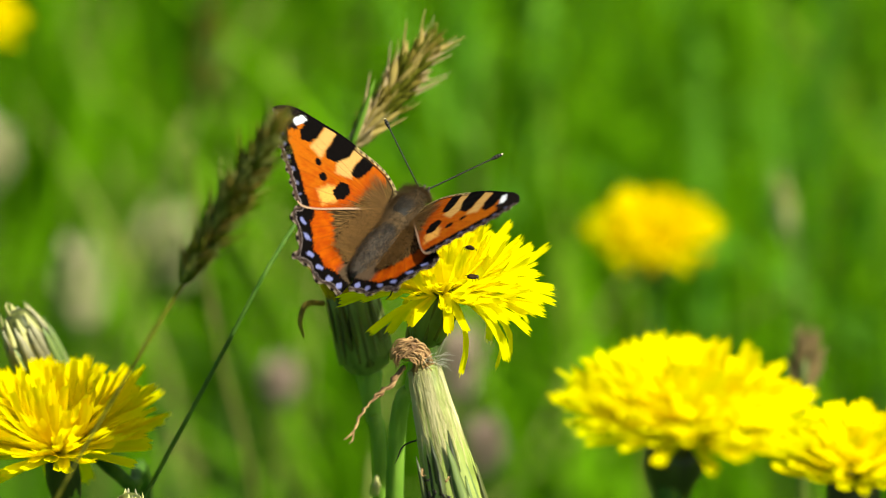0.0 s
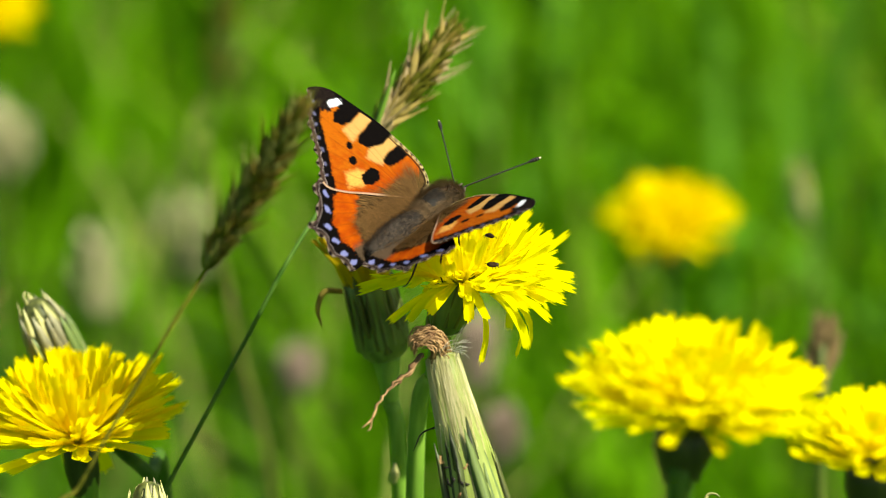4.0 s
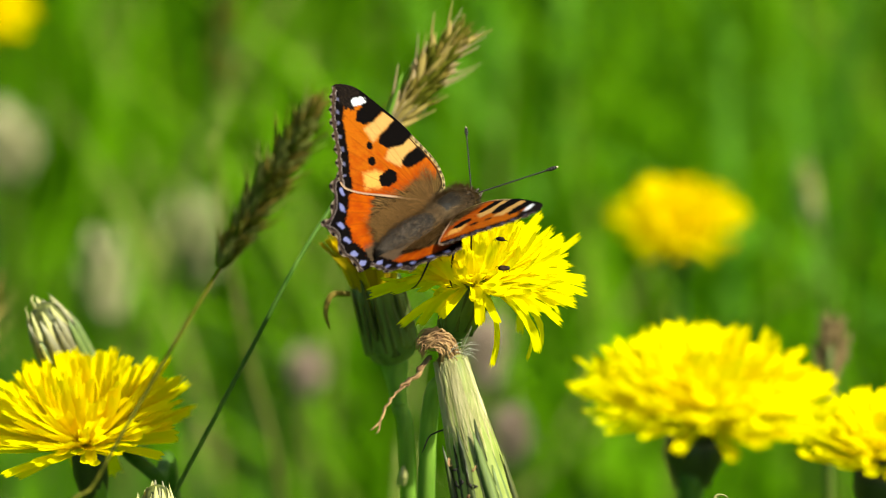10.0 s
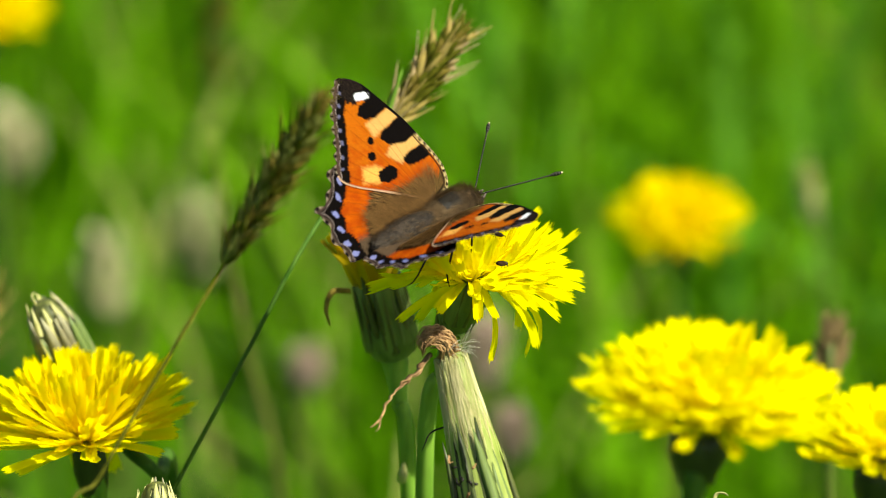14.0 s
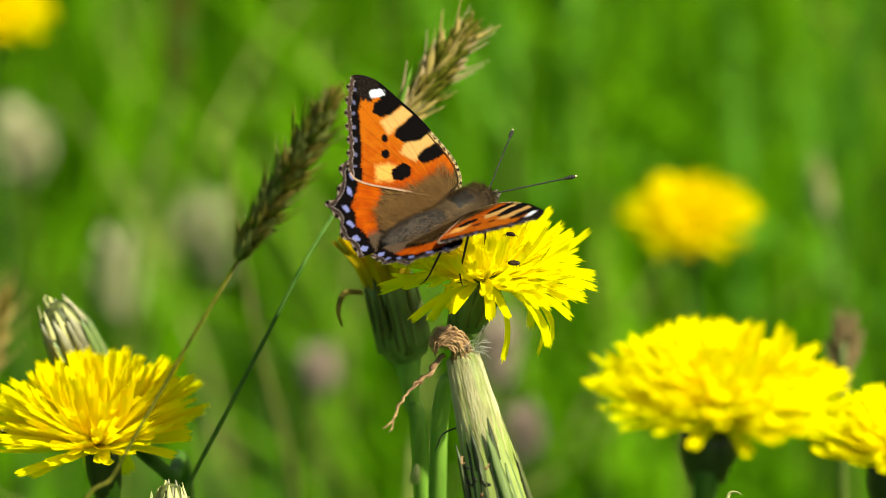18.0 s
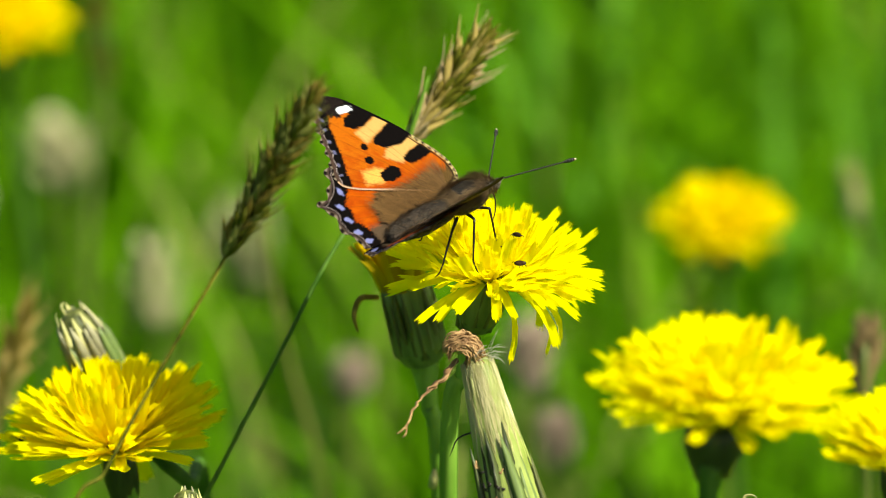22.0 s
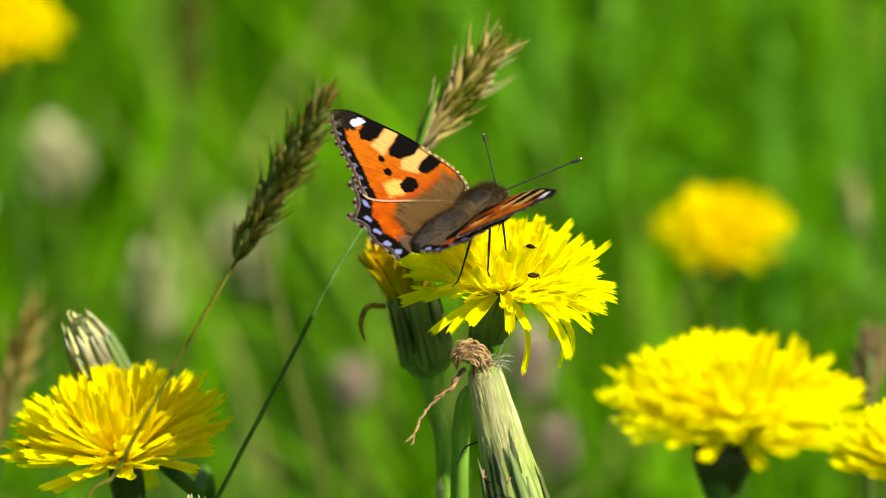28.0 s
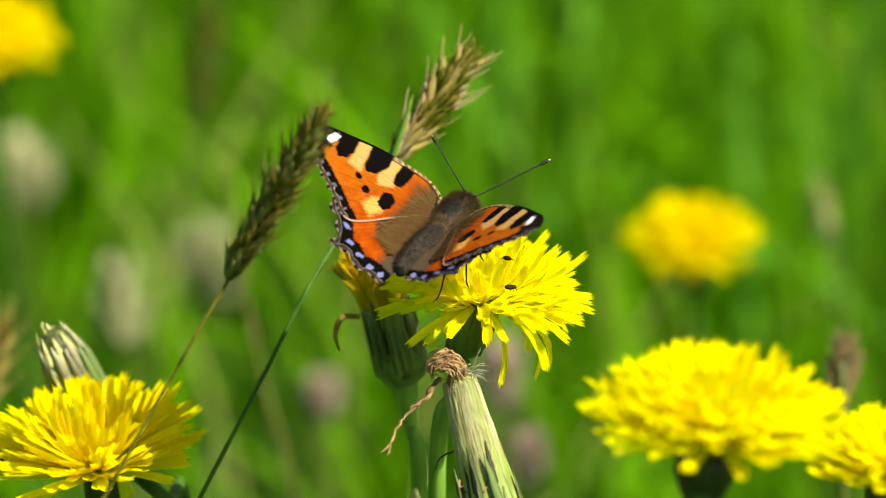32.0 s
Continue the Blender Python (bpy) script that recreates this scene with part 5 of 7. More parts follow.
def motions():
    walk(bfly, [
        (0, pose(-0.00239, -0.00411, 0.30981, 8.819, 12.427, -23.727)),
        (0.5, pose(-0.00225, -0.00416, 0.30974, 6.498, 12.745, -27.188)),
        (1, pose(-0.0021, -0.0041, 0.30985, 5.324, 12.872, -29.249)),
        (1.5, pose(-0.00191, -0.00419, 0.30967, 3.655, 13.135, -31.8)),
        (2, pose(-0.00082, -0.00415, 0.30976, 2.918, 13.091, -31.338)),
        (2.5, pose(-0.00137, -0.00421, 0.30962, 3.287, 13.197, -30.786)),
        (3, pose(-0.00103, -0.0042, 0.30964, 3.817, 13.463, -28.999)),
        (3.5, pose(-0.00051, -0.00429, 0.30946, 2.931, 14.24, -30.991)),
        (5.5, pose(-0.00086, -0.0044, 0.30923, 2.96, 16.504, -34.715)),
        (6, pose(0.00009, -0.00435, 0.30932, 3.747, 17.044, -34.934)),
        (6.5, pose(-0.00021, -0.00443, 0.30917, 2.263, 17.596, -35.222)),
        (7, pose(0.00028, -0.00446, 0.3091, 1.114, 18.07, -35.525)),
        (7.5, pose(0.00013, -0.00444, 0.30914, 0.911, 18.251, -36.02)),
        (8, pose(-0.00015, -0.00451, 0.309, 1.55, 18.249, -36.075)),
        (8.5, pose(0.00041, -0.00437, 0.30929, 0.405, 18.132, -35.955)),
        (9, pose(0.00025, -0.00436, 0.30931, 0.69, 18.05, -36.37)),
        (9.5, pose(0.00011, -0.00438, 0.30929, 0.541, 18.082, -36.419)),
        (10, pose(0.00043, -0.00444, 0.30916, 1.219, 18.106, -36.292)),
        (10.5, pose(0.00011, -0.0044, 0.30923, 0.668, 18.145, -36.311)),
        (11, pose(0.00043, -0.00449, 0.30904, 0.633, 18.625, -37.163)),
        (11.5, pose(0.00067, -0.00445, 0.30911, 0.075, 19.193, -39.05)),
        (12, pose(0.00079, -0.00444, 0.30913, -0.149, 19.326, -39.591)),
        (12.5, pose(0.00054, -0.00444, 0.30914, 0.479, 19.232, -39.942)),
        (13, pose(0.00085, -0.0044, 0.30923, 1.373, 18.834, -39.958)),
        (13.5, pose(0.00037, -0.00448, 0.30907, 0.306, 18.974, -40.624)),
        (14, pose(0.00045, -0.00453, 0.30897, 0.08, 19.053, -40.466)),
        (14.5, pose(0.00081, -0.00448, 0.30907, 0.184, 18.983, -40.746)),
        (16.5, pose(0.00052, -0.00445, 0.3091, 1.372, 18.028, -39.675)),
        (17, pose(0.001, -0.00426, 0.3095, 2.678, 17.56, -39.562)),
        (17.5, pose(0.00057, -0.0044, 0.30923, 0.793, 17.762, -40.676)),
        (18, pose(0.00059, -0.00442, 0.30919, -0.451, 17.53, -42.787)),
        (18.5, pose(0.00079, -0.0043, 0.30943, -1.385, 16.422, -43.939)),
        (19, pose(0.001, -0.00429, 0.30946, -0.927, 14.632, -45.584)),
        (19.5, pose(0.00034, -0.00416, 0.30971, -0.486, 12.558, -44.414)),
        (20, pose(-0.00102, -0.0038, 0.31048, 0.426, 10.365, -44.404)),
        (20.5, pose(-0.00094, -0.00384, 0.31044, 2.886, 8.379, -43.222)),
        (21, pose(-0.00175, -0.00372, 0.31075, 2.947, 6.644, -41.876)),
        (21.5, pose(-0.00189, -0.00345, 0.31133, 2.049, 5.16, -40.185)),
        (22, pose(-0.00115, -0.00345, 0.31133, -0.016, 4.631, -39.677)),
        (22.5, pose(-0.00112, -0.00348, 0.31128, -0.442, 4.674, -39.71)),
        (23, pose(-0.00088, -0.0037, 0.31083, -2.288, 5.301, -41.344)),
        (23.5, pose(-0.00027, -0.00364, 0.3109, -1.734, 5.444, -40.703)),
        (24, pose(-0.0012, -0.00379, 0.31063, -1.714, 5.442, -40.716)),
        (24.5, pose(-0.00019, -0.00367, 0.31085, -2.288, 5.894, -41.716)),
        (25, pose(0.00033, -0.00373, 0.31071, -2.57, 6.276, -42.845)),
        (25.5, pose(0.00022, -0.00377, 0.31063, -2.378, 6.62, -41.539)),
        (27.5, pose(0.00082, -0.00374, 0.3106, -2.053, 8.932, -34.793)),
        (28, pose(-0.00016, -0.00347, 0.3112, -2.402, 8.349, -32.17)),
        (28.5, pose(0.0003, -0.00352, 0.31111, -2.328, 8.484, -32.367)),
        (29, pose(-0.00032, -0.0036, 0.31098, -0.245, 8.473, -31.628)),
        (29.5, pose(-0.00084, -0.00368, 0.31083, -0.375, 8.413, -32.079)),
        (30, pose(-0.00027, -0.00345, 0.3113, -0.514, 8.13, -31.499)),
        (30.5, pose(-0.0015, -0.00354, 0.3111, 2.014, 8.471, -29.849)),
        (31, pose(-0.00096, -0.00349, 0.3112, 2.078, 8.822, -28.495)),
        (31.5, pose(-0.0004, -0.00356, 0.31105, 2.616, 9.552, -28.04)),
        (32, pose(-0.00014, -0.00363, 0.31089, 3.263, 9.976, -26.376)),
    ])
    walk(bfly_parts['fore', -1], [
        (0, hinge(-1, 41.89, 6.25, 0.00025)),
        (0.5, hinge(-1, 40.6, 4.83, 0.00025)),
        (1, hinge(-1, 38.83, 3.67, 0.00025)),
        (1.5, hinge(-1, 39.91, 3.38, 0.00025)),
        (2, hinge(-1, 40.06, 3.04, 0.00025)),
        (2.5, hinge(-1, 40.46, 2.83, 0.00025)),
        (3, hinge(-1, 40.18, 2.89, 0.00025)),
        (3.5, hinge(-1, 40.83, 2.34, 0.00025)),
        (5.5, hinge(-1, 40.83, 0.95, 0.00025)),
        (6, hinge(-1, 40.21, 0.64, 0.00025)),
        (6.5, hinge(-1, 40.16, 0.37, 0.00025)),
        (7, hinge(-1, 43.45, 0.12, 0.00025)),
        (7.5, hinge(-1, 42.76, -0.17, 0.00025)),
        (8, hinge(-1, 41.61, -0.56, 0.00025)),
        (8.5, hinge(-1, 41.31, -0.27, 0.00025)),
        (9, hinge(-1, 43.27, 0.01, 0.00025)),
        (9.5, hinge(-1, 44.34, 0.02, 0.00025)),
        (10, hinge(-1, 44.33, -0.23, 0.00025)),
        (10.5, hinge(-1, 45.16, -0.15, 0.00025)),
        (11, hinge(-1, 45.59, -0.25, 0.00025)),
        (11.5, hinge(-1, 39.32, -0.36, 0.00025)),
        (12, hinge(-1, 38.07, -0.52, 0.00025)),
        (12.5, hinge(-1, 39.77, -0.54, 0.00025)),
        (13, hinge(-1, 39.3, -0.54, 0.00025)),
        (13.5, hinge(-1, 42.6, -0.35, 0.00025)),
        (14, hinge(-1, 43.08, -0.38, 0.00025)),
        (14.5, hinge(-1, 43.46, -0.41, 0.00025)),
        (16.5, hinge(-1, 42.5, -0.37, 0.00025)),
        (17, hinge(-1, 40.77, -0.36, 0.00025)),
        (17.5, hinge(-1, 41.05, -0.6, 0.00025)),
        (18, hinge(-1, 46.5, -0.48, 0.00025)),
        (18.5, hinge(-1, 46.73, -0.53, 0.00025)),
        (19, hinge(-1, 40.81, -1, 0.00025)),
        (19.5, hinge(-1, 44.61, -1, 0.00025)),
        (20, hinge(-1, 37.65, -1.35, 0.00025)),
        (20.5, hinge(-1, 42.17, -1.43, 0.00025)),
        (21, hinge(-1, 40.27, -1.63, 0.00025)),
        (21.5, hinge(-1, 35.77, -1.91, 0.00025)),
        (22, hinge(-1, 36.17, -2.28, 0.00025)),
        (22.5, hinge(-1, 35.78, -3.28, 0.00025)),
        (23, hinge(-1, 33.96, -4.28, 0.00025)),
        (23.5, hinge(-1, 37.55, -4.54, 0.00025)),
        (24, hinge(-1, 35.05, -4.9, 0.00025)),
        (24.5, hinge(-1, 36.34, -5.01, 0.00025)),
        (25, hinge(-1, 34.19, -5.2, 0.00025)),
        (25.5, hinge(-1, 36.88, -4.98, 0.00025)),
        (27.5, hinge(-1, 37.85, -4.13, 0.00025)),
        (28, hinge(-1, 33.95, -3.69, 0.00025)),
        (28.5, hinge(-1, 34.18, -3.24, 0.00025)),
        (29, hinge(-1, 34.81, -3.27, 0.00025)),
        (29.5, hinge(-1, 38.44, -2.79, 0.00025)),
        (30, hinge(-1, 40.02, -2.4, 0.00025)),
        (30.5, hinge(-1, 32.52, -2.64, 0.00025)),
        (31, hinge(-1, 34, -2.29, 0.00025)),
        (31.5, hinge(-1, 35.84, -1.93, 0.00025)),
        (32, hinge(-1, 37.39, -1.93, 0.00025)),
    ])
    walk(bfly_parts['hind', -1], [
        (0, hinge(-1, 41.89, -1.06, -0.0001)),
        (0.5, hinge(-1, 40.6, -2.56, -0.0001)),
        (1, hinge(-1, 38.83, -3.81, -0.0001)),
        (1.5, hinge(-1, 39.91, -4.06, -0.0001)),
        (2, hinge(-1, 40.06, -3.81, -0.0001)),
        (2.5, hinge(-1, 40.46, -3.12, -0.0001)),
        (3, hinge(-1, 40.18, -2.25, -0.0001)),
        (3.5, hinge(-1, 40.83, -1.75, -0.0001)),
        (5.5, hinge(-1, 40.83, -1.63, -0.0001)),
        (6, hinge(-1, 40.21, -1.88, -0.0001)),
        (6.5, hinge(-1, 40.16, -2.31, -0.0001)),
        (7, hinge(-1, 43.45, -2.62, -0.0001)),
        (7.5, hinge(-1, 42.76, -2.94, -0.0001)),
        (8, hinge(-1, 41.61, -3.13, -0.0001)),
        (8.5, hinge(-1, 41.31, -2.81, -0.0001)),
        (9, hinge(-1, 43.27, -2.38, -0.0001)),
        (9.5, hinge(-1, 44.34, -2.38, -0.0001)),
        (10, hinge(-1, 44.33, -2.44, -0.0001)),
        (10.5, hinge(-1, 45.16, -2.25, -0.0001)),
        (11, hinge(-1, 45.59, -2, -0.0001)),
        (11.5, hinge(-1, 39.32, -1.87, -0.0001)),
        (12, hinge(-1, 38.07, -1.81, -0.0001)),
        (12.5, hinge(-1, 39.77, -1.5, -0.0001)),
        (13, hinge(-1, 39.3, -1.12, -0.0001)),
        (13.5, hinge(-1, 42.6, -0.94, -0.0001)),
        (14, hinge(-1, 43.08, -0.75, -0.0001)),
        (14.5, hinge(-1, 43.46, -0.38, -0.0001)),
        (16.5, hinge(-1, 42.5, 0.25, -0.0001)),
        (17, hinge(-1, 40.77, 0.56, -0.0001)),
        (17.5, hinge(-1, 41.05, 0.31, -0.0001)),
        (18, hinge(-1, 46.5, 0.31, -0.0001)),
        (18.5, hinge(-1, 46.73, 0.25, -0.0001)),
        (19, hinge(-1, 40.81, -0.19, -0.0001)),
        (19.5, hinge(-1, 44.61, 0, -0.0001)),
        (20, hinge(-1, 37.65, 0.75, -0.0001)),
        (20.5, hinge(-1, 42.17, 1.44, -0.0001)),
        (21, hinge(-1, 40.27, 1.75, -0.0001)),
        (21.5, hinge(-1, 35.77, 1.75, -0.0001)),
        (22, hinge(-1, 36.17, 1.69, -0.0001)),
        (22.5, hinge(-1, 35.78, 0.81, -0.0001)),
        (23, hinge(-1, 33.96, -0.37, -0.0001)),
        (23.5, hinge(-1, 37.55, -0.75, -0.0001)),
        (24, hinge(-1, 35.05, -1, -0.0001)),
        (24.5, hinge(-1, 36.34, -1.44, -0.0001)),
        (25, hinge(-1, 34.19, -1.5, -0.0001)),
        (25.5, hinge(-1, 36.88, -0.87, -0.0001)),
        (27.5, hinge(-1, 37.85, 0, -0.0001)),
        (28, hinge(-1, 33.95, 0.63, -0.0001)),
        (28.5, hinge(-1, 34.18, 0.88, -0.0001)),
        (29, hinge(-1, 34.81, 0.94, -0.0001)),
        (29.5, hinge(-1, 38.44, 1.44, -0.0001)),
        (30, hinge(-1, 40.02, 2, -0.0001)),
        (30.5, hinge(-1, 32.52, 2, -0.0001)),
        (31, hinge(-1, 34, 2.12, -0.0001)),
        (31.5, hinge(-1, 35.84, 2.37, -0.0001)),
        (32, hinge(-1, 37.39, 2.19, -0.0001)),
    ])
    walk(bfly_parts['fore', 1], [
        (0, hinge(1, 43.47, 7.61, 0.00025)),
        (0.5, hinge(1, 43.12, 6.93, 0.00025)),
        (1, hinge(1, 41.96, 6.34, 0.00025)),
        (1.5, hinge(1, 41.81, 5.79, 0.00025)),
        (2, hinge(1, 40.77, 5.44, 0.00025)),
        (2.5, hinge(1, 42.42, 4.6, 0.00025)),
        (3, hinge(1, 42.25, 4.39, 0.00025)),
        (3.5, hinge(1, 41.65, 4.03, 0.00025)),
        (5.5, hinge(1, 42.43, 3.58, 0.00025)),
        (6, hinge(1, 40.32, 3.49, 0.00025)),
        (6.5, hinge(1, 40.46, 3.76, 0.00025)),
        (7, hinge(1, 41.83, 3.98, 0.00025)),
        (7.5, hinge(1, 42.76, 3.86, 0.00025)),
        (8, hinge(1, 42.08, 3.72, 0.00025)),
        (8.5, hinge(1, 42.47, 3.46, 0.00025)),
        (9, hinge(1, 44.93, 2.95, 0.00025)),
        (9.5, hinge(1, 44.78, 3.33, 0.00025)),
        (10, hinge(1, 45.35, 3.28, 0.00025)),
        (10.5, hinge(1, 45.8, 3.49, 0.00025)),
        (11, hinge(1, 45.68, 3.37, 0.00025)),
        (11.5, hinge(1, 38.51, 3.31, 0.00025)),
        (12, hinge(1, 38.69, 3.25, 0.00025)),
        (12.5, hinge(1, 39.81, 3, 0.00025)),
        (13, hinge(1, 40.89, 3.29, 0.00025)),
        (13.5, hinge(1, 43.73, 2.89, 0.00025)),
        (14, hinge(1, 42.69, 2.94, 0.00025)),
        (14.5, hinge(1, 43.81, 2.97, 0.00025)),
        (16.5, hinge(1, 42.82, 2.59, 0.00025)),
        (17, hinge(1, 41.79, 2.86, 0.00025)),
        (17.5, hinge(1, 40.71, 2.56, 0.00025)),
        (18, hinge(1, 42.32, 1.89, 0.00025)),
        (18.5, hinge(1, 43.09, 1.72, 0.00025)),
        (19, hinge(1, 40.6, 1.33, 0.00025)),
        (19.5, hinge(1, 43.5, -3, 0.00025)),
        (20, hinge(1, 45, -8, 0.00025)),
        (20.5, hinge(1, 46, -10, 0.00025)),
        (21, hinge(1, 46, -10, 0.00025)),
        (21.5, hinge(1, 45, -13, 0.00025)),
        (22, hinge(1, 45, -14.5, 0.00025)),
        (22.5, hinge(1, 43, -15, 0.00025)),
        (23, hinge(1, 41, -13, 0.00025)),
        (23.5, hinge(1, 41, -12, 0.00025)),
        (24, hinge(1, 41, -12, 0.00025)),
        (24.5, hinge(1, 40, -11, 0.00025)),
        (25, hinge(1, 39.5, -10.5, 0.00025)),
        (25.5, hinge(1, 40, -10, 0.00025)),
        (27.5, hinge(1, 38.11, -7.55, 0.00025)),
        (28, hinge(1, 40.67, -7.63, 0.00025)),
        (28.5, hinge(1, 37.68, -7.78, 0.00025)),
        (29, hinge(1, 38.53, -7.61, 0.00025)),
        (29.5, hinge(1, 41.45, -7.53, 0.00025)),
        (30, hinge(1, 42.88, -6.9, 0.00025)),
        (30.5, hinge(1, 37.62, -7.08, 0.00025)),
        (31, hinge(1, 38.39, -7.24, 0.00025)),
        (31.5, hinge(1, 38.73, -7.33, 0.00025)),
        (32, hinge(1, 37.7, -7.56, 0.00025)),
    ])
    walk(bfly_parts['hind', 1], [
        (0, hinge(1, 37.97, 4.30, -0.0001)),
        (0.5, hinge(1, 37.58, 3.61, -0.0001)),
        (1, hinge(1, 36.39, 2.99, -0.0001)),
        (1.5, hinge(1, 36.20, 2.55, -0.0001)),
        (2, hinge(1, 35.13, 2.88, -0.0001)),
        (2.5, hinge(1, 36.74, 3.00, -0.0001)),
        (3, hinge(1, 36.54, 3.68, -0.0001)),
        (3.5, hinge(1, 35.90, 4.43, -0.0001)),
        (5.5, hinge(1, 36.54, 5.79, -0.0001)),
        (6, hinge(1, 34.39, 5.84, -0.0001)),
        (6.5, hinge(1, 34.50, 6.01, -0.0001)),
        (7, hinge(1, 35.83, 6.24, -0.0001)),
        (7.5, hinge(1, 36.84, 5.87, -0.0001)),
        (8, hinge(1, 36.25, 5.73, -0.0001)),
        (8.5, hinge(1, 36.72, 5.29, -0.0001)),
        (9, hinge(1, 39.26, 4.74, -0.0001)),
        (9.5, hinge(1, 39.20, 4.89, -0.0001)),
        (10, hinge(1, 39.85, 4.82, -0.0001)),
        (10.5, hinge(1, 40.38, 4.93, -0.0001)),
        (11, hinge(1, 40.35, 4.96, -0.0001)),
        (11.5, hinge(1, 33.25, 4.92, -0.0001)),
        (12, hinge(1, 33.52, 4.88, -0.0001)),
        (12.5, hinge(1, 34.73, 4.75, -0.0001)),
        (13, hinge(1, 35.89, 5.20, -0.0001)),
        (13.5, hinge(1, 38.73, 4.75, -0.0001)),
        (14, hinge(1, 37.69, 4.95, -0.0001)),
        (14.5, hinge(1, 38.81, 5.31, -0.0001)),
        (16.5, hinge(1, 37.83, 5.27, -0.0001)),
        (17, hinge(1, 36.79, 5.78, -0.0001)),
        (17.5, hinge(1, 35.96, 5.22, -0.0001)),
        (18, hinge(1, 37.82, 4.19, -0.0001)),
        (18.5, hinge(1, 38.34, 3.75, -0.0001)),
        (19, hinge(1, 35.60, 3.14, -0.0001)),
        (19.5, hinge(1, 38.50, -0.50, -0.0001)),
        (20, hinge(1, 40.00, -3.90, -0.0001)),
        (20.5, hinge(1, 41.10, -4.53, -0.0001)),
        (21, hinge(1, 41.20, -3.42, -0.0001)),
        (21.5, hinge(1, 40.30, -5.54, -0.0001)),
        (22, hinge(1, 40.40, -6.13, -0.0001)),
        (22.5, hinge(1, 38.50, -5.91, -0.0001)),
        (23, hinge(1, 36.60, -3.49, -0.0001)),
        (23.5, hinge(1, 36.70, -2.01, -0.0001)),
        (24, hinge(1, 36.80, -1.30, -0.0001)),
        (24.5, hinge(1, 35.90, -0.02, -0.0001)),
        (25, hinge(1, 35.50, 1.20, -0.0001)),
        (25.5, hinge(1, 36.33, 3.10, -0.0001)),
        (27.5, hinge(1, 35.78, 9.58, -0.0001)),
        (28, hinge(1, 38.67, 10.69, -0.0001)),
        (28.5, hinge(1, 34.68, 9.84, -0.0001)),
        (29, hinge(1, 34.53, 9.60, -0.0001)),
        (29.5, hinge(1, 38.08, 9.81, -0.0001)),
        (30, hinge(1, 40.13, 10.75, -0.0001)),
        (30.5, hinge(1, 35.49, 10.94, -0.0001)),
        (31, hinge(1, 36.89, 10.67, -0.0001)),
        (31.5, hinge(1, 37.23, 10.48, -0.0001)),
        (32, hinge(1, 36.20, 10.06, -0.0001)),
    ])
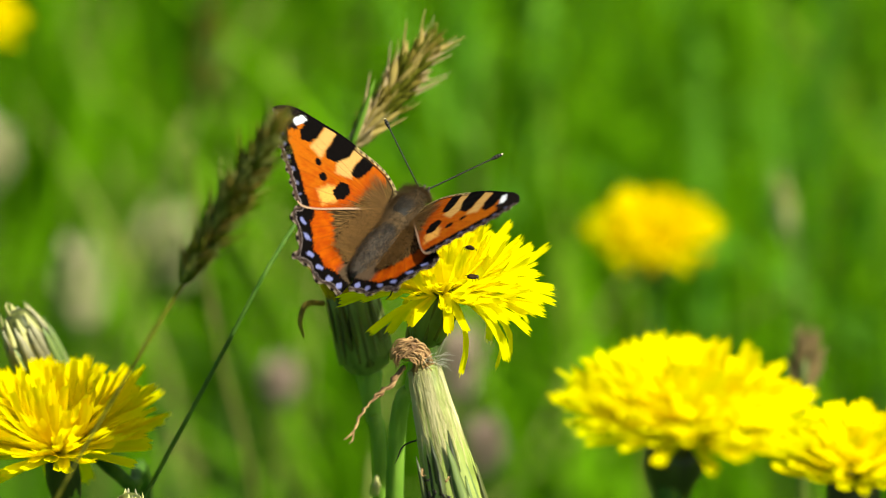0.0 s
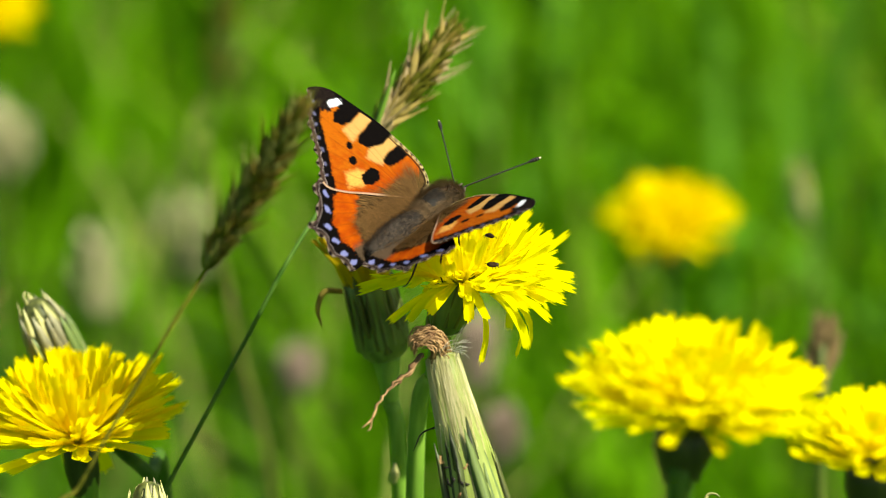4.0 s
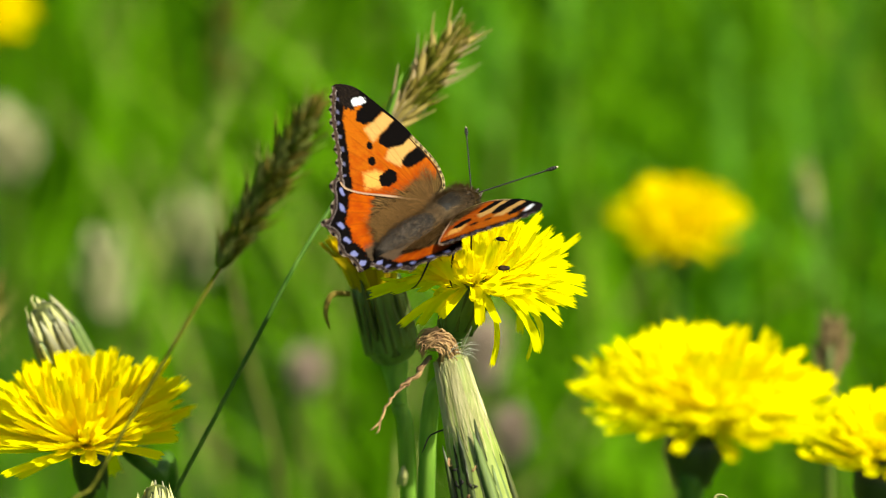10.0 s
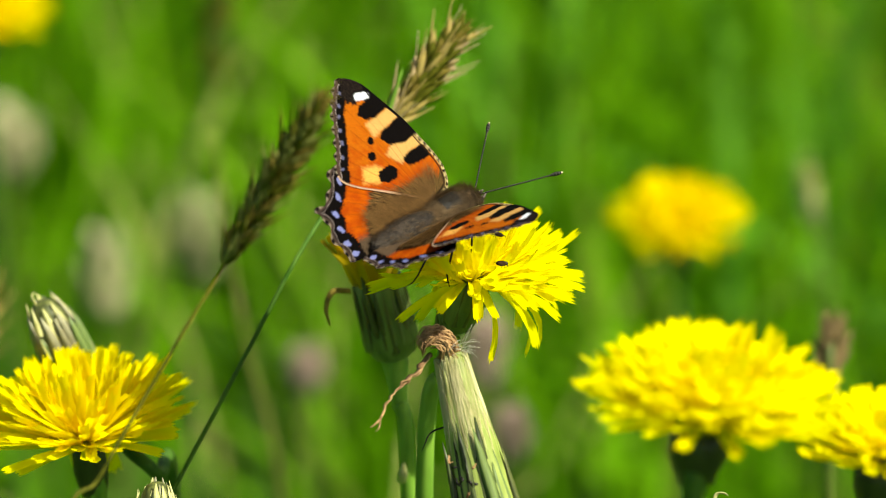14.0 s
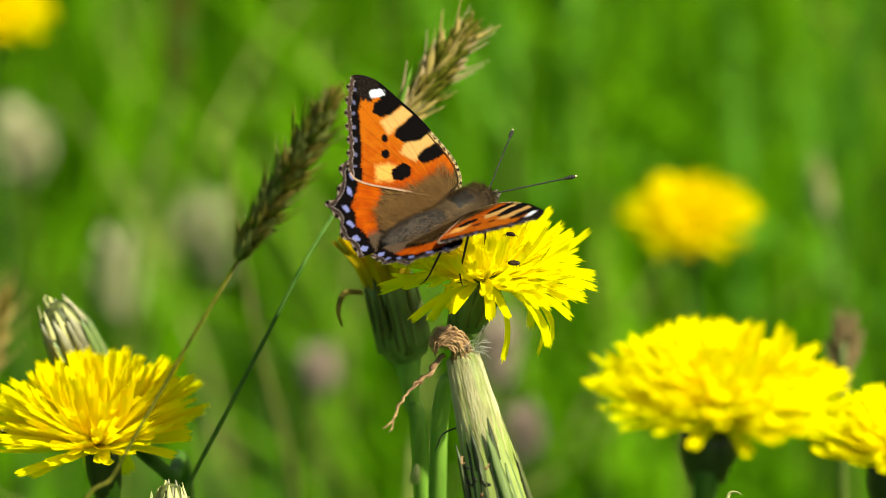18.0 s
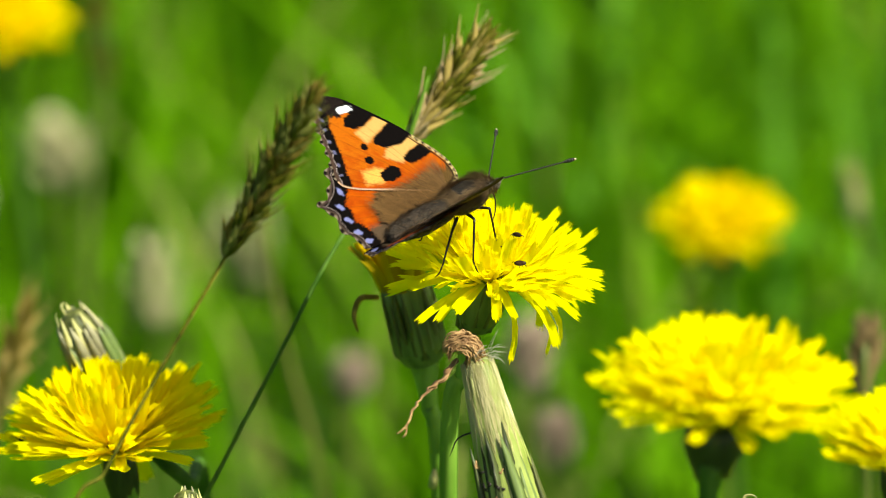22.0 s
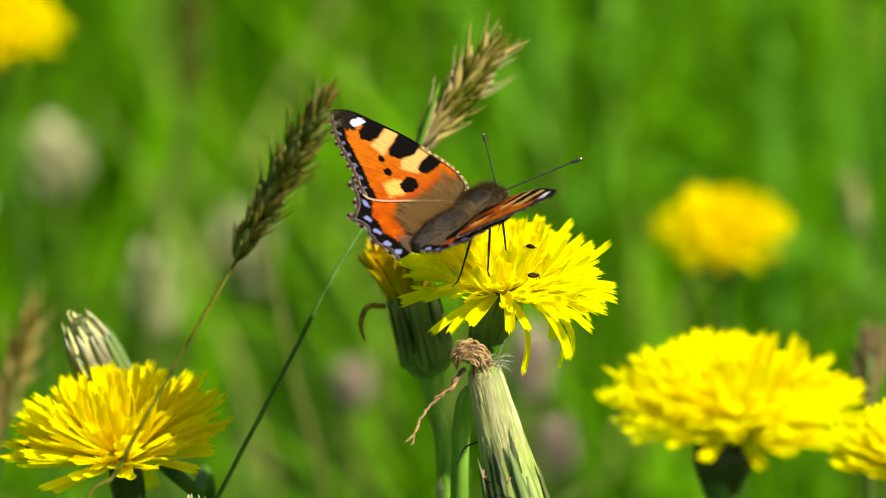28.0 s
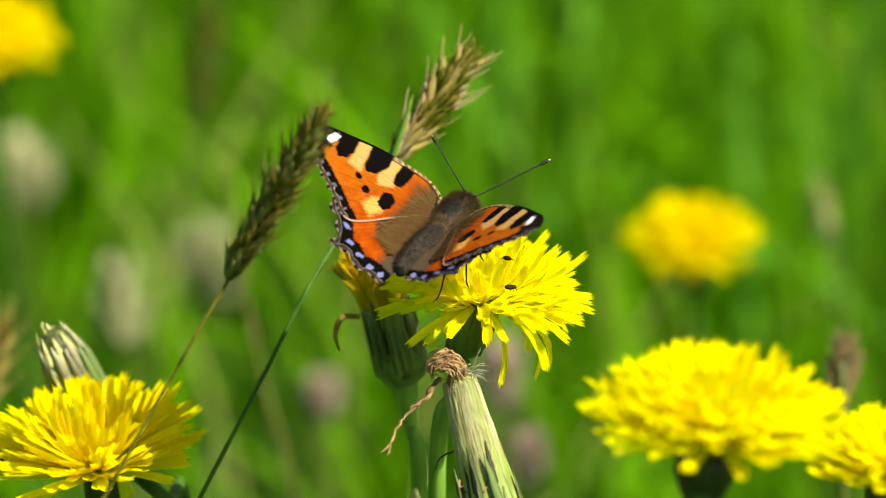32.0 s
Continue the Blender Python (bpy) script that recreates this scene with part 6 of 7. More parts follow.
    walk(bfly_parts['feeler', -1], [
        (0, feeler(-1, -0.767, 0.572, 0.29)),
        (0.5, feeler(-1, -0.789, 0.549, 0.275)),
        (1, feeler(-1, -0.797, 0.548, 0.254)),
        (1.5, feeler(-1, -0.81, 0.536, 0.237)),
        (2, feeler(-1, -0.796, 0.564, 0.219)),
        (2.5, feeler(-1, -0.78, 0.596, 0.191)),
        (3, feeler(-1, -0.749, 0.643, 0.162)),
        (3.5, feeler(-1, -0.742, 0.647, 0.173)),
        (5.5, feeler(-1, -0.651, 0.726, 0.22)),
        (6, feeler(-1, -0.658, 0.725, 0.202)),
        (6.5, feeler(-1, -0.655, 0.717, 0.238)),
        (7, feeler(-1, -0.684, 0.702, 0.2)),
        (7.5, feeler(-1, -0.678, 0.704, 0.214)),
        (8, feeler(-1, -0.693, 0.695, 0.194)),
        (8.5, feeler(-1, -0.684, 0.707, 0.178)),
        (9, feeler(-1, -0.684, 0.715, 0.147)),
        (9.5, feeler(-1, -0.67, 0.724, 0.161)),
        (10, feeler(-1, -0.679, 0.72, 0.143)),
        (10.5, feeler(-1, -0.654, 0.739, 0.161)),
        (11, feeler(-1, -0.657, 0.729, 0.194)),
        (11.5, feeler(-1, -0.585, 0.769, 0.258)),
        (12, feeler(-1, -0.58, 0.782, 0.229)),
        (12.5, feeler(-1, -0.578, 0.758, 0.303)),
        (13, feeler(-1, -0.574, 0.793, 0.207)),
        (13.5, feeler(-1, -0.571, 0.782, 0.248)),
        (14, feeler(-1, -0.565, 0.778, 0.275)),
        (14.5, feeler(-1, -0.576, 0.781, 0.241)),
        (16.5, feeler(-1, -0.559, 0.805, 0.199)),
        (17, feeler(-1, -0.559, 0.807, 0.192)),
        (17.5, feeler(-1, -0.512, 0.834, 0.204)),
        (18, feeler(-1, -0.482, 0.848, 0.22)),
        (18.5, feeler(-1, -0.483, 0.845, 0.227)),
        (19, feeler(-1, -0.538, 0.8, 0.265)),
        (19.5, feeler(-1, -0.447, 0.862, 0.239)),
        (20, feeler(-1, -0.5, 0.841, 0.205)),
        (20.5, feeler(-1, -0.515, 0.828, 0.223)),
        (21, feeler(-1, -0.517, 0.845, 0.138)),
        (21.5, feeler(-1, -0.572, 0.803, 0.17)),
        (22, feeler(-1, -0.563, 0.817, 0.125)),
        (22.5, feeler(-1, -0.566, 0.812, 0.144)),
        (23, feeler(-1, -0.597, 0.773, 0.214)),
        (23.5, feeler(-1, -0.588, 0.783, 0.202)),
        (24, feeler(-1, -0.575, 0.79, 0.214)),
        (24.5, feeler(-1, -0.612, 0.747, 0.261)),
        (25, feeler(-1, -0.637, 0.728, 0.253)),
        (25.5, feeler(-1, -0.621, 0.755, 0.212)),
        (27.5, feeler(-1, -0.669, 0.708, 0.226)),
        (28, feeler(-1, -0.668, 0.721, 0.183)),
        (28.5, feeler(-1, -0.681, 0.708, 0.187)),
        (29, feeler(-1, -0.692, 0.687, 0.222)),
        (29.5, feeler(-1, -0.699, 0.691, 0.185)),
        (30, feeler(-1, -0.71, 0.681, 0.182)),
        (30.5, feeler(-1, -0.722, 0.671, 0.169)),
        (31, feeler(-1, -0.741, 0.645, 0.185)),
        (31.5, feeler(-1, -0.769, 0.609, 0.195)),
        (32, feeler(-1, -0.783, 0.585, 0.211)),
    ])
    walk(bfly_parts['feeler', 1], [
        (0, feeler(1, 0.582, 0.745, 0.326)),
        (0.5, feeler(1, 0.553, 0.765, 0.33)),
        (1, feeler(1, 0.53, 0.779, 0.336)),
        (1.5, feeler(1, 0.514, 0.79, 0.334)),
        (2, feeler(1, 0.526, 0.779, 0.341)),
        (2.5, feeler(1, 0.529, 0.777, 0.341)),
        (3, feeler(1, 0.568, 0.756, 0.325)),
        (3.5, feeler(1, 0.525, 0.777, 0.348)),
        (5.5, feeler(1, 0.494, 0.808, 0.322)),
        (6, feeler(1, 0.478, 0.816, 0.324)),
        (6.5, feeler(1, 0.471, 0.811, 0.347)),
        (7, feeler(1, 0.467, 0.807, 0.363)),
        (7.5, feeler(1, 0.457, 0.81, 0.367)),
        (8, feeler(1, 0.474, 0.812, 0.341)),
        (8.5, feeler(1, 0.491, 0.8, 0.343)),
        (9, feeler(1, 0.485, 0.807, 0.338)),
        (9.5, feeler(1, 0.484, 0.806, 0.341)),
        (10, feeler(1, 0.48, 0.81, 0.336)),
        (10.5, feeler(1, 0.475, 0.809, 0.348)),
        (11, feeler(1, 0.462, 0.816, 0.346)),
        (11.5, feeler(1, 0.467, 0.824, 0.32)),
        (12, feeler(1, 0.482, 0.823, 0.302)),
        (12.5, feeler(1, 0.458, 0.834, 0.308)),
        (13, feeler(1, 0.476, 0.85, 0.226)),
        (13.5, feeler(1, 0.466, 0.836, 0.291)),
        (14, feeler(1, 0.459, 0.835, 0.304)),
        (14.5, feeler(1, 0.469, 0.835, 0.288)),
        (16.5, feeler(1, 0.469, 0.837, 0.281)),
        (17, feeler(1, 0.387, 0.911, 0.146)),
        (17.5, feeler(1, 0.457, 0.852, 0.254)),
        (18, feeler(1, 0.451, 0.862, 0.231)),
        (18.5, feeler(1, 0.445, 0.864, 0.236)),
        (19, feeler(1, 0.226, 0.969, 0.1)),
        (19.5, feeler(1, 0.38, 0.917, 0.119)),
        (20, feeler(1, 0.268, 0.962, 0.053)),
        (20.5, feeler(1, 0.348, 0.937, 0.046)),
        (21, feeler(1, 0.461, 0.881, 0.101)),
        (21.5, feeler(1, 0.441, 0.886, 0.145)),
        (22, feeler(1, 0.514, 0.843, 0.16)),
        (22.5, feeler(1, 0.512, 0.838, 0.191)),
        (23, feeler(1, 0.458, 0.861, 0.221)),
        (23.5, feeler(1, 0.494, 0.841, 0.218)),
        (24, feeler(1, 0.491, 0.841, 0.225)),
        (24.5, feeler(1, 0.459, 0.849, 0.262)),
        (25, feeler(1, 0.403, 0.887, 0.227)),
        (25.5, feeler(1, 0.461, 0.856, 0.233)),
        (27.5, feeler(1, 0.524, 0.79, 0.32)),
        (28, feeler(1, 0.539, 0.765, 0.354)),
        (28.5, feeler(1, 0.547, 0.764, 0.343)),
        (29, feeler(1, 0.54, 0.771, 0.339)),
        (29.5, feeler(1, 0.545, 0.771, 0.328)),
        (30, feeler(1, 0.553, 0.764, 0.331)),
        (30.5, feeler(1, 0.543, 0.769, 0.338)),
        (31, feeler(1, 0.548, 0.757, 0.356)),
        (31.5, feeler(1, 0.564, 0.752, 0.341)),
        (32, feeler(1, 0.565, 0.743, 0.359)),
    ])
    seat_rows = [
        (0, pose(-0.003, -0.004, 0, -0.047, -0.115, 0)),
        (0.5, pose(-0.003, -0.004, 0, -0.097, -0.117, 0)),
        (1, pose(-0.003, -0.004, 0, -0.121, -0.131, 0)),
        (1.5, pose(-0.003, -0.004, 0, -0.106, -0.13, 0)),
        (2, pose(-0.003, -0.004, 0, -0.006, -0.024, 0)),
        (2.5, pose(-0.003, -0.004, 0, -0.065, -0.094, 0)),
        (3, pose(-0.003, -0.004, 0, -0.024, -0.058, 0)),
        (3.5, pose(-0.003, -0.004, 0, 0.005, -0.032, 0)),
        (5.5, pose(-0.003, -0.004, 0, -0.094, -0.085, 0)),
        (6, pose(-0.003, -0.004, 0, 0.002, 0.024, 0)),
        (6.5, pose(-0.003, -0.004, 0, 0.008, -0.004, 0)),
        (7, pose(-0.003, -0.004, 0, 0.016, 0.036, 0)),
        (7.5, pose(-0.003, -0.004, 0, 0.045, 0.023, 0)),
        (8, pose(-0.003, -0.004, 0, -0.006, -0.023, 0)),
        (8.5, pose(-0.003, -0.004, 0, 0.036, 0.041, 0)),
        (9, pose(-0.003, -0.004, 0, 0.013, 0.01, 0)),
        (9.5, pose(-0.003, -0.004, 0, 0.015, 0.024, 0)),
        (10, pose(-0.003, -0.004, 0, 0.07, 0.049, 0)),
        (10.5, pose(-0.003, -0.004, 0, -0.033, -0.011, 0)),
        (11, pose(-0.003, -0.004, 0, 0.039, 0.027, 0)),
        (11.5, pose(-0.003, -0.004, 0, -0.009, 0.004, 0)),
        (12, pose(-0.003, -0.004, 0, 0.01, 0.018, 0)),
        (12.5, pose(-0.003, -0.004, 0, -0.026, -0.015, 0)),
        (13, pose(-0.003, -0.004, 0, -0, 0, 0)),
        (13.5, pose(-0.003, -0.004, 0, -0.026, -0.02, 0)),
        (14, pose(-0.003, -0.004, 0, -0.054, -0.015, 0)),
        (14.5, pose(-0.003, -0.004, 0, 0.017, 0.048, 0)),
        (16.5, pose(-0.003, -0.004, 0, -0.033, 0.001, 0)),
        (17, pose(-0.003, -0.004, 0, -0.02, 0.008, 0)),
        (17.5, pose(-0.003, -0.004, 0, -0.09, -0.015, 0)),
        (18, pose(-0.003, -0.004, 0, -0.104, -0.016, 0)),
        (18.5, pose(-0.003, -0.004, 0, -0.096, -0.008, 0)),
        (19, pose(-0.003, -0.004, 0, -0.087, -0.033, 0)),
        (19.5, pose(-0.003, -0.004, 0, -0.006, -0.037, 0)),
        (20, pose(-0.003, -0.004, 0, -0.342, -0.25, 0)),
        (20.5, pose(-0.003, -0.004, 0, -0.242, -0.136, 0)),
        (21, pose(-0.003, -0.004, 0, -0.376, -0.246, 0)),
        (21.5, pose(-0.003, -0.004, 0, -0.349, -0.265, 0)),
        (22, pose(-0.003, -0.004, 0, -0.352, -0.232, 0)),
        (22.5, pose(-0.003, -0.004, 0, -0.365, -0.207, 0)),
        (23, pose(-0.003, -0.004, 0, -0.333, -0.186, 0)),
        (23.5, pose(-0.003, -0.004, 0, -0.234, -0.075, 0)),
        (24, pose(-0.003, -0.004, 0, -0.266, -0.212, 0)),
        (24.5, pose(-0.003, -0.004, 0, -0.258, -0.08, 0)),
        (25, pose(-0.003, -0.004, 0, -0.195, -0.051, 0)),
        (25.5, pose(-0.003, -0.004, 0, -0.209, -0.067, 0)),
        (27.5, pose(-0.003, -0.004, 0, -0.025, 0.064, 0)),
        (28, pose(-0.003, -0.004, 0, -0.187, -0.065, 0)),
        (28.5, pose(-0.003, -0.004, 0, -0.157, -0.026, 0)),
        (29, pose(-0.003, -0.004, 0, -0.153, -0.064, 0)),
        (29.5, pose(-0.003, -0.004, 0, -0.241, -0.135, 0)),
        (30, pose(-0.003, -0.004, 0, -0.185, -0.092, 0)),
        (30.5, pose(-0.003, -0.004, 0, -0.217, -0.167, 0)),
        (31, pose(-0.003, -0.004, 0, -0.177, -0.085, 0)),
        (31.5, pose(-0.003, -0.004, 0, -0.106, -0.029, 0)),
        (32, pose(-0.003, -0.004, 0, -0.038, -0.003, 0)),
    ]
    walk(seat_flower, seat_rows)
    rest = pose(-0.003, -0.004, 0)
    riding(beetle_a, seat_rows, rest, BEETLE_A)
    riding(beetle_b, seat_rows, rest, BEETLE_B)
    walk(wide_flower, [
        (0, pose(0.033, -0.078, 0, 0.028, 0.09, 0)),
        (0.5, pose(0.033, -0.078, 0, -0.17, -0.094, 0)),
        (1, pose(0.033, -0.078, 0, -0.138, -0.112, 0)),
        (1.5, pose(0.033, -0.078, 0, -0.175, -0.068, 0)),
        (2, pose(0.033, -0.078, 0, 0.015, -0.013, 0)),
        (2.5, pose(0.033, -0.078, 0, -0.091, 0.014, 0)),
        (3, pose(0.033, -0.078, 0, -0.1, -0.07, 0)),
        (3.5, pose(0.033, -0.078, 0, -0.226, -0.114, 0)),
        (5.5, pose(0.033, -0.078, 0, -0.085, -0.094, 0)),
        (6, pose(0.033, -0.078, 0, 0.102, -0.039, 0)),
        (6.5, pose(0.033, -0.078, 0, 0.058, 0.001, 0)),
        (7, pose(0.033, -0.078, 0, 0.064, -0.031, 0)),
        (7.5, pose(0.033, -0.078, 0, 0.04, -0.049, 0)),
        (8, pose(0.033, -0.078, 0, 0.048, -0.043, 0)),
        (8.5, pose(0.033, -0.078, 0, 0.082, -0.03, 0)),
        (9, pose(0.033, -0.078, 0, 0.065, -0.013, 0)),
        (9.5, pose(0.033, -0.078, 0, 0.013, -0.049, 0)),
        (10, pose(0.033, -0.078, 0, 0.013, -0.07, 0)),
        (10.5, pose(0.033, -0.078, 0, 0.122, 0.014, 0)),
        (11, pose(0.033, -0.078, 0, 0.088, -0.022, 0)),
        (11.5, pose(0.033, -0.078, 0, -0.008, -0.065, 0)),
        (12, pose(0.033, -0.078, 0, 0.009, -0.008, 0)),
        (12.5, pose(0.033, -0.078, 0, 0.076, 0.01, 0)),
        (13, pose(0.033, -0.078, 0, 0, 0, 0)),
        (13.5, pose(0.033, -0.078, 0, 0.079, 0.027, 0)),
        (14, pose(0.033, -0.078, 0, 0.001, 0.031, 0)),
        (14.5, pose(0.033, -0.078, 0, 0.064, 0.017, 0)),
        (16.5, pose(0.033, -0.078, 0, 0.072, 0.04, 0)),
        (17, pose(0.033, -0.078, 0, 0.031, 0.022, 0)),
        (17.5, pose(0.033, -0.078, 0, -0.029, -0.07, 0)),
        (18, pose(0.033, -0.078, 0, -0.046, -0.027, 0)),
        (18.5, pose(0.033, -0.078, 0, -0.039, -0.066, 0)),
        (19, pose(0.033, -0.078, 0, -0.08, -0.136, 0)),
        (19.5, pose(0.033, -0.078, 0, -0.007, -0.069, 0)),
        (20, pose(0.033, -0.078, 0, -0.11, -0.157, 0)),
        (20.5, pose(0.033, -0.078, 0, -0.325, -0.217, 0)),
        (21, pose(0.033, -0.078, 0, -0.444, -0.233, 0)),
        (21.5, pose(0.033, -0.078, 0, -0.321, -0.136, 0)),
        (22, pose(0.033, -0.078, 0, -0.477, -0.164, 0)),
        (22.5, pose(0.033, -0.078, 0, -0.386, -0.187, 0)),
        (23, pose(0.033, -0.078, 0, -0.308, 0.031, 0)),
        (23.5, pose(0.033, -0.078, 0, -0.169, 0.084, 0)),
        (24, pose(0.033, -0.078, 0, -0.299, 0.048, 0)),
        (24.5, pose(0.033, -0.078, 0, -0.24, 0, 0)),
        (25, pose(0.033, -0.078, 0, -0.282, -0.047, 0)),
        (25.5, pose(0.033, -0.078, 0, -0.244, -0.055, 0)),
        (27.5, pose(0.033, -0.078, 0, 0.087, -0.059, 0)),
        (28, pose(0.033, -0.078, 0, -0.108, -0.152, 0)),
        (28.5, pose(0.033, -0.078, 0, -0.081, -0.147, 0)),
        (29, pose(0.033, -0.078, 0, 0.025, -0.118, 0)),
        (29.5, pose(0.033, -0.078, 0, -0.107, -0.093, 0)),
        (30, pose(0.033, -0.078, 0, -0.106, -0.126, 0)),
        (30.5, pose(0.033, -0.078, 0, -0.136, -0.137, 0)),
        (31, pose(0.033, -0.078, 0, -0.049, -0.106, 0)),
        (31.5, pose(0.033, -0.078, 0, -0.137, -0.09, 0)),
        (32, pose(0.033, -0.078, 0, 0.027, -0.05, 0)),
    ])
    walk(rear_spike, [
        (0, pose(-0.075, -0.012, 0, -0.17, -0.094, 0)),
        (0.5, pose(-0.075, -0.012, 0, -0.231, -0.128, 0)),
        (1, pose(-0.075, -0.012, 0, -0.154, -0.081, 0)),
        (1.5, pose(-0.075, -0.012, 0, -0.034, 0.047, 0)),
        (2, pose(-0.075, -0.012, 0, 0.071, 0.064, 0)),
        (2.5, pose(-0.075, -0.012, 0, -0.088, 0.014, 0)),
        (3, pose(-0.075, -0.012, 0, -0.062, -0.052, 0)),
        (3.5, pose(-0.075, -0.012, 0, -0.035, -0.001, 0)),
        (5.5, pose(-0.075, -0.012, 0, -0.079, 0.044, 0)),
        (6, pose(-0.075, -0.012, 0, 0.02, 0.024, 0)),
        (6.5, pose(-0.075, -0.012, 0, -0.091, 0.005, 0)),
        (7, pose(-0.075, -0.012, 0, -0.025, 0.066, 0)),
        (7.5, pose(-0.075, -0.012, 0, -0.018, 0.027, 0)),
        (8, pose(-0.075, -0.012, 0, -0.112, -0.024, 0)),
        (8.5, pose(-0.075, -0.012, 0, -0.077, -0.007, 0)),
        (9, pose(-0.075, -0.012, 0, -0.039, 0.008, 0)),
        (9.5, pose(-0.075, -0.012, 0, 0.004, 0.06, 0)),
        (10, pose(-0.075, -0.012, 0, 0.004, 0.036, 0)),
        (10.5, pose(-0.075, -0.012, 0, -0.133, 0.005, 0)),
        (11, pose(-0.075, -0.012, 0, -0.019, -0.018, 0)),
        (11.5, pose(-0.075, -0.012, 0, -0.014, 0.01, 0)),
        (12, pose(-0.075, -0.012, 0, 0.002, 0.004, 0)),
        (12.5, pose(-0.075, -0.012, 0, -0.078, 0.033, 0)),
        (13, pose(-0.075, -0.012, 0, 0, 0, 0)),
        (13.5, pose(-0.075, -0.012, 0, -0.025, -0.02, 0)),
        (14, pose(-0.075, -0.012, 0, -0.05, 0.005, 0)),
        (14.5, pose(-0.075, -0.012, 0, -0.159, -0.013, 0)),
        (16.5, pose(-0.075, -0.012, 0, 0.014, -0.008, 0)),
        (17, pose(-0.075, -0.012, 0, -0.035, 0.052, 0)),
        (17.5, pose(-0.075, -0.012, 0, -0.226, -0.049, 0)),
        (18, pose(-0.075, -0.012, 0, -0.134, -0.048, 0)),
        (18.5, pose(-0.075, -0.012, 0, -0.076, 0.012, 0)),
        (19, pose(-0.075, -0.012, 0, -0.132, 0.001, 0)),
        (19.5, pose(-0.075, -0.012, 0, -0.104, -0.057, 0)),
        (20, pose(-0.075, -0.012, 0, -0.433, -0.283, 0)),
        (20.5, pose(-0.075, -0.012, 0, -0.395, -0.235, 0)),
        (21, pose(-0.075, -0.012, 0, 0.007, 0.039, 0)),
        (21.5, pose(-0.075, -0.012, 0, -0.037, -0.044, 0)),
        (22, pose(-0.075, -0.012, 0, -0.034, 0.021, 0)),
        (22.5, pose(-0.075, -0.012, 0, -0.047, 0.094, 0)),
        (23, pose(-0.075, -0.012, 0, -0.018, 0.073, 0)),
        (23.5, pose(-0.075, -0.012, 0, -0.021, 0.005, 0)),
        (24, pose(-0.075, -0.012, 0, -0.315, -0.087, 0)),
        (24.5, pose(-0.075, -0.012, 0, 0.003, 0.115, 0)),
        (25, pose(-0.075, -0.012, 0, 0.167, 0.182, 0)),
        (25.5, pose(-0.075, -0.012, 0, -0.04, 0.067, 0)),
        (27.5, pose(-0.075, -0.012, 0, 0.083, 0.061, 0)),
        (28, pose(-0.075, -0.012, 0, -0.068, 0.096, 0)),
        (28.5, pose(-0.075, -0.012, 0, -0.107, 0.033, 0)),
        (29, pose(-0.075, -0.012, 0, -0.165, -0.044, 0)),
        (29.5, pose(-0.075, -0.012, 0, -0.25, 0.031, 0)),
        (30, pose(-0.075, -0.012, 0, 0.012, 0.04, 0)),
        (30.5, pose(-0.075, -0.012, 0, -0.029, 0.01, 0)),
        (31, pose(-0.075, -0.012, 0, -0.079, 0.026, 0)),
        (31.5, pose(-0.075, -0.012, 0, 0.08, 0.105, 0)),
        (32, pose(-0.075, -0.012, 0, 0.091, 0.115, 0)),
    ])
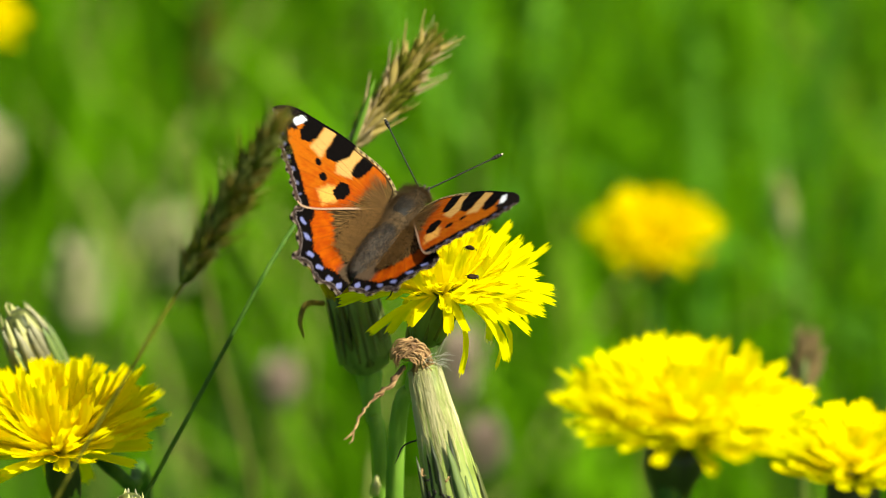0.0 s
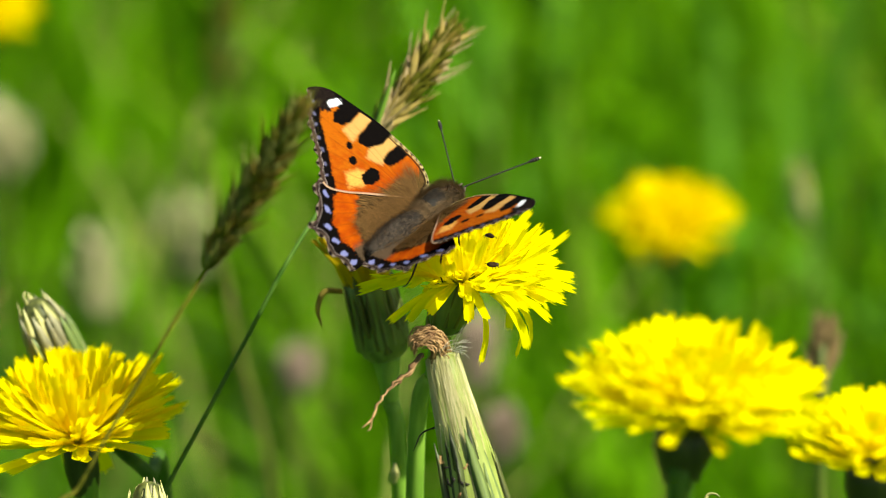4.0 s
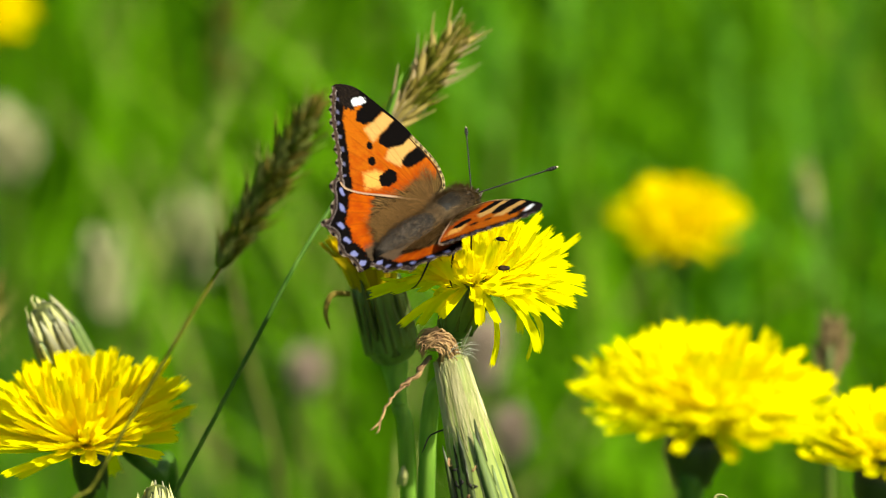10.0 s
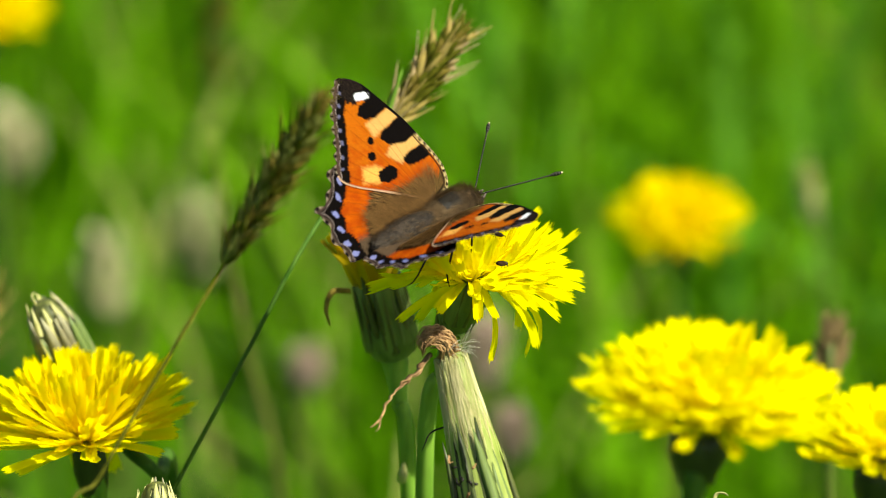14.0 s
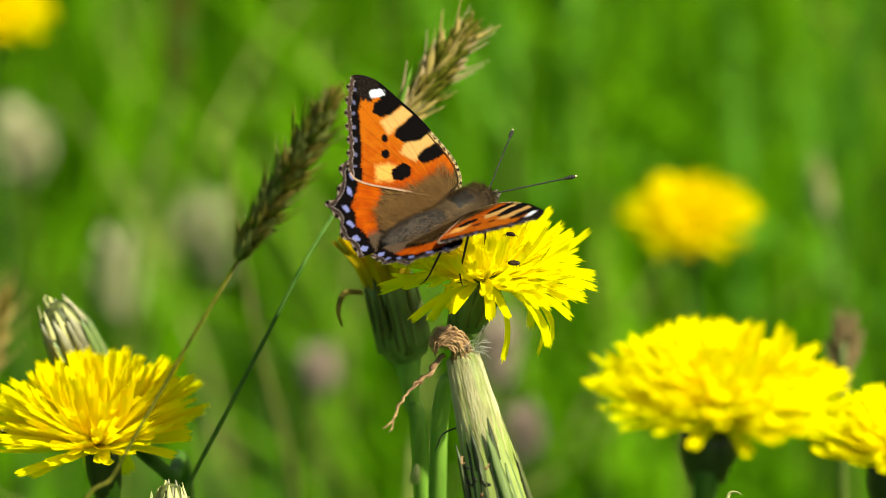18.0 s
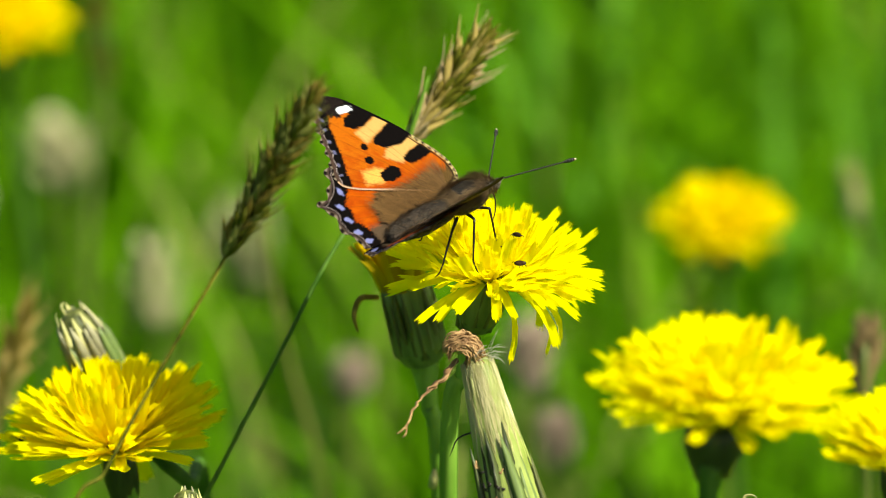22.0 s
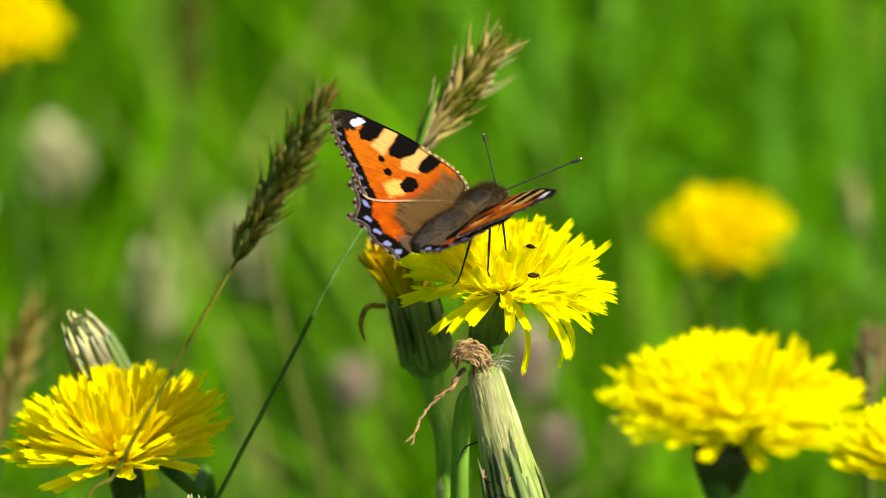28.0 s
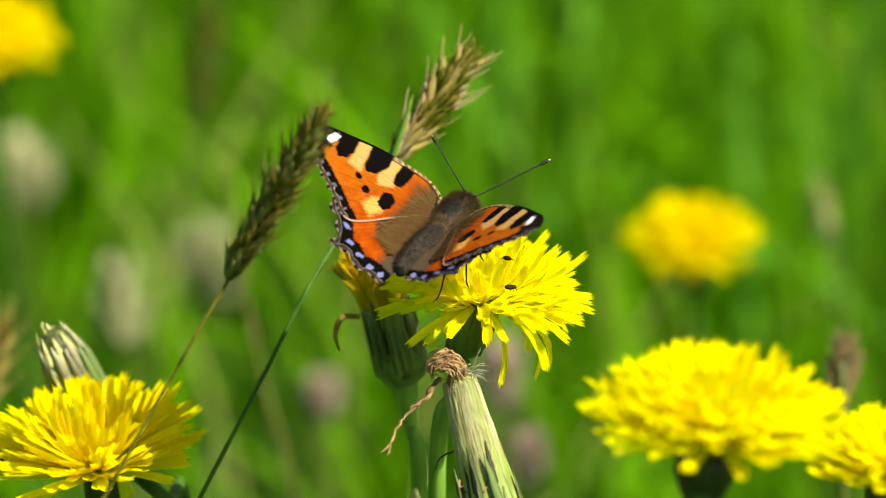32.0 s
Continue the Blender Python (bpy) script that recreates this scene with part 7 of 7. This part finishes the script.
    walk(front_spike, [
        (0, pose(-0.082, -0.122, 0, -0.180, -0.314, 0)),
        (0.5, pose(-0.082, -0.122, 0, -0.652, -0.329, 0)),
        (1, pose(-0.082, -0.122, 0, -1.067, -0.365, 0)),
        (1.5, pose(-0.082, -0.122, 0, -1.182, -0.323, 0)),
        (2, pose(-0.082, -0.122, 0, -1.211, -0.293, 0)),
        (2.5, pose(-0.082, -0.122, 0, -0.930, -0.303, 0)),
        (3, pose(-0.082, -0.122, 0, -0.648, -0.305, 0)),
        (3.5, pose(-0.082, -0.122, 0, -0.622, -0.185, 0)),
        (5.5, pose(-0.082, -0.122, 0, -0.348, -0.175, 0)),
        (6, pose(-0.082, -0.122, 0, -0.338, -0.174, 0)),
        (6.5, pose(-0.082, -0.122, 0, -0.396, -0.114, 0)),
        (7, pose(-0.082, -0.122, 0, -0.562, -0.073, 0)),
        (7.5, pose(-0.082, -0.122, 0, -0.502, -0.032, 0)),
        (8, pose(-0.082, -0.122, 0, -0.518, -0.037, 0)),
        (8.5, pose(-0.082, -0.122, 0, -0.794, 0.007, 0)),
        (9, pose(-0.082, -0.122, 0, -1.146, -0.006, 0)),
        (9.5, pose(-0.082, -0.122, 0, -1.144, -0.026, 0)),
        (10, pose(-0.082, -0.122, 0, -1.193, -0.045, 0)),
        (10.5, pose(-0.082, -0.122, 0, -1.081, 0.029, 0)),
        (11, pose(-0.082, -0.122, 0, -1.054, 0.103, 0)),
        (11.5, pose(-0.082, -0.122, 0, -1.011, 0.043, 0)),
        (12, pose(-0.082, -0.122, 0, -1.015, -0.045, 0)),
        (12.5, pose(-0.082, -0.122, 0, -1.121, -0.053, 0)),
        (13, pose(-0.082, -0.122, 0, -1.227, 0.003, 0)),
        (13.5, pose(-0.082, -0.122, 0, -1.333, 0.029, 0)),
        (14, pose(-0.082, -0.122, 0, -1.379, 0.056, 0)),
        (14.5, pose(-0.082, -0.122, 0, -1.339, 0.030, 0)),
        (16.5, pose(-0.082, -0.122, 0, -1.178, 0.029, 0)),
        (17, pose(-0.082, -0.122, 0, -1.100, 0.056, 0)),
        (17.5, pose(-0.082, -0.122, 0, -1.570, 0.083, 0)),
        (18, pose(-0.082, -0.122, 0, -2.071, 0.070, 0)),
        (18.5, pose(-0.082, -0.122, 0, -1.884, -0.025, 0)),
        (19, pose(-0.082, -0.122, 0, -1.695, -0.123, 0)),
        (19.5, pose(-0.082, -0.122, 0, -1.658, -0.327, 0)),
        (20, pose(-0.082, -0.122, 0, -1.572, -0.486, 0)),
        (20.5, pose(-0.082, -0.122, 0, -1.203, -0.125, 0)),
        (21, pose(-0.082, -0.122, 0, -0.856, 0.125, 0)),
        (21.5, pose(-0.082, -0.122, 0, -2.091, -0.293, 0)),
        (22, pose(-0.082, -0.122, 0, -2.985, -0.618, 0)),
        (22.5, pose(-0.082, -0.122, 0, -3.365, -0.344, 0)),
        (23, pose(-0.082, -0.122, 0, -3.541, -0.122, 0)),
        (23.5, pose(-0.082, -0.122, 0, -3.318, -0.394, 0)),
        (24, pose(-0.082, -0.122, 0, -2.914, -0.454, 0)),
        (24.5, pose(-0.082, -0.122, 0, -2.728, -0.002, 0)),
        (25, pose(-0.082, -0.122, 0, -2.350, 0.137, 0)),
        (25.5, pose(-0.082, -0.122, 0, -2.340, -0.112, 0)),
        (27.5, pose(-0.082, -0.122, 0, -2.461, -0.214, 0)),
        (28, pose(-0.082, -0.122, 0, -3.730, -0.596, 0)),
        (28.5, pose(-0.082, -0.122, 0, -3.631, -0.658, 0)),
        (29, pose(-0.082, -0.122, 0, -2.240, 0.059, 0)),
        (29.5, pose(-0.082, -0.122, 0, -2.933, -0.519, 0)),
        (30, pose(-0.082, -0.122, 0, -3.843, -0.640, 0)),
        (30.5, pose(-0.082, -0.122, 0, -2.141, -0.132, 0)),
        (31, pose(-0.082, -0.122, 0, -3.818, -0.501, 0)),
        (31.5, pose(-0.082, -0.122, 0, -2.772, -0.313, 0)),
        (32, pose(-0.082, -0.122, 0, -2.823, -0.103, 0)),
    ])
    walk(tall_spike, [
        (0, pose(-0.084, 0.325, 0, 0, 1.45, 0)),
        (6, pose(-0.084, 0.325, 0, 0, 1.4, 0)),
        (13, pose(-0.084, 0.325, 0, 0, 0.55, 0)),
        (17, pose(-0.084, 0.325, 0, 0, -0.45, 0)),
        (19, pose(-0.084, 0.325, 0, 0, -5.45, 0)),
        (20, pose(-0.084, 0.325, 0, 0, -4.45, 0)),
        (22, pose(-0.084, 0.325, 0, 0, -11.15, 0)),
        (25, pose(-0.084, 0.325, 0, 0, -4.25, 0)),
        (28, pose(-0.084, 0.325, 0, 0, -4.65, 0)),
        (32, pose(-0.084, 0.325, 0, 0, -1.2, 0)),
    ])
    walk(corner_bloom, [
        (0, pose(-0.096, 0.328, 0, 0, 0, 0)),
        (6, pose(-0.096, 0.328, 0, 0, -0.528, 0)),
        (9, pose(-0.096, 0.328, 0, 0, -0.98, 0)),
        (13, pose(-0.096, 0.328, 0, 0, 0, 0)),
        (19, pose(-0.096, 0.328, 0, 0, -0.641, 0)),
        (23, pose(-0.096, 0.328, 0, 0, -1.357, 0)),
        (28, pose(-0.096, 0.328, 0, 0, -1.771, 0)),
        (32, pose(-0.096, 0.328, 0, 0, 0, 0)),
    ])


motions()
